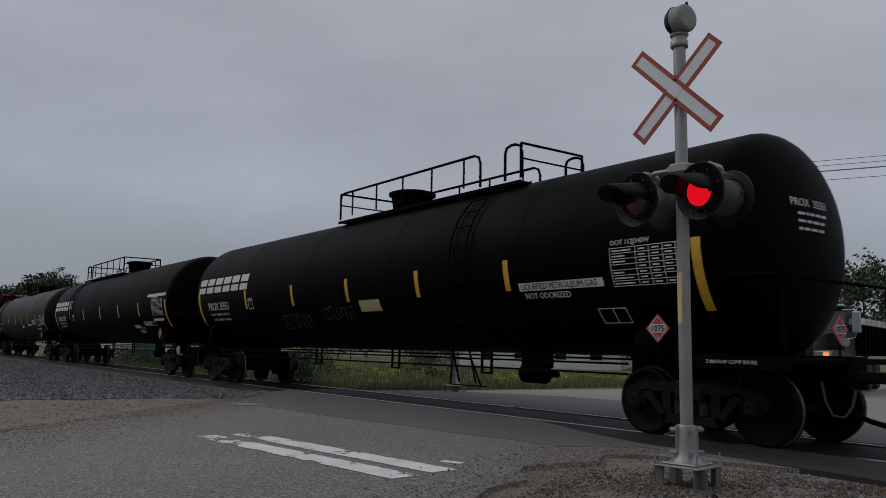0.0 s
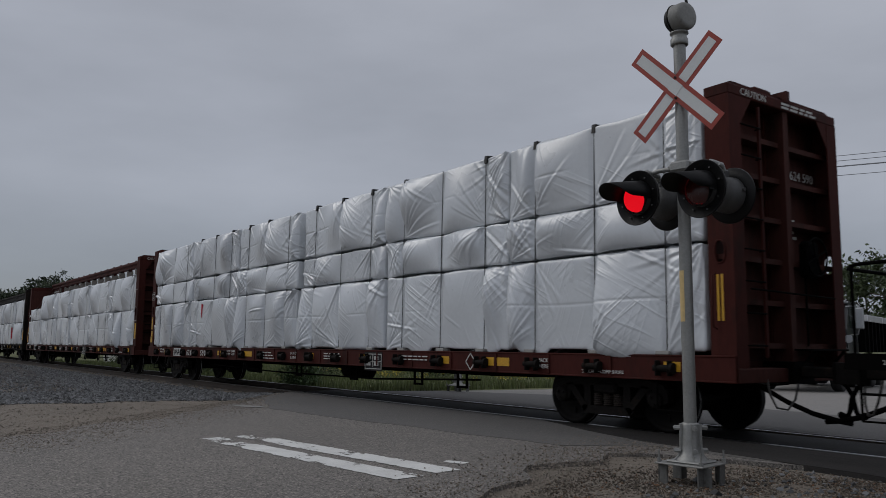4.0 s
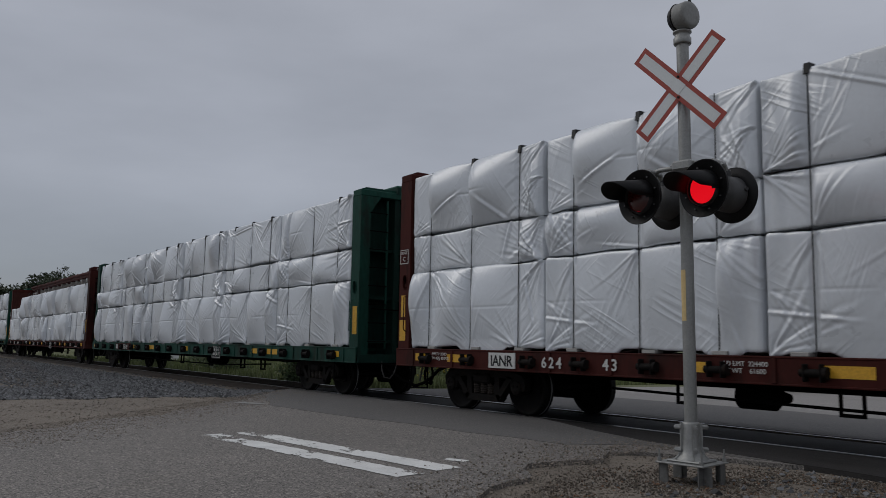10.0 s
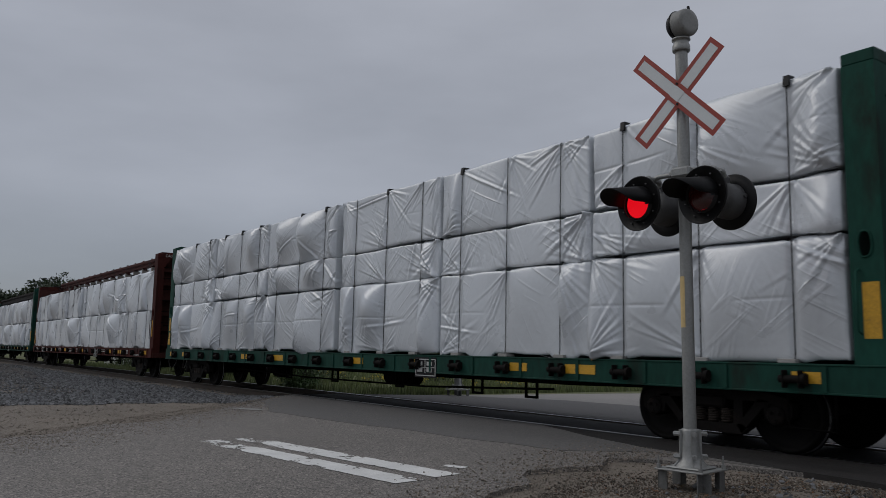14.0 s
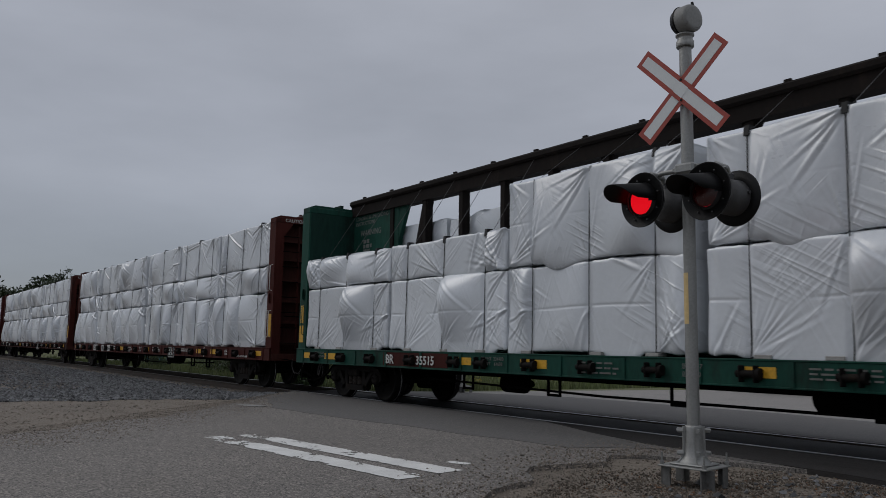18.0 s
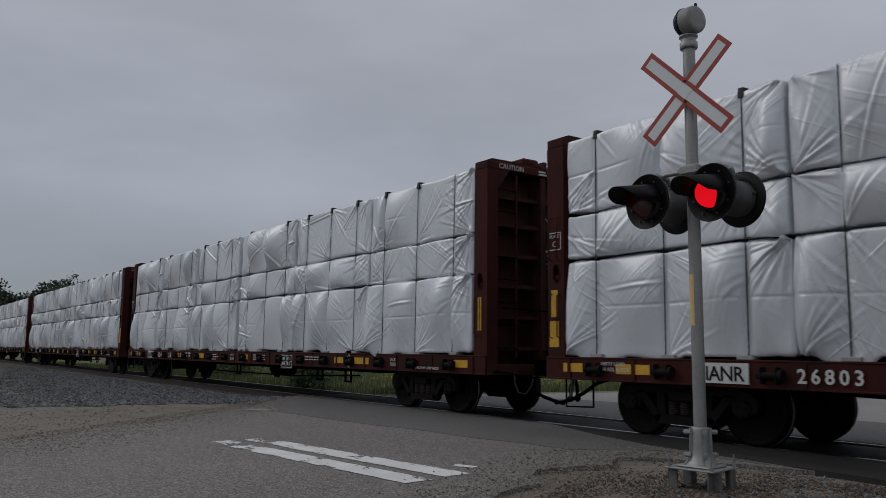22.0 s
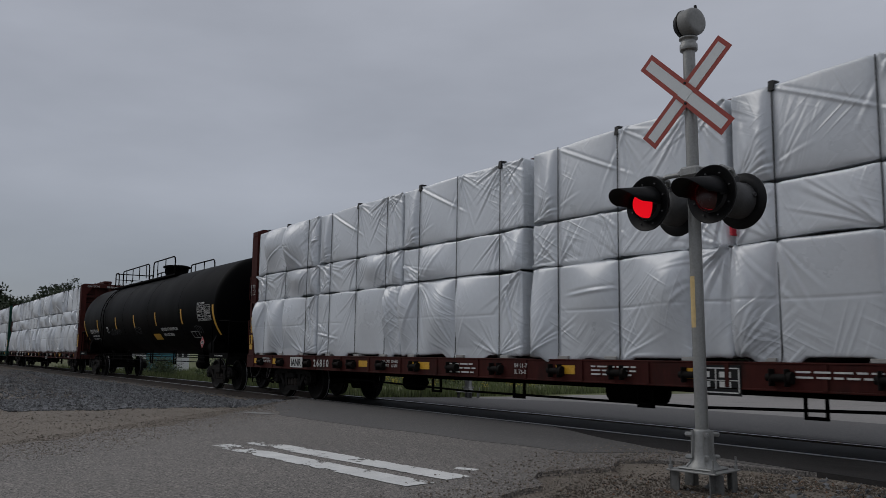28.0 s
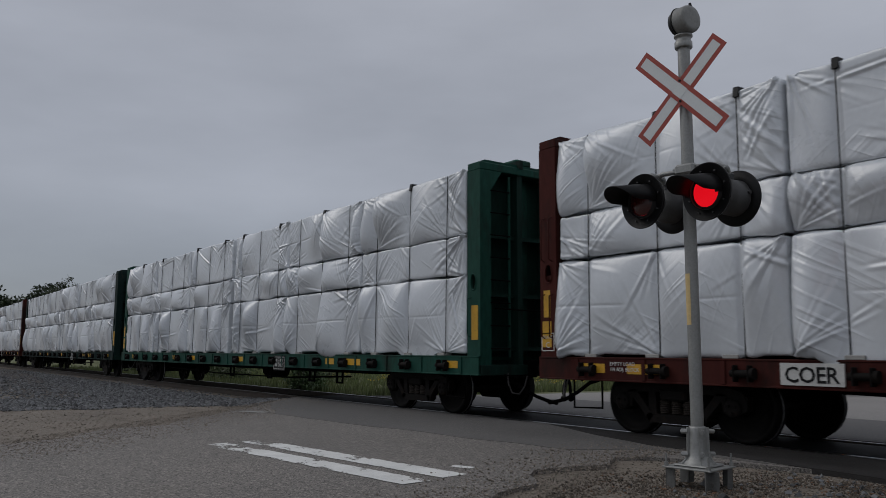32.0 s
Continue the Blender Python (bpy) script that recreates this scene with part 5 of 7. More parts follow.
    for i in range(15):
        x = -9.3 + i * 18.6 / 14
        part("stake", o["stake"], None, car, pose(x, 0, 0))
        if open_top:
            if beam is None and paint == BROWN:
                part("stake_pad", o["stake_pad"], None, car, pose(x, 0, 0))
            if i % 2:
                part("gusset", o["gusset"], None, car, pose(x, 0, 0))
    if open_top:
        for k in (-1, 1):
            part("brace", o["brace"], None, car, pose(k * 7.9, 0, 0, 0, 0, 0 if k < 0 else 180))
    part("brake_rigging", o["brake_rigging"], None, car)
    part("reservoir", o["reservoir"], None, car, pose(1.6, -0.55, 0.62))
    part("brake_cylinder", o["brake_cylinder"], None, car, pose(-4.4, -0.5, 0.55))
    couplers(car, L / 2)
    # the load, six columns on each side of the beam, a gap at mid length
    gap = 0.20
    pitch = (L - 0.80 - gap) / 6
    ratio = pitch / 3.655
    fit = Matrix.Diagonal((ratio, 1, 1, 1))
    for col in range(6):
        x = (col - 2.5) * pitch + (-gap / 2 if col < 3 else gap / 2)
        hs = list(tiers)
        if open_top and col < low:
            hs[-1] = 0.71
        elif not open_top and rnd.random() < 0.04:
            hs = [tiers[0], tiers[2], tiers[1]]
        z = 1.10
        for h in hs:
            kind = rnd.randrange(7)
            part("lumber_pack", bundle_mesh(h, kind), None, car, pose(x + rnd.uniform(-0.015, 0.015), -1.30 + 0.012 * (z - 1.1) + rnd.uniform(-0.02, 0.02), z, 0, 0, rnd.uniform(-0.25, 0.25)) @ fit)
            part("lumber_pack", bundle_mesh(h, (kind + 3) % 7), None, car, pose(-x, 1.30 - 0.012 * (z - 1.1), z, 0, 0, 180) @ fit)
            z += h + 0.004
        for sx in (-1.22 * ratio, 0.0, 1.22 * ratio):
            zt = z
            part("strap", strap_mesh(1.08, round(zt, 2), 0.03), None, car, pose(x + sx, 0, 0))
            if rnd.random() < 0.68:
                part("corner_protector", PROTECTOR, None, car, pose(x + sx, 0.02, zt - 0.01))
            wx = x + sx
            for a, b in clear:
                if a < wx < b:
                    wx = a if wx - a < b - wx else b
            part("winch", WINCH, None, car, pose(wx, 0, 0))
            part("bearing_piece", BLOCK, None, car, pose(x + sx + rnd.uniform(-0.2, 0.2), 0, 0))
            if open_top:
                part("tie_cable", M().tube([(x + sx, -1.1, zt + 0.03), (x + sx, -0.14, 4.64)], 0.005, 4), STEEL_WIRE, car)
    for i, x in enumerate((-10.9, -9.75, -4.95, -2.9, 0.9, 3.4, 6.1, 7.4, 10.85)):
        part("reflector", REFLECT if i % 2 else REFLECT_SMALL, None, car, pose(x + rnd.uniform(-0.2, 0.2), 0, 0))
    if plate:
        pl = part("stencil_panel", M().box(-0.34, 0.34, -1.36, -1.352, 0.66, 1.03), LIGHT_BLACK, car, pose(3.55, 0, 0), "black panel with white stencilled boxes")
        fr = M()
        for a, b, c, d in ((-0.32, 0.32, 0.985, 1.0), (-0.32, 0.32, 0.69, 0.705), (-0.32, -0.305, 0.69, 1.0), (0.305, 0.32, 0.69, 1.0), (-0.02, -0.005, 0.74, 1.0), (-0.32, 0.32, 0.84, 0.85)):
            fr.box(a, b, -1.364, -1.3605, c, d)
        for i in range(4):
            fr.box(-0.26 + 0.3 * (i % 2), -0.10 + 0.3 * (i % 2), -1.364, -1.3605, 0.88 - 0.12 * (i // 2), 0.95 - 0.12 * (i // 2))
        part("stencil", fr, WHITE_PAINT, pl)
    y = -1.3725
    if text:
        ink = FADED_WHITE if paint == GREEN else WHITE_PAINT
        lettering("JACK\nHERE", 0.09, car, 8.45, y, 0.93, ink)
        lettering("2 INCH HF COMP SHOES", 0.07, car, 9.35, y, 0.80, ink)
        lettering("EMPTY LOAD\n1/4 ADJ. BLOCK", 0.075, car, -10.45, y, 0.96, ink)
        lettering("LD LMT  224400\nLT WT    61600", 0.085, car, -4.35, y, 0.95, ink)
        lettering("IH 11-7\nIL 73-0", 0.10, car, -0.25, y, 0.93, ink)
        bars(car, 1.45, y, 0.99, 0.9, 3, 0.022, 0.055, seed=seed, material=ink)
        bars(car, 4.6, y, 0.98, 1.0, 2, 0.022, 0.06, seed=seed + 5, material=ink)
        bars(car, -2.1, y, 0.98, 0.9, 3, 0.025, 0.07, seed=seed + 9, material=ink)
        d = M()
        for a0, a1 in (((-0.13, 0), (0, 0.14)), ((0, 0.14), (0.13, 0)), ((0.13, 0), (0, -0.14)), ((0, -0.14), (-0.13, 0))):
            d.bar((a0[0], y - 0.001, a0[1]), (a1[0], y - 0.001, a1[1]), 0.003, 0.016)
        part("sill_diamond", d, ink, car, pose(6.75, 0, 0.905), "outlined diamond stencil")
        lettering("CAUTION", 0.13, car, L / 2 + 0.006, -1.05, 4.385, rot=(0, 0, 90))
        bars(car, L / 2 + 0.006, -0.1, 4.46, 1.0, 2, 0.03, 0.05, rot=(0, 0, 90), seed=seed)
        bars(car, L / 2 - 0.322, 0.25, 3.05, 0.5, 5, 0.04, 0.08, rot=(0, 0, 90), seed=seed + 2)
    if mark:
        if mark == "BR":
            part("primer_patch", M().box(mx - 0.12, nx + 1.0, -1.3525, -1.35, 0.78, 1.04), BROWN, car, label="patch of brown primer under the marks")
        sill_mark(car, mark, 0.25, mx, y, mark in ("IANR", "COER"), "reporting marks on the side sill")
    if number:
        for k, digits in enumerate(number.split()):
            sill_mark(car, digits, 0.23, nx + step * k, y, mark == "COER", "car number on the side sill", 1.05 if mark in ("BR", "COER") else 1.2 if mark == "NOKL" else 1.4)
        lettering(mark + number, 0.19, car, L / 2 - 0.322, 0.16, 3.55, rot=(0, 0, 90), label="white car number on the bulkhead")
    if open_top and text and low:
        x = -L / 2 + 0.33
        ink = WHITE_PAINT if paint == BROWN else FADED_WHITE
        lettering("LOADING & UNLOADING\nINSTRUCTIONS", 0.13, car, x + 0.12, -0.064, 4.25, ink)
        lettering("WARNING", 0.2, car, x + 0.35, -0.064, 3.85, ink)
        bars(car, x + 0.5, -0.062, 3.75, 0.4, 3, 0.09, 0.12, seed=seed, material=ink)
        lettering("CAR MAY FALL", 0.13, car, x + 0.25, -0.064, 3.25, ink)
    return car


def red_mark(car, x, z0, z1, lean=0.01):
    """A stroke of red marker paint across the joint of two packs."""
    part("paint_mark", M().prism([(x, z0), (x + 0.03, z0), (x + 0.03 - lean, z1), (x - lean, z1)], "y", -1.375, -1.27), RED_PAINT, car, label="stroke of red marker paint")


BOT, MID, TOP = 1.42, 0.71, 1.20
FULL = (BOT, MID, TOP)
HALF = (1.37, 1.35)
HALF_TALL = (1.37, 1.44)
BROWN_FULL = "oxide-red centre-beam freight car stacked full with white-wrapped lumber"
BROWN_OPEN = "oxide-red centre-beam car, two tiers of white-wrapped lumber, beam showing"
GREEN_FULL = "green centre-beam freight car stacked full with white-wrapped lumber"
car = beam_car(-67.4, BROWN, FULL, BROWN_FULL, "624 590", "IANR", seed=1, L=23.7)
red_mark(car, -6.56, 1.98, 2.39)
beam_car(-92.94, BROWN, HALF, BROWN_OPEN, "26776", "IANR", seed=2, low=1, L=23.35)
car = beam_car(-117.93, DARK_BROWN, HALF_TALL, "black-brown centre-beam car, two tiers of white-wrapped lumber, beam showing", "733515", "NOKL", seed=3, low=2, text=True, L=23.35)
red_mark(car, -4.0, 1.28, 1.54)
red_mark(car, 7.22, 1.45, 2.2, -0.05)
red_mark(car, 10.95, 1.5, 2.04, -0.03)
beam_car(-142.82, BROWN, FULL, BROWN_FULL, "624 43", "IANR", seed=4, L=23.35)
beam_car(-167.75, GREEN, FULL, GREEN_FULL, "35510", "BR", seed=5, text=False, L=23.25)
beam_car(-192.51, BROWN, HALF, BROWN_OPEN, "3694", "LRS", seed=6, low=1, L=23.05)
beam_car(-216.65, GREEN, FULL, GREEN_FULL, "", "", seed=7, text=False, L=23.55)
beam_car(-241.85, BROWN, HALF_TALL, BROWN_OPEN, "624 38", "IANR", seed=8, low=0, L=23.2)
beam_car(-266.38, GREEN, HALF_TALL, "green centre-beam car, two tiers of white-wrapped lumber, beam showing", "35515", "BR", seed=9, low=2, L=22.9, beam=DARK_BROWN)
beam_car(-290.87, BROWN, FULL, BROWN_FULL, "88 014", "COER", seed=10, L=23)
beam_car(-315.68, BROWN, FULL, BROWN_FULL, "26803", "IANR", seed=11, L=23.2)
beam_car(-340.4, BROWN, FULL, BROWN_FULL, "624 58", "IANR", seed=12, L=22.9)
beam_car(-364.78, BROWN, FULL, BROWN_FULL, "26804", "IANR", seed=13, L=23)
beam_car(-389.35, BROWN, FULL, BROWN_FULL, "624 384", "IANR", seed=14, L=23.5)
car = beam_car(-414.47, BROWN, FULL, BROWN_FULL, "26810", "IANR", seed=15, L=23.16)
red_mark(car, 7.60, 1.24, 1.74, 0.03)
red_mark(car, 3.83, 2.62, 2.80)
beam_car(-459.94, BROWN, FULL, BROWN_FULL, "88 168", "COER", seed=16, L=23.84)
beam_car(-485.3, GREEN, FULL, GREEN_FULL, "", "", seed=17, text=False, L=23.2)
beam_car(-509.9, DARK_GREEN, FULL, "dark green centre-beam freight car stacked full with white-wrapped lumber", "", "", seed=18, text=False, L=23.2)
beam_car(-534.5, BROWN, FULL, BROWN_FULL, "", "", seed=19, L=23.2)
beam_car(-559.1, BROWN, HALF, BROWN_OPEN, "", "", seed=20, L=23.2)
# ---- tank cars ----
TANK_R, TANK_Z = 1.53, 2.59
HEAD = 0.64
TANK_GREY = mat("faded_tank_charcoal", (0.0035, 0.0034, 0.0034), 0.5, spec=0.12, var=0.25, scale=0.5, fine=9, bump=0.05, stain=(0.008, 0.0068, 0.006), amount=0.4, streak=(1.6, 1, 0.5))


def tank_point(x, deg, out=0.0):
    """A point on the tank's near side, deg above the middle height."""
    a = radians(deg)
    return Vector((x, -(TANK_R + out) * math.cos(a), TANK_Z + (TANK_R + out) * math.sin(a)))


def on_tank(me, x, deg, out=0.004):
    """Bends a flat mesh (x along, z up) round the tank's near side, its origin at deg above the middle."""
    me = me.copy()
    for v in me.vertices:
        a = radians(deg) + v.co.z / TANK_R
        r = TANK_R + out - v.co.y
        v.co = (x + v.co.x, -r * math.cos(a), TANK_Z + r * math.sin(a))
    return me


def on_head(me, h, y, z, out=0.006):
    """Lays a flat mesh (x along, z up) on the tank's leading head, from the point (y, z)."""
    me = me.copy()
    for v in me.vertices:
        b, c = y + v.co.x, z + v.co.z
        r2 = min(0.98, (b * b + (c - TANK_Z) ** 2) / TANK_R**2)
        v.co = (h + 0.05 + HEAD * math.sqrt(1 - r2) + out - v.co.y, b, c)
    return me


def tz(z):
    """Degrees above the tank's middle at which its near side has the height z."""
    return math.degrees(math.asin(max(-1.0, min(1.0, (z - TANK_Z) / TANK_R))))


def tall(m, x0, x1, z0, z1):
    """An upright bar cut into short lengths, so that it follows the curve."""
    n = max(1, round((z1 - z0) / 0.07))
    for i in range(n):
        m.box(x0, x1, -0.002, 0.0, z0 + (z1 - z0) * i / n, z0 + (z1 - z0) * (i + 1) / n)


def strip(w, h, n=8):
    m = M()
    v = [(x, y, i * h / n) for i in range(n + 1) for x, y in ((0, 0.0), (w, 0.0), (w, -0.002), (0, -0.002))]
    f = [(4 * i + a, 4 * i + (a + 1) % 4, 4 * i + 4 + (a + 1) % 4, 4 * i + 4 + a) for i in range(n) for a in range(4)]
    return m.add(v, f + [(0, 1, 2, 3), (4 * n + 3, 4 * n + 2, 4 * n + 1, 4 * n)])


def tank_text(words, size, car, x, deg, bold=0.0, label="", spacing=1.0):
    me = on_tank(text_mesh(words, size, WHITE_PAINT, "LEFT", bold, spacing), x, deg, 0.006)
    return part("lettering", me, None, car, label=label)


def placard(car, x, y, z, rot=0.0):
    at = pose(x, y, z, 0, 0, rot)
    b = part("placard", M().prism([(-0.19, 0), (0, -0.19), (0.19, 0), (0, 0.19)], "y", -0.004, 0.004), RED_PLACARD, car, at, "red diamond hazard placard with a white number panel")
    part("placard_panel", M().box(-0.12, 0.12, -0.0065, -0.0045, -0.055, 0.055), WHITE_PAINT, b)
    part("placard_border", M().prism([(-0.165, 0), (0, -0.165), (0, -0.155), (-0.155, 0)], "y", -0.006, -0.0045).prism([(0, 0.165), (-0.165, 0), (-0.155, 0), (0, 0.155)], "y", -0.006, -0.0045)
         .prism([(0, 0.165), (0, 0.155), (0.155, 0), (0.165, 0)], "y", -0.006, -0.0045).prism([(0.165, 0), (0.155, 0), (0, -0.155), (0, -0.165)], "y", -0.006, -0.0045), WHITE_PAINT, b)
    lettering("1075", 0.115, b, 0, -0.009, -0.04, material=LIGHT_BLACK, bold=0.003, align="CENTER")
    lettering("2", 0.06, b, 0, -0.007, -0.13, align="CENTER")
    part("placard_post", M().box(-0.02, 0.02, 0.005, 0.02, -0.36, -0.1), FRAME_BLACK, b)


RED_PLACARD = mat("placard_red", (0.36, 0.02, 0.025), 0.5, var=0.1, scale=8, fine=60)
GREY_TAPE = mat("dull_grey_patch", (0.06, 0.06, 0.062), 0.6)
BUFF = mat("buff_label", (0.38, 0.33, 0.16), 0.6)


def tank_car(front_mark, length, mark, number, label, seed, rails, spans, cross, dome_x, ladder_x, yellow, table, paint=TANK_BLACK):
    """A pressure tank car. front_mark: place of the leading yellow end mark along the train; length between the end marks."""
    s = front_mark - length / 2
    h = length / 2
    car = thing("tank_car", label, "tank car", "freight cars of the train")
    CARS.append((car, s))
    # shell with dished heads
    prof = [(-h - 0.05 - HEAD, 0.0)]
    for i in range(1, 13):
        a = radians(90 * i / 12)
        prof.append((-h - 0.05 - HEAD * math.cos(a), TANK_R * math.sin(a)))
    prof += [(-h * 0.5, TANK_R), (0, TANK_R), (h * 0.5, TANK_R)]
    prof += [(-a, r) for a, r in prof[:13][::-1]]
    shell = part("tank", M().lathe(prof, 72, "x", (0, 0, TANK_Z)), paint, car, label="glossy black steel tank shell with dished heads")
    for x in (-h * 0.62, -h * 0.2, h * 0.2, h * 0.62):
        part("weld_seam", M().lathe([(x - 0.012, TANK_R - 0.005), (x - 0.006, TANK_R + 0.004), (x + 0.006, TANK_R + 0.004), (x + 0.012, TANK_R - 0.005)], 72, "x", (0, 0, TANK_Z)), paint, shell)
    # stub sills, body bolsters, running boards at the ends
    for k in (-1, 1):
        sill = M().box(*sorted((k * (h - 2.2), k * (h + 1.15))), -0.22, 0.22, 0.72, 1.12, c=0.02)
        sill.prism([(-1.3, 1.45), (-1.05, 2.0), (-0.9, 1.9), (-0.4, 1.2), (0.4, 1.2), (0.9, 1.9), (1.05, 2.0), (1.3, 1.45), (1.3, 1.02), (-1.3, 1.02)], "x", k * (h - 0.5) - 0.06, k * (h - 0.5) + 0.06)
        part("stub_sill", sill, FRAME_BLACK, car)
        part("end_platform", M().box(*sorted((k * (h - 0.45), k * (h + 1.1))), -1.40, 1.40, 1.02, 1.09, c=0.01).box(*sorted((k * (h - 0.45), k * (h + 1.1))), -1.43, -1.40, 0.95, 1.12), FRAME_BLACK, car)
        rail = M().tube([(k * (h - 0.4), -1.38, 1.1), (k * (h - 0.4), -1.38, 2.02), (k * (h - 0.3), -1.38, 2.1), (k * (h + 0.95), -1.38, 2.06), (k * (h + 1.05), -1.34, 2.02), (k * (h + 1.06), 1.3, 2.02)], 0.02, 8)
        rail.tube([(k * (h + 1.0), -1.38, 1.1), (k * (h + 1.0), -1.38, 2.06)], 0.018, 6).tube([(k * (h + 1.06), 1.0, 1.1), (k * (h + 1.06), 1.0, 2.02)], 0.018, 6)
        part("hand_rail", rail, FRAME_BLACK, car)
        part("sill_step", M().tube([(k * (h + 0.45), -1.4, 1.0), (k * (h + 0.45), -1.4, 0.42), (k * (h + 0.95), -1.4, 0.42), (k * (h + 0.95), -1.4, 1.0)], 0.017, 6).tube([(k * (h + 0.45), -1.4, 0.7), (k * (h + 0.95), -1.4, 0.7)], 0.015, 6), FRAME_BLACK, car)
        truck(car, k * (h - 0.52), s)
        lettering("2 INCH HF COMP SHOES", 0.062, car, k * (h - 0.0) - 0.6 + (0.6 if k > 0 else -0.1), -1.434, 1.01)
    # long pipes and hangers below
    for y, z in ((-1.22, 0.96), (-1.22, 0.82), (-0.9, 1.02)):
        part("side_pipe", M().tube([(-h + 1.4, y, z), (h - 1.4, y, z)], 0.016, 6), FRAME_BLACK, car)
    for x in (-4.2, -1.6, 1.6, 4.4):
        part("pipe_hanger", M().box(x - 0.14, x - 0.11, -1.24, -1.2, 0.72, 1.2).box(x + 0.11, x + 0.14, -1.24, -1.2, 0.72, 1.2).box(x - 0.14, x + 0.14, -1.24, -1.2, 0.71, 0.74), FRAME_BLACK, car)
    part("air_reservoir", M().lathe([(-0.55, 0.0), (-0.5, 0.16), (-0.44, 0.22), (0.44, 0.22), (0.5, 0.16), (0.55, 0.0)], 16, "x"), FRAME_BLACK, car, pose(h - 0.9, -0.95, 1.28))
    part("brake_cylinder", M().lathe([(-0.3, 0.0), (-0.3, 0.17), (0.2, 0.17), (0.3, 0.06), (0.5, 0.05), (0.5, 0.0)], 16, "x").box(-0.3, 0.3, -0.1, 0.1, 0.1, 0.36), FRAME_BLACK, car, pose(h - 4.2, -0.3, 0.72))
    # side ladder at mid car
    lx = ladder_x
    lad = M()
    for dx in (0, 0.46):
        lad.tube([(lx + dx, -1.30, 0.55), (lx + dx, -1.56, 1.5)] + [tank_point(lx + dx, d, 0.06) for d in (-15, 0, 15, 30, 45, 60, 72)], 0.018, 6)
    for dx in (-0.25, 0.6):
        lad.bar((lx + dx, -1.30, 0.50), (lx + (0.0 if dx < 0 else 0.46), -1.45, 1.05), 0.03, 0.03)
    lad.bar((lx - 0.25, -1.30, 0.50), (lx + 0.71, -1.30, 0.50), 0.05, 0.02)
    ladder = part("side_ladder", lad, FRAME_BLACK, car)
    for d in (-38, -26, -12, 0, 12, 24, 36, 48, 60):
        p = tank_point(lx, d, 0.06) if d > -20 else Vector((lx, -1.52 + (0.1 if d < -30 else 0), 1.35 + (d + 38) * 0.02 - (0.4 if d < -30 else 0)))
        part("rung", M().tube([p, p + Vector((0.46, 0, 0))], 0.013, 6), FRAME_BLACK, ladder)
    # manway, top platform and its rails
    part("manway", M().lathe([(4.10, 0.42), (4.30, 0.44), (4.48, 0.47), (4.49, 0.53), (4.55, 0.53), (4.57, 0.47), (4.59, 0.40), (4.60, 0.0)], 28, at=(dome_x, 0, 0)).box(dome_x - 0.64, dome_x - 0.5, -0.05, 0.05, 4.40, 4.50).box(dome_x + 0.5, dome_x + 0.64, -0.06, 0.06, 4.40, 4.52), FRAME_BLACK, car, label="black bolted manway housing")
    r0, r1 = rails
    for y in (-0.66, 0.66):
        part("top_platform", M().box(r0, r1, y - 0.12, y + 0.12, 4.02, 4.04).box(r0, r1, y - 0.13, y - 0.11, 4.0, 4.06).box(r0, r1, y + 0.11, y + 0.13, 4.0, 4.06), FRAME_BLACK, car)
    zt = 4.72
    for y in (-0.76, 0.76):
        g = M()
        for a, b in spans:
            g.tube([(a, y, 4.1), (a, y, zt - 0.12), (a + 0.04, y, zt - 0.03), (a + 0.15, y, zt), (b - 0.18, y, zt), (b - 0.05, y, zt - 0.05), (b, y, zt - 0.18), (b, y, 4.1)], 0.026, 8)
            x = a + 0.55
            while x < b - 0.35:
                g.tube([(x, y, 4.15), (x, y, zt)], 0.02, 6)
                x += 1.05
        part("guard_rail", g, FRAME_BLACK, car, label="black pipe guard rail along the top platform")
    for x in cross:
        part("end_rail", M().tube([(x, -0.76, zt), (x, 0.76, zt)], 0.024, 8).tube([(x, -0.76, 4.45), (x, 0.76, 4.45)], 0.018, 6).tube([(x, -0.76, 4.1), (x, -0.76, zt)], 0.026, 8).tube([(x, 0.76, 4.1), (x, 0.76, zt)], 0.026, 8), FRAME_BLACK, car)
    couplers(car, h + 1.05)
    for x in (-h, h - 0.12):
        part("yellow_strip", on_tank(strip(0.14, 0.98).mesh("yellow_strip", YELLOW), x, tz(1.66)), None, car, label="dull yellow reflective strip")
    for x in yellow:
        part("yellow_strip", on_tank(strip(0.12, 0.50).mesh("yellow_strip", YELLOW), x - 0.06, tz(2.06)), None, car, label="yellow reflective strip")
    # table of test dates
    tx, tzz, tw, th = table
    m = M()
    for i in range(8):
        m.box(0, tw, -0.002, 0, i * th / 7, i * th / 7 + 0.009)
    for u in (0, 0.36, 0.54, 0.72, 0.88, 0.99):
        tall(m, u * tw, u * tw + 0.009, 0, th)
    rnd = random.Random(seed)
    for i in range(7):
        for u in (0.03, 0.40, 0.58, 0.75, 0.90):
            if rnd.random() < 0.8:
                m.box(u * tw, (u + (rnd.uniform(0.15, 0.3) if u < 0.1 else 0.09)) * tw, -0.0025, 0, (i + 0.42) * th / 7, (i + 0.68) * th / 7)
    part("test_table", on_tank(m.mesh("test_table", WHITE_PAINT), tx, tz(tzz)), None, car, label="white stencilled table of test dates")
    tank_text("DOT 112J340W", 0.10, car, tx + 0.02, tz(tzz + th + 0.03))
    placard(car, h - (1.2 if mark == "CBTX" else 0.75), -1.40, 1.44)
    placard(car, h + 1.0, -0.12, 1.45, 90)
    part("lettering", on_head(text_mesh(mark + "  " + number, 0.15, WHITE_PAINT), h, -0.50, 3.02), None, car, label="white number on the tank end")
    rows = M()
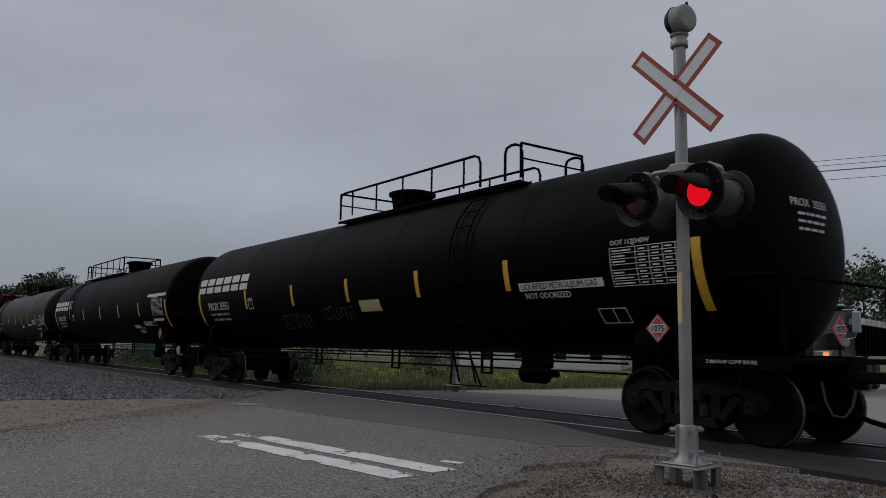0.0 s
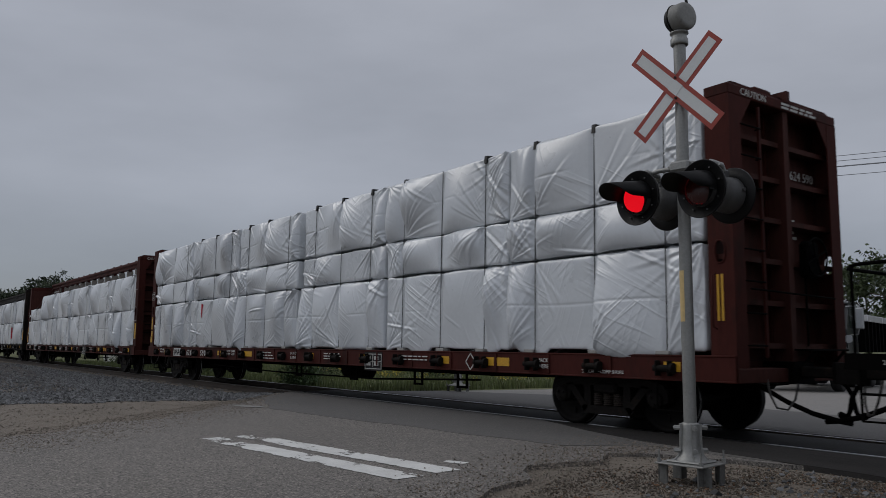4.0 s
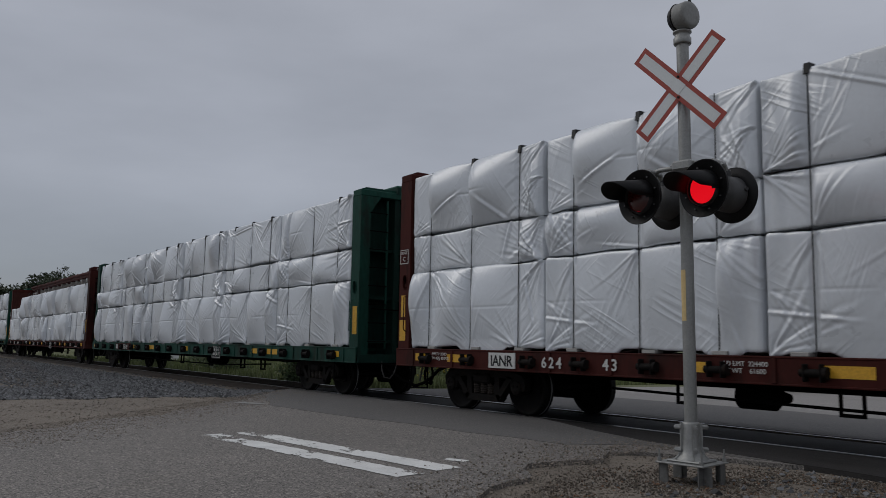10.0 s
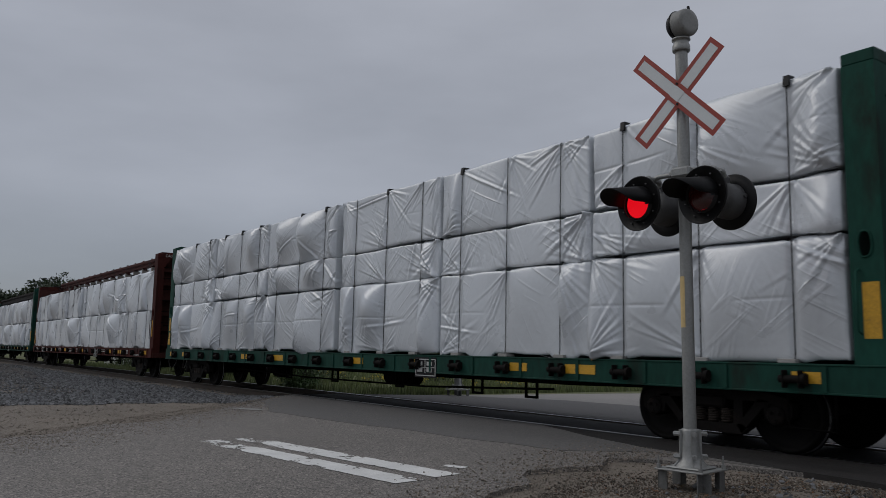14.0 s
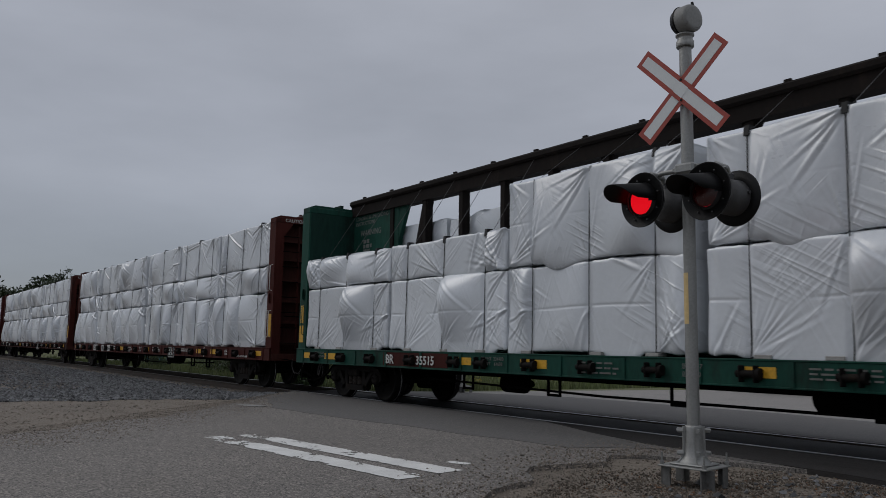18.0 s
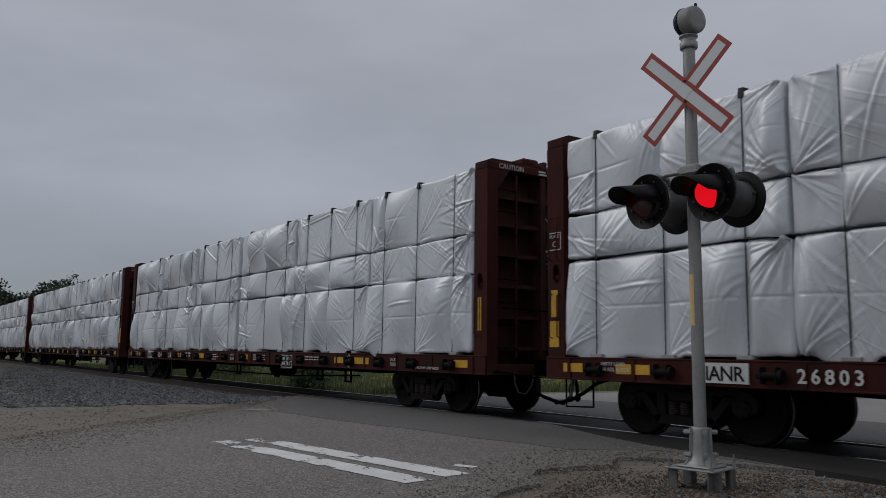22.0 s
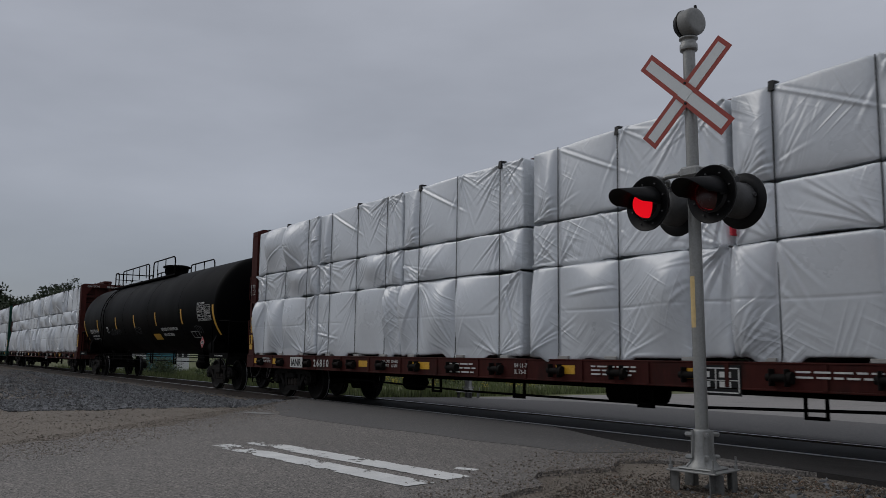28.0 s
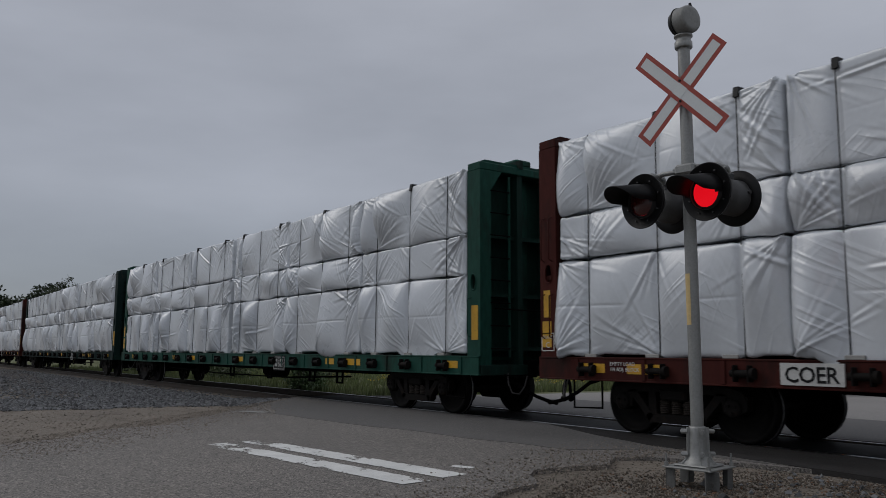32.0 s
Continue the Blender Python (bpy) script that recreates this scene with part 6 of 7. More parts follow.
    for i in range(3):
        u = 0.0
        while u < 0.6:
            w = rnd.uniform(0.05, 0.16)
            rows.box(u, u + w, -0.001, 0, -0.10 * i - 0.035, -0.10 * i)
            u += w + 0.03
    part("stencil", on_head(rows.mesh("stencil", WHITE_PAINT), h, -0.38, 2.94), None, car)
    return car


def outline(car, x, z, w, hh, t=0.02, slots=()):
    m = M().box(0, w, -0.002, 0, 0, t).box(0, w, -0.002, 0, hh - t, hh)
    for u in (0, w - t, *slots):
        tall(m, u, u + t, t, hh - t)
    part("stencil_box", on_tank(m.mesh("stencil_box", WHITE_PAINT), x, tz(z)), None, car, label="white stencilled outline")


def patch(car, x, z, w, hh, material, label):
    return part("patch", on_tank(strip(w, hh).mesh("patch", material), x, tz(z)), None, car, label=label)


def scrawl(car, x, z, n, material, seed, size=0.16):
    """Loops of chalk or paint-pen on the tank side."""
    rr = random.Random(seed)
    for k in range(n):
        cx, cz = x + k * size * 1.1, z + rr.uniform(-0.04, 0.04)
        a0, turn = rr.uniform(0, 6.28), rr.choice((-1, 1)) * rr.uniform(3.5, 6.0)
        pts = [tank_point(cx + size * 0.55 * math.cos(a0 + turn * i / 9) * (1 + 0.3 * rr.random()), tz(cz + size * 0.8 * math.sin(a0 + turn * i / 9)), 0.003) for i in range(10)]
        part("chalk_scrawl", M().tube(pts, 0.006, 4), material, car, label="faint chalk scrawl")


def company_name(car, x, z):
    """Six wide slanted slabs, each split by a slot, where a company name is painted."""
    for i in range(6):
        m = M()
        tall(m, i * 0.615, i * 0.615 + 0.5, 0, 0.17)
        tall(m, i * 0.615, i * 0.615 + 0.5, 0.225, 0.42)
        for k, v in enumerate(m.v):
            m.v[k] = (v[0] + 0.12 * v[2], v[1], v[2])
        part("painted_block", on_tank(m.mesh("painted_block", WHITE_PAINT), x, tz(z), 0.006), None, car, label="large cream block of a company name")


LPG = "LIQUEFIED PETROLEUM GAS"
RED_BIT = RED_PLACARD

a = tank_car(-5.98, 17.72, "PROX", "35551", "long black pressure tank car with white lettering and yellow strips", 1,
             rails=(-1.7, 4.75), spans=((-1.65, 3.6), (4.3, 4.75)), cross=(-1.65, 4.72), dome_x=0.25, ladder_x=3.75, yellow=(-5.35, -2.57, 0.05, 2.67, 5.2), table=(7.4, 2.02, 1.25, 0.53))
company_name(a, -8.8, 2.58)
tank_text("PROX 35551", 0.32, a, -8.12, tz(2.08), 0.0, "white reporting marks and number", 0.9)
tank_text("LD LMT  162900 LB   73 900 KG", 0.10, a, -8.05, tz(1.93))
tank_text("LT WT  100100 LB   45 400 KG", 0.10, a, -8.0, tz(1.79))
outline(a, -5.2, 2.05, 0.29, 0.29)
tank_text("PLATE\n   C", 0.085, a, -5.16, tz(2.25))
patch(a, 5.46, 2.04, 1.76, 0.13, WHITE_PAINT, "white stencil panel behind black lettering")
part("lettering", on_tank(text_mesh(LPG, 0.135, LIGHT_BLACK, "LEFT", 0.0, 0.93), 5.5, tz(2.06), 0.009), None, a, label="black stencilled warning words")
tank_text("NOT ODORIZED", 0.135, a, 5.55, tz(1.92), 0.0, "", 0.95)
outline(a, 6.95, 1.53, 0.52, 0.27, 0.015, (0.27,))
patch(a, 0.46, 1.85, 0.8, 0.25, BUFF, "buff paper notice with printed lines")
scrawl(a, -3.4, 1.7, 7, GREY_TAPE, 3, 0.2)
scrawl(a, -1.2, 1.85, 8, GREY_TAPE, 4)
scrawl(a, 7.9, 1.25, 3, GREY_TAPE, 5)

b = tank_car(-26.9, 17.73, "PROX", "32781", "long black pressure tank car with white patches and placards", 2,
             rails=(-5.85, 0.6), spans=((-5.83, -5.2), (-4.9, 0.55)), cross=(-5.83, 0.54), dome_x=0.15, ladder_x=-5.6, yellow=(-5.6, -2.82, 0.12, 2.96, 5.71), table=(7.3, 2.06, 1.2, 0.55))
company_name(b, -8.8, 2.58)
tank_text("PROX 32781", 0.32, b, -8.12, tz(2.08), 0.0, "white reporting marks and number", 0.9)
tank_text("LD LMT  164500 LB   74 600 KG", 0.10, b, -8.05, tz(1.93))
tank_text("LT WT   98500 LB   44 700 KG", 0.10, b, -8.0, tz(1.79))
outline(b, -5.0, 2.05, 0.29, 0.29)
tank_text("PLATE\n   C", 0.085, b, -4.96, tz(2.25))
patch(b, 6.85, 2.70, 2.0, 0.10, WHITE_PAINT, "long white painted strip")
patch(b, 7.28, 1.87, 1.15, 0.09, WHITE_PAINT, "short white painted strip")
patch(b, 5.95, 1.72, 0.85, 0.17, BUFF, "yellowed paper notice")
outline(b, 6.85, 1.70, 0.42, 0.2, 0.015, (0.2,))
patch(b, 4.6, 1.64, 0.7, 0.13, WHITE_PAINT, "torn white label")
patch(b, 5.2, 1.60, 0.6, 0.12, RED_BIT, "torn red label")
patch(b, 4.9, 1.48, 0.6, 0.12, WHITE_PAINT, "torn white label")

c = tank_car(-47.8, 17.15, "GATX", "9672", "long charcoal pressure tank car with a full-length top rail", 3, paint=TANK_GREY,
             rails=(-1.9, 1.1), spans=((-1.87, -1.3), (-1.0, 0.9)), cross=(-1.87,), dome_x=0.2, ladder_x=-6.9, yellow=(-5.6, -3.32, -0.7, 1.43, 3.55, 5.9), table=(7.2, 1.97, 1.2, 0.42))
part("walk_rail", M().tube([(-8.4, -0.3, 4.1), (-8.35, -0.3, 4.36), (-8.2, -0.3, 4.4), (8.3, -0.3, 4.46), (8.8, -0.3, 4.5), (8.95, -0.3, 4.42), (9.0, -0.3, 3.6)], 0.022, 8), FRAME_BLACK, c)
for x in (-6.2, -3.6, 2.4, 4.4, 6.2, 7.9):
    part("rail_post", M().tube([(x, -0.3, 4.15), (x, -0.3, 4.42)], 0.018, 6), FRAME_BLACK, c)
tank_text("GATX 9672", 0.24, c, -7.7, tz(2.12), 0.0, "white reporting marks and number")
bars(c, -7.6, -1.50, 2.02, 1.2, 3, 0.04, 0.09, seed=31)
outline(c, 6.05, 1.92, 1.15, 0.36, 0.03, (0.6,))
tank_text("LIQUEFIED\nPETROLEUM GAS", 0.15, c, 4.95, tz(2.16), 0.002, "white stencilled warning words", 0.9)
tank_text("NON-ODORIZED", 0.15, c, 5.95, tz(1.72), 0.002, "", 0.9)
bars(c, 2.1, -1.47, 1.98, 0.6, 3, 0.03, 0.06, seed=32)
bars(c, 3.8, -1.47, 2.02, 1.2, 2, 0.03, 0.06, seed=33)

d = tank_car(-440.0, 17.75, "CBTX", "781144", "long matt black pressure tank car between lumber cars", 4,
             rails=(-6.5, 2.5), spans=((-6.5, -5.9), (-5.15, -1.0), (-0.4, 2.4)), cross=(-6.5,), dome_x=0.15, ladder_x=-5.3, yellow=(-6.23, -2.94, -0.1, 2.8, 5.76), table=(7.38, 2.11, 1.2, 0.48))
tank_text("CBTX 781144", 0.27, d, -7.88, tz(1.95), 0.002, "white reporting marks and number")
tank_text("LD LMT  162400 LB   74100 KG", 0.10, d, -7.7, tz(1.80))
tank_text("LT WT    80600 LB   45200 KG", 0.10, d, -7.7, tz(1.68))
outline(d, -4.65, 1.93, 0.27, 0.27)
tank_text("PLATE\n   C", 0.08, d, -4.62, tz(2.11))
patch(d, 2.0, 1.58, 0.85, 0.26, YELLOW, "orange panel on the tank side")
tank_text(LPG, 0.16, d, 3.2, tz(1.88), 0.0, "white stencilled warning words", 0.92)
tank_text("NON-ODORIZED", 0.16, d, 3.25, tz(1.70), 0.0, "", 0.92)
outline(d, 6.3, 1.60, 0.68, 0.26, 0.015, (0.34,))
scrawl(d, -4.1, 1.95, 12, GREY_TAPE, 8, 0.13)
scrawl(d, -0.2, 1.95, 5, GREY_TAPE, 9)
scrawl(d, 6.9, 1.85, 4, GREY_TAPE, 10, 0.14)
# ---- beyond the track: weeds, bushes, trees, sheds, vehicles and wires ----
LEAF = mat("tree_leaves", (0.045, 0.065, 0.022), 0.65, var=0.3, scale=0.5, fine=5, bump=0.0, per_piece=0.45)
LEAF_DARK = mat("dark_leaves", (0.026, 0.040, 0.016), 0.7, var=0.3, scale=0.5, fine=5, bump=0.0, per_piece=0.45)
BARK = mat("bark", (0.06, 0.048, 0.038), 0.9, var=0.35, scale=3, fine=22, bump=0.8, dist=0.02, streak=(3, 3, 0.5))
GRASS = mat("meadow_grass", (0.098, 0.122, 0.040), 0.75, var=0.3, scale=0.35, fine=3, bump=0.0, per_piece=0.4, stain=(0.16, 0.14, 0.06), amount=0.45)


def leaves(centres, spread, per, size, seed, flat=0.8):
    """Leaf clumps: many small tilted diamonds round each centre, as one mesh."""
    rng = np.random.default_rng(seed)
    c = np.repeat(np.array(centres), per, axis=0)
    n = len(c)
    c = c + rng.normal(0, 1, (n, 3)) * np.array([spread, spread, spread * flat])
    a, b = rng.normal(0, 1, (n, 3)), rng.normal(0, 1, (n, 3))
    a /= np.linalg.norm(a, axis=1, keepdims=True)
    b -= a * (a * b).sum(1, keepdims=True)
    b /= np.linalg.norm(b, axis=1, keepdims=True)
    s = size * (0.5 + rng.random((n, 1)))
    v = np.stack([c - a * s, c + b * s * 0.45, c + a * s, c - b * s * 0.45], 1).reshape(-1, 3)
    return v.tolist(), [(4 * i, 4 * i + 1, 4 * i + 2, 4 * i + 3) for i in range(n)]


def tree(x, y, height, width, seed, material, label, leaf=0.16, clumps=130, per=34, group="trees beyond the field", z0=-0.6):
    rnd = random.Random(seed)
    t = thing("tree", label, "tree", group, at=pose(x, y, z0))
    m = M()
    top = height * 0.8
    pts = [(rnd.uniform(-0.15, 0.15) * k / 5, rnd.uniform(-0.15, 0.15) * k / 5, top * k / 5) for k in range(6)]
    for a, b, k in zip(pts, pts[1:], range(5)):
        r = 0.018 * height
        m.cyl(a, b, r * (1 - 0.17 * k), 8, r * (1 - 0.17 * (k + 1)), caps=False)
    for _ in range(12):
        k = rnd.uniform(0.3, 0.95)
        a = rnd.uniform(0, 6.28)
        base = Vector((0, 0, top * k))
        tip = base + Vector((math.cos(a) * width * 0.42, math.sin(a) * width * 0.42, height * rnd.uniform(0.05, 0.2)))
        m.tube([base, base.lerp(tip, 0.5) + Vector((0, 0, 0.03 * height)), tip], 0.005 * height, 5)
    part("trunk", m, BARK, t)
    cs = []
    while len(cs) < clumps:
        p = Vector((rnd.gauss(0, 1), rnd.gauss(0, 1), rnd.gauss(0, 1))).normalized() * rnd.uniform(0.45, 1.0)
        q = Vector((p.x * width / 2, p.y * width / 2, height * 0.60 + p.z * height * 0.40))
        if noise.noise(q * (3.0 / width) + Vector((seed, 0, 0))) > -0.22:
            cs.append(tuple(q))
    v, f = leaves(cs, width * 0.055, per, leaf, seed)
    part("crown", M().add(v, f), material, t)
    return t


tree(-110.7, 11.0, 11.0, 5.4, 1, LEAF_DARK, "broad leafy tree standing alone beyond the railway", 0.15, clumps=300, per=40, group="trees beside the railway")
tree(-106.5, 13.5, 8.8, 4.4, 2, LEAF_DARK, "leafy tree with an uneven crown beyond the railway", 0.15, clumps=240, per=40, group="trees beside the railway")
tree(-136, 24.0, 13.5, 4.0, 3, LEAF_DARK, "tall thin-crowned leafy tree far down the line", 0.25, group="trees beside the railway")
tree(-134, 28.0, 12.0, 4.0, 4, LEAF_DARK, "tall thin-crowned leafy tree far down the line", 0.25, group="trees beside the railway")
for i in range(12):
    tree(-205 + 7 * (i % 3), -6 + i * 4.2, 14.3 + 2.2 * math.sin(i * 2.1), 11, 10 + i, LEAF_DARK, "leafy tree in a far wood", 0.42, clumps=150, per=34, group="far wood down the line")
for i in range(9):
    tree(-33 + i * 4.6, 46 + 3 * math.sin(i * 1.7) + i * 0.6, 8.4 + 1.3 * math.sin(i * 2.7), 6.2, 30 + i, LEAF, "leafy roadside tree behind the far road", 0.17, clumps=150, per=36)
for i in range(15):
    tree(-104 + i * 5.0, 44 + 6 * math.sin(i * 1.3), 5.2 + 1.0 * math.sin(i * 2.2), 5.6, 60 + i, LEAF_DARK, "low leafy tree at the edge of the field", 0.2, clumps=80, per=30, group="trees at the field edge")


def bush(x, y, h, w, seed, label, leaf=0.05, n=70, per=34, material=None):
    rnd = random.Random(seed)
    t = thing("bush", label, "bush", "bushes beside the track", at=pose(x, y, ground_z(x, y)))
    m = M()
    for _ in range(14):
        a, r = rnd.uniform(0, 6.28), rnd.uniform(0.2, 0.5)
        m.tube([(0, 0, -0.05), (math.cos(a) * w * r * 0.5, math.sin(a) * w * r * 0.5, h * 0.5), (math.cos(a) * w * r, math.sin(a) * w * r, h * rnd.uniform(0.7, 0.95))], 0.008, 5)
    part("branch_work", m, BARK, t)
    cs = []
    while len(cs) < n:
        p = Vector((rnd.gauss(0, 0.5), rnd.gauss(0, 0.5), rnd.uniform(0.08, 1.0)))
        if p.x**2 + p.y**2 < 1.0 - 0.55 * p.z:
            cs.append((p.x * w / 2, p.y * w / 2, p.z * h))
    v, f = leaves(cs, w * 0.07, per, leaf, seed)
    part("foliage", M().add(v, f), material or LEAF, t)


BUSH_LEAF = mat("bright_bush_leaves", (0.062, 0.105, 0.034), 0.6, var=0.3, scale=0.5, fine=5, bump=0.0, per_piece=0.45)
bush(-24.6, 2.2, 1.25, 1.5, 1, "leafy green bush beside the track", material=BUSH_LEAF)
bush(-25.3, 2.9, 1.0, 1.2, 2, "leafy green bush beside the track", material=BUSH_LEAF)
for k, (x, y, h, w) in enumerate(((-42, 6.5, 1.3, 3.0), (-47, 7.5, 1.2, 3.4), (-52, 5.5, 1.0, 2.6), (-36, 9.0, 1.4, 3.2), (-60, 6.2, 1.1, 3.0), (-33, 14, 1.9, 3.4), (-40, 18, 2.0, 4.0))):
    bush(x, y, h, w, 20 + k, "low tangle of green weeds and brambles", 0.07, 60, 30)


def make_grass():
    rng = np.random.default_rng(8)
    n = 60000
    x = -18.5 - 55 * rng.random(n) ** 1.5
    y = 2.2 + 30 * rng.random(n) ** 1.6
    ok = (y > 2.6) & (x < -17.5 - 0.12 * y) & (np.sin(x * 0.9) * np.cos(y * 0.7) + rng.normal(0, 0.9, n) > -0.8)
    x, y = x[ok], y[ok]
    n = len(x)
    z = np.array([ground_z(a, b) for a, b in zip(x.tolist(), y.tolist())])
    h = 0.10 + 0.32 * rng.random(n) ** 2
    a = rng.random(n) * 6.283
    w = 0.012 + 0.02 * rng.random(n)
    lx, ly = np.cos(a) * w, np.sin(a) * w
    bx, by = rng.normal(0, 0.12, n) * h, rng.normal(0, 0.12, n) * h
    p = np.stack([np.stack([x - lx, y - ly, z], 1), np.stack([x + lx, y + ly, z], 1), np.stack([x + bx, y + by, z + h], 1)], 1).reshape(-1, 3)
    me = bpy.data.meshes.new("grass")
    me.from_pydata(p.tolist(), [], [(3 * i, 3 * i + 1, 3 * i + 2) for i in range(n)])
    me.materials.append(GRASS)
    tagged(new("grass", me), "tall yellow-green meadow grass beyond the track", "grass", kind="stuff")


make_grass()


def wild_flowers():
    """Patches of yellow weeds in the meadow: small tilted petals on top of the grass."""
    rnd = random.Random(12)
    cs = []
    for cx, cy in ((-25.9, 19.0), (-26.6, 22.5), (-27.7, 27.0), (-26.2, 16.5), (-24.3, 11.5), (-30.0, 20.0), (-33, 14), (-38, 11), (-29, 9)):
        for _ in range(16):
            x, y = cx + rnd.gauss(0, 0.7), cy + rnd.gauss(0, 0.9)
            cs.append((x, y, ground_z(x, y) + rnd.uniform(0.25, 0.6)))
    v, f = leaves(cs, 0.10, 26, 0.03, 5, 0.5)
    tagged(part("wild_flowers", M().add(v, f), mat("yellow_petals", (0.42, 0.33, 0.03), 0.7, var=0.2, bump=0.0, per_piece=0.4)), "patches of yellow flowering weeds in the meadow", "flowers", kind="stuff")


wild_flowers()

# sheds seen under the cars
TEAL = mat("teal_siding", (0.03, 0.17, 0.21), 0.6, var=0.15, scale=1, fine=9, streak=(1, 8, 0.3))
PALE_WALL = mat("white_siding", (0.55, 0.56, 0.55), 0.65, var=0.12, scale=1, fine=9, streak=(1, 1, 9))
ROOF_PALE = mat("pale_metal_roof", (0.5, 0.51, 0.52), 0.5, var=0.12, scale=0.6, fine=6)
DARK_GLASS = mat("dark_window_glass", (0.01, 0.012, 0.014), 0.12, var=0.1, bump=0.0)


def shed():
    t = thing("shed", "teal and white panelled shed with windows beside the railway", "shed", at=pose(-67.2, 7.4, -0.5))
    for y0, y1, mt in ((0, 1.15, PALE_WALL), (1.15, 3.5, TEAL), (3.5, 4.7, PALE_WALL)):
        m = M().box(-5, 0, y0, y1, 0, 2.5)
        for k in range(int((y1 - y0) / 0.25)):
            m.box(0, 0.02, y0 + 0.25 * k, y0 + 0.25 * k + 0.03, 0, 2.5)
        part("wall", m, mt, t)
    part("roof", M().prism([(-0.2, 2.5), (4.9, 2.5), (4.9, 2.62), (2.35, 3.2), (-0.2, 2.62)], "x", -5.2, 0.2), ROOF_PALE, t)
    for y in (3.75, 4.2):
        w = part("window", M().box(0, 0.03, y, y + 0.32, 1.2, 1.9), DARK_GLASS, t)
        part("window_frame", M().box(0.0, 0.045, y - 0.04, y, 1.16, 1.94).box(0.0, 0.045, y + 0.32, y + 0.36, 1.16, 1.94).box(0.0, 0.045, y, y + 0.32, 1.9, 1.94).box(0.0, 0.045, y, y + 0.32, 1.16, 1.2), PALE_WALL, w)


shed()


def low_house():
    t = thing("low_building", "long low white building with a pale metal roof across the field", "building", at=pose(-52, 40, -0.55, 0, 0, 35))
    part("wall", M().box(-7, 7, -3, 3, 0, 1.9), PALE_WALL, t)
    part("roof", M().prism([(-3.4, 1.85), (3.4, 1.85), (0, 2.9)], "x", -7.4, 7.4), ROOF_PALE, t)
    for x in (-5, -2, 1.5, 4.5):
        w = part("window", M().box(x, x + 1.0, -3.03, -3.0, 0.8, 1.5), DARK_GLASS, t)
        part("window_frame", M().box(x - 0.07, x, -3.05, -3.0, 0.74, 1.56).box(x + 1.0, x + 1.07, -3.05, -3.0, 0.74, 1.56).box(x, x + 1.0, -3.05, -3.0, 1.5, 1.56).box(x, x + 1.0, -3.05, -3.0, 0.74, 0.8), PALE_WALL, w)


low_house()

# vehicles waiting on the far road
TRUCK_PAINT = mat("dark_truck_paint", (0.004, 0.006, 0.007), 0.35, var=0.2, scale=2, fine=20, bump=0.03, coat=0.4)
CHROME = mat("dull_chrome", (0.42, 0.43, 0.44), 0.35, metal=0.9, var=0.15, scale=3, fine=30, bump=0.05)
TYRE = mat("tyre_rubber", (0.015, 0.015, 0.015), 0.85, var=0.3, scale=6, fine=60, bump=0.3)
CAR_WHITE = mat("white_car_paint", (0.66, 0.67, 0.68), 0.25, var=0.05, scale=2, fine=30, bump=0.0, coat=0.5)
AMBER = glow("amber_marker", (1.0, 0.32, 0.10), 0.9)
HEADLIGHT = glow("headlight_on", (1.0, 0.86, 0.62), 3.0)
WINDSCREEN = mat("windscreen", (0.015, 0.02, 0.022), 0.1, var=0.2, scale=1.5, fine=4, bump=0.0)


def road_wheel(parent, x, y, r, w, rim):
    """A wheel whose axle runs along x."""
    k = part("wheel", M().lathe([(-w / 2, r * 0.6), (-w / 2, r * 0.93), (-w * 0.4, r), (w * 0.4, r), (w / 2, r * 0.93), (w / 2, r * 0.6)], 28, "x"), TYRE, parent, pose(x, y, r))
    m = M()
    for s in (-1, 1):
        m.lathe([(s * w * 0.45, r * 0.62), (s * w * 0.47, r * 0.58), (s * w * 0.25, r * 0.5), (s * w * 0.3, r * 0.25), (s * w * 0.5, r * 0.22), (s * w * 0.52, 0.0)], 24, "x")
        for i in range(8):
            a = 2 * math.pi * i / 8
            m.cyl((s * w * 0.3, r * 0.4 * math.cos(a), r * 0.4 * math.sin(a)), (s * w * 0.36, r * 0.4 * math.cos(a), r * 0.4 * math.sin(a)), r * 0.05, 6)
    part("rim", m, rim, k)
    return k


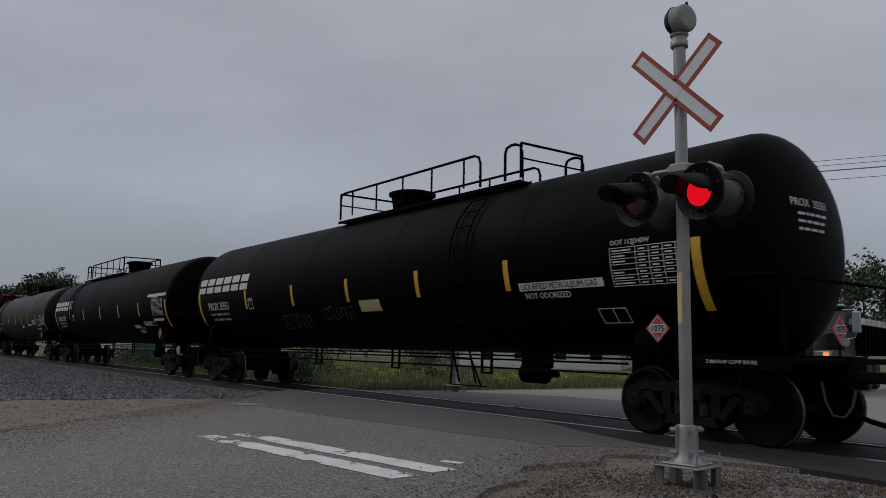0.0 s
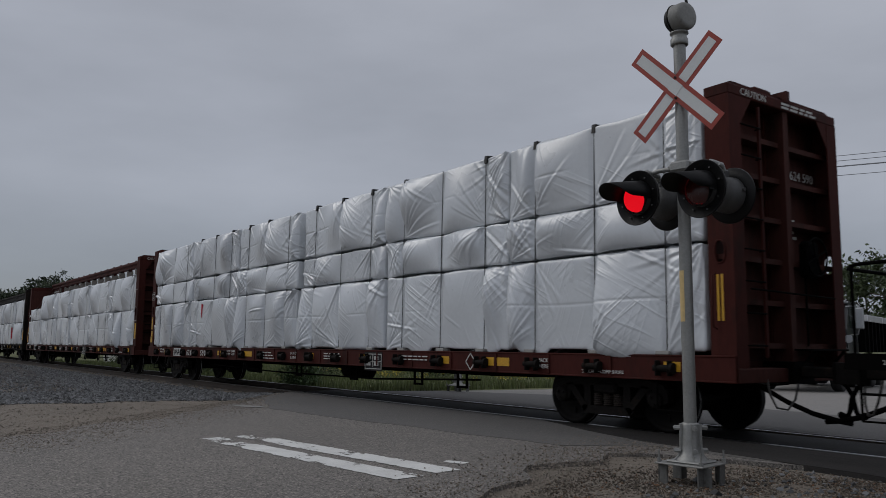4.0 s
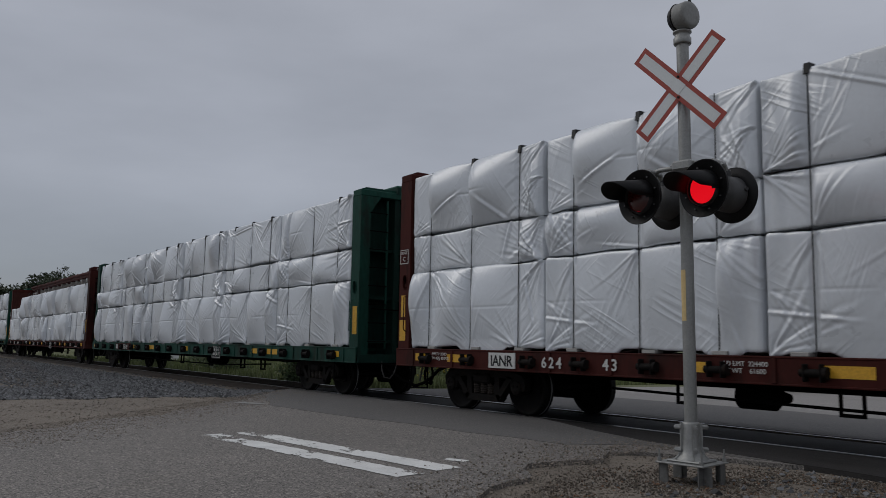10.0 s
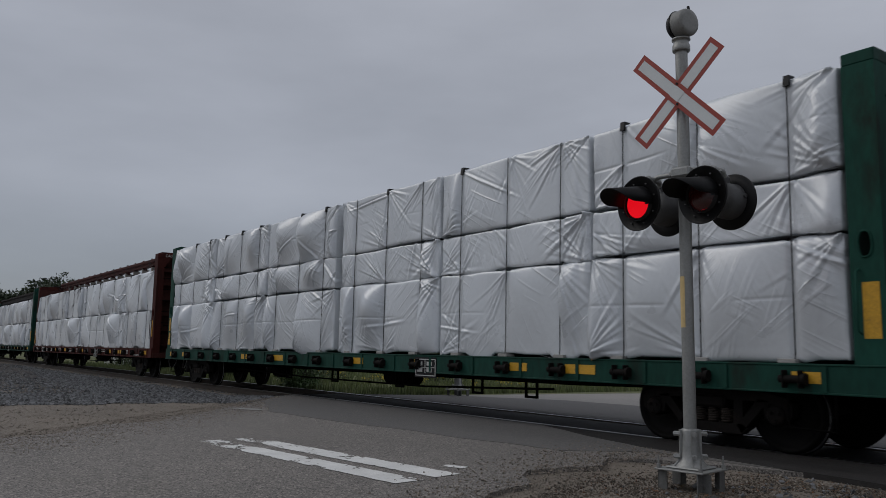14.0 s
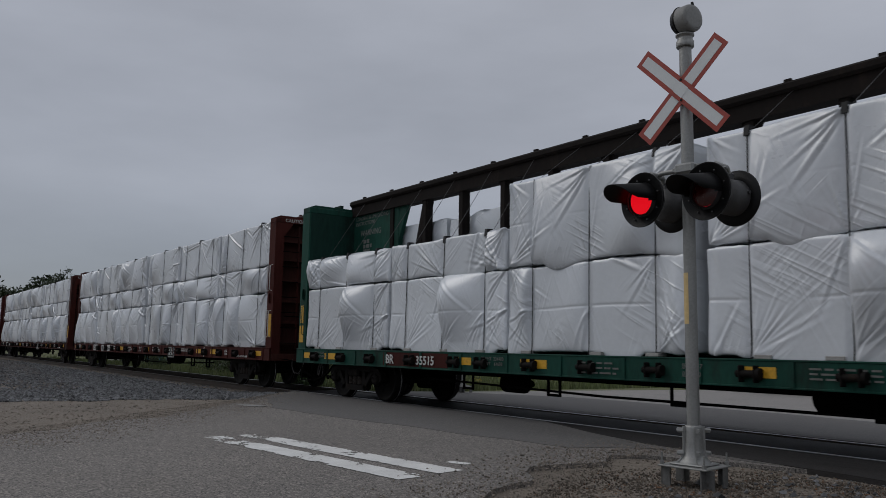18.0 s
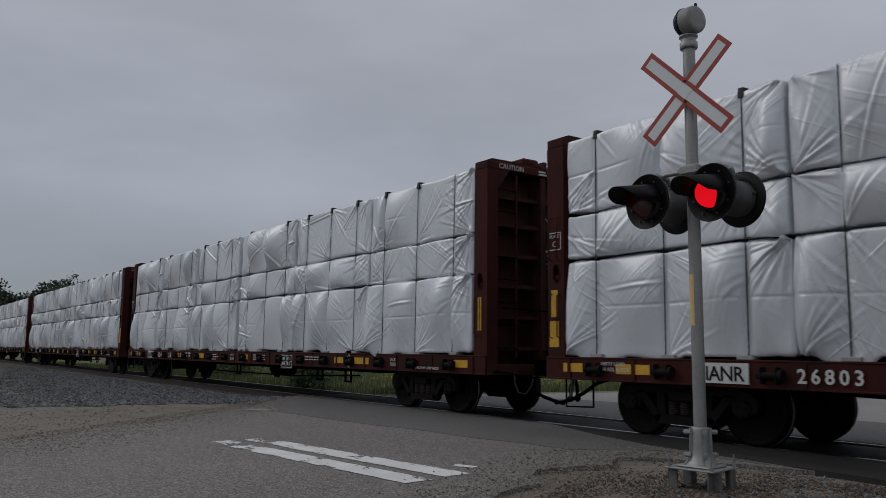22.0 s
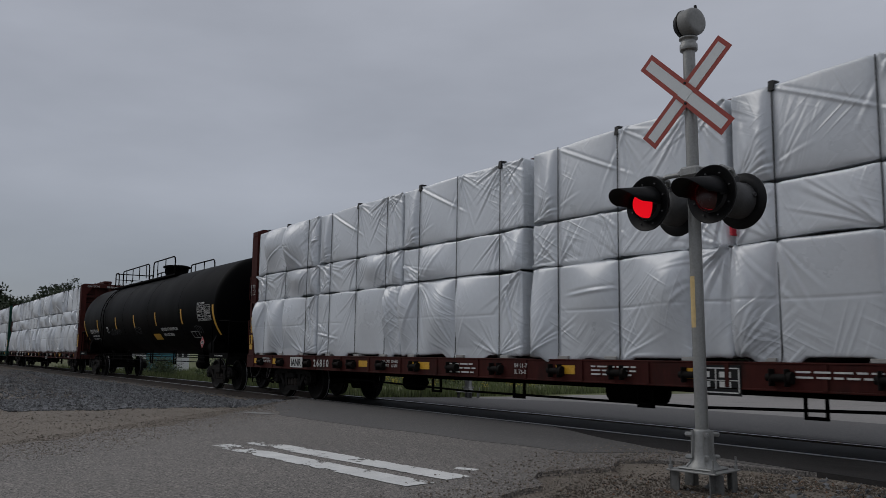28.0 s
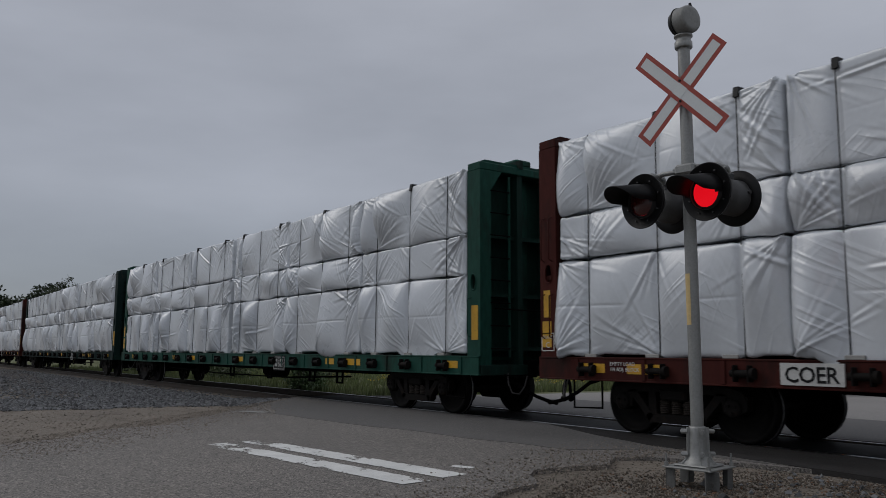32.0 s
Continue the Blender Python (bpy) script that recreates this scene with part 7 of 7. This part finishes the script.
def dump_truck():
    """Conventional truck, facing -y; origin on the road under its front axle."""
    t = thing("dump_truck", "dark dump truck with chrome bumper waiting at the crossing", "truck", "vehicles waiting at the crossing", at=pose(-13.19, 13.46, -0.057, 0, 0, 15))
    hood = M().prism([(-1.25, 0.85), (-1.28, 1.45), (-1.15, 1.62), (0.9, 1.85), (0.9, 0.85)], "x", -0.72, 0.72)
    for s in (-1, 1):
        hood.prism([(-1.2, 0.75), (-1.2, 1.15), (-0.85, 1.3), (0.35, 1.32), (0.8, 1.15), (0.8, 0.8), (0.55, 0.8), (0.45, 1.05), (-0.45, 1.1), (-0.62, 0.75)], "x", *sorted((s * 0.68, s * 1.18)))
    part("hood", hood, TRUCK_PAINT, t)
    g = M().box(-0.5, 0.5, -1.31, -1.26, 0.82, 1.5, c=0.02)
    grille = part("grille", g, FRAME_BLACK, t)
    for i in range(7):
        part("grille_slat", M().box(-0.44, 0.44, -1.33, -1.315, 0.88 + i * 0.085, 0.92 + i * 0.085), LIGHT_BLACK, grille)
    b = M().box(-1.22, 1.22, -1.52, -1.36, 0.60, 0.92, c=0.03)
    bumper = part("bumper", b, CHROME, t, label="wide chrome bumper with two tow openings")
    for x in (-0.45, 0.35):
        part("tow_opening", M().box(x, x + 0.22, -1.53, -1.515, 0.71, 0.83, c=0.005), LIGHT_BLACK, bumper)
    part("number_plate", M().box(-0.17, 0.28, -1.53, -1.518, 0.69, 0.85), WHITE_PAINT, bumper, label="white number plate with dark bars")
    for x0, x1 in ((-0.12, 0.04), (0.08, 0.22)):
        part("plate_bar", M().box(x0, x1, -1.534, -1.531, 0.73, 0.80), LIGHT_BLACK, bumper)
    for s in (-1, 1):
        hl = part("headlight", M().box(*sorted((s * 0.66, s * 1.16)), -1.235, -1.2, 1.08, 1.28, c=0.02), CHROME, t)
        part("headlight_bulb", M().box(*sorted((s * 0.80, s * 0.92)), -1.245, -1.236, 1.12, 1.24), CHROME, hl)
        part("turn_signal", M().box(*sorted((s * 0.98, s * 1.14)), -1.245, -1.236, 1.11, 1.25), AMBER, hl)
        mir = M().tube([(s * 1.1, 0.85, 2.55), (s * 1.5, 0.75, 2.55), (s * 1.52, 0.74, 2.1), (s * 1.45, 0.75, 1.7), (s * 1.1, 0.9, 1.65)], 0.018, 6)
        mirror = part("mirror", mir.box(*sorted((s * 1.38, s * 1.62)), 0.70, 0.80, 1.85, 2.5, c=0.03), CHROME, t)
        part("mirror_lamp", M().cyl((s * 1.25, 0.4, 1.55), (s * 1.25, 0.3, 1.55), 0.12, 14), CHROME, mirror)
        road_wheel(t, s * 1.0, 0.0, 0.52, 0.30, CHROME)
        for y in (4.3, 5.65):
            road_wheel(t, s * 0.9, y, 0.52, 0.5, CHROME)
        part("fuel_tank", M().lathe([(0, 0.0), (0, 0.28), (0.02, 0.31), (1.2, 0.31), (1.22, 0.28), (1.22, 0.0)], 20, "y"), CHROME, t, pose(s * 1.0, 1.35, 0.72))
    cab = M().prism([(0.85, 0.9), (0.85, 1.85), (1.15, 2.65), (1.3, 2.72), (2.3, 2.72), (2.35, 0.9)], "x", -1.12, 1.12)
    part("cab", cab, TRUCK_PAINT, t)
    part("windscreen", M().add([(-1.0, 0.865, 1.93), (1.0, 0.865, 1.93), (0.96, 1.115, 2.58), (-0.96, 1.115, 2.58)], [(0, 1, 2, 3)]), WINDSCREEN, t)
    part("side_window", M().box(1.122, 1.13, 1.2, 2.0, 1.9, 2.5), WINDSCREEN, t)
    part("roof_visor", M().box(-1.1, 1.1, 0.95, 1.3, 2.66, 2.74, c=0.02), CHROME, t)
    for x in (-0.8, -0.25, 0.0, 0.25, 0.8):
        part("marker_light", M().lathe([(2.74, 0.07), (2.79, 0.06), (2.82, 0.0)], 12, at=(x, 1.2, 0)), AMBER, t)
    part("chassis", M().box(-0.45, 0.45, -1.3, 6.6, 0.55, 0.85), FRAME_BLACK, t)
    body = M().box(-1.25, 1.25, 2.7, 7.0, 1.15, 2.32)
    for y in np.arange(2.9, 7, 0.6):
        body.box(1.25, 1.32, y, y + 0.09, 1.15, 2.15)
    part("dump_body", body, FRAME_BLACK, t)
    part("body_rim", M().box(1.2, 1.36, 2.7, 7.0, 2.15, 2.36, c=0.02), CAR_WHITE, t, label="white painted top rail of the dump body")


def suv():
    t = thing("suv", "white sport utility car with lit headlights waiting at the crossing", "car", "vehicles waiting at the crossing", at=pose(-16.78, 17.35, -0.08, 0, 0, 22))
    m = M().prism([(-0.2, 0.45), (-0.25, 0.78), (-0.1, 0.98), (1.0, 1.08), (4.4, 1.1), (4.5, 0.5), (4.0, 0.35), (0.2, 0.35)], "x", -0.92, 0.92)
    part("body", m, CAR_WHITE, t)
    part("cabin", M().prism([(1.0, 1.07), (1.75, 1.62), (3.9, 1.66), (4.4, 1.08)], "x", -0.80, 0.80), CAR_WHITE, t)
    part("windscreen", M().add([(-0.74, 1.06, 1.125), (0.74, 1.06, 1.125), (0.70, 1.72, 1.61), (-0.70, 1.72, 1.61)], [(0, 1, 2, 3)]), WINDSCREEN, t)
    gr = part("grille", M().box(-0.5, 0.5, -0.27, -0.2, 0.62, 0.86, c=0.01), LIGHT_BLACK, t)
    for z in (0.68, 0.76, 0.84):
        part("grille_bar", M().box(-0.48, 0.48, -0.285, -0.272, z - 0.012, z + 0.012), CHROME, gr)
    part("lower_bumper", M().box(-0.8, 0.8, -0.28, -0.1, 0.32, 0.55, c=0.03), LIGHT_BLACK, t)
    part("number_plate", M().box(-0.15, 0.15, -0.30, -0.285, 0.50, 0.60), WHITE_PAINT, t)
    for s in (-1, 1):
        h = part("headlight", M().box(*sorted((s * 0.52, s * 0.90)), -0.24, -0.1, 0.74, 0.90, c=0.02), CHROME, t)
        part("headlight_bulb", M().box(*sorted((s * 0.64, s * 0.86)), -0.26, -0.241, 0.77, 0.88), HEADLIGHT, h)
        for y in (0.65, 3.45):
            road_wheel(t, s * 0.82, y, 0.36, 0.22, CHROME)


dump_truck()
suv()


def wires():
    """A pole line beyond the far road."""
    line = thing("utility_line", "overhead wires strung between two weathered wooden poles", "power line")
    ends = ((-22.5, 22.0), (40, 49.0))
    for x, y in ends:
        part("utility_pole", M().cyl((x, y, -0.5), (x, y, 10.4), 0.16, 12, 0.11).bar((x - 0.5, y + 1.1, 9.7), (x + 0.5, y - 1.1, 9.7), 0.1, 0.12), WOOD, line)
    for z, o in ((9.75, 0.9), (9.45, 0.0), (9.2, -0.2), (9.12, -0.9), (8.8, 0.0)):
        pts = []
        for k in range(17):
            u = k / 16
            pts.append((ends[0][0] + (ends[1][0] - ends[0][0]) * u, ends[0][1] + (ends[1][1] - ends[0][1]) * u + o * 0.4, z - 0.6 * u * (1 - u)))
        part("wire", M().tube(pts, 0.012, 5), STEEL_WIRE, line)


wires()


def motions():
    """The train rolls along the track, its wheels turn with it, and the lights flash by turns."""
    times = [0, 0.5] + list(range(1, 33))
    for car, s in CARS:
        walk(car, [(t, pose(s + train_run(t), 0, 0)) for t in times])
    fine = [i / 30 for i in range(961)]
    run = [train_run(t) for t in fine]
    for w, e, s in WHEELS:
        rows = []
        for t, d in zip(fine, run):
            x = s + d
            if -24 < x < 1.5:
                rows.append((t, pose(e, 0, WHEEL_R) @ Matrix.Rotation(d / WHEEL_R, 4, "Y")))
        if not rows:
            continue
        if rows[0][0] > 0:
            rows.insert(0, (0, rows[0][1]))
        if rows[-1][0] < SECONDS:
            rows.append((SECONDS, rows[-1][1]))
        walk(w, rows)
    changes = [i / 120 for i in range(1, 3841) if right_lit(i / 120) != right_lit((i - 1) / 120)]
    for disc, side in LAMPS:
        rest = lambda a: pose(0, -0.098, 0, 0, 0, a)
        a = 0 if right_lit(0) == (side > 0) else 180
        rows = [(0, rest(a))]
        for t in changes:
            if t < 0.11 or t > 31.99:
                continue
            rows += [(t - 0.051, rest(a)), (t - 0.034, rest(a + 60)), (t - 0.017, rest(a + 120)), (t, rest(a + 180))]
            a += 180
        rows.append((SECONDS, rest(a)))
        walk(disc, rows)


motions()
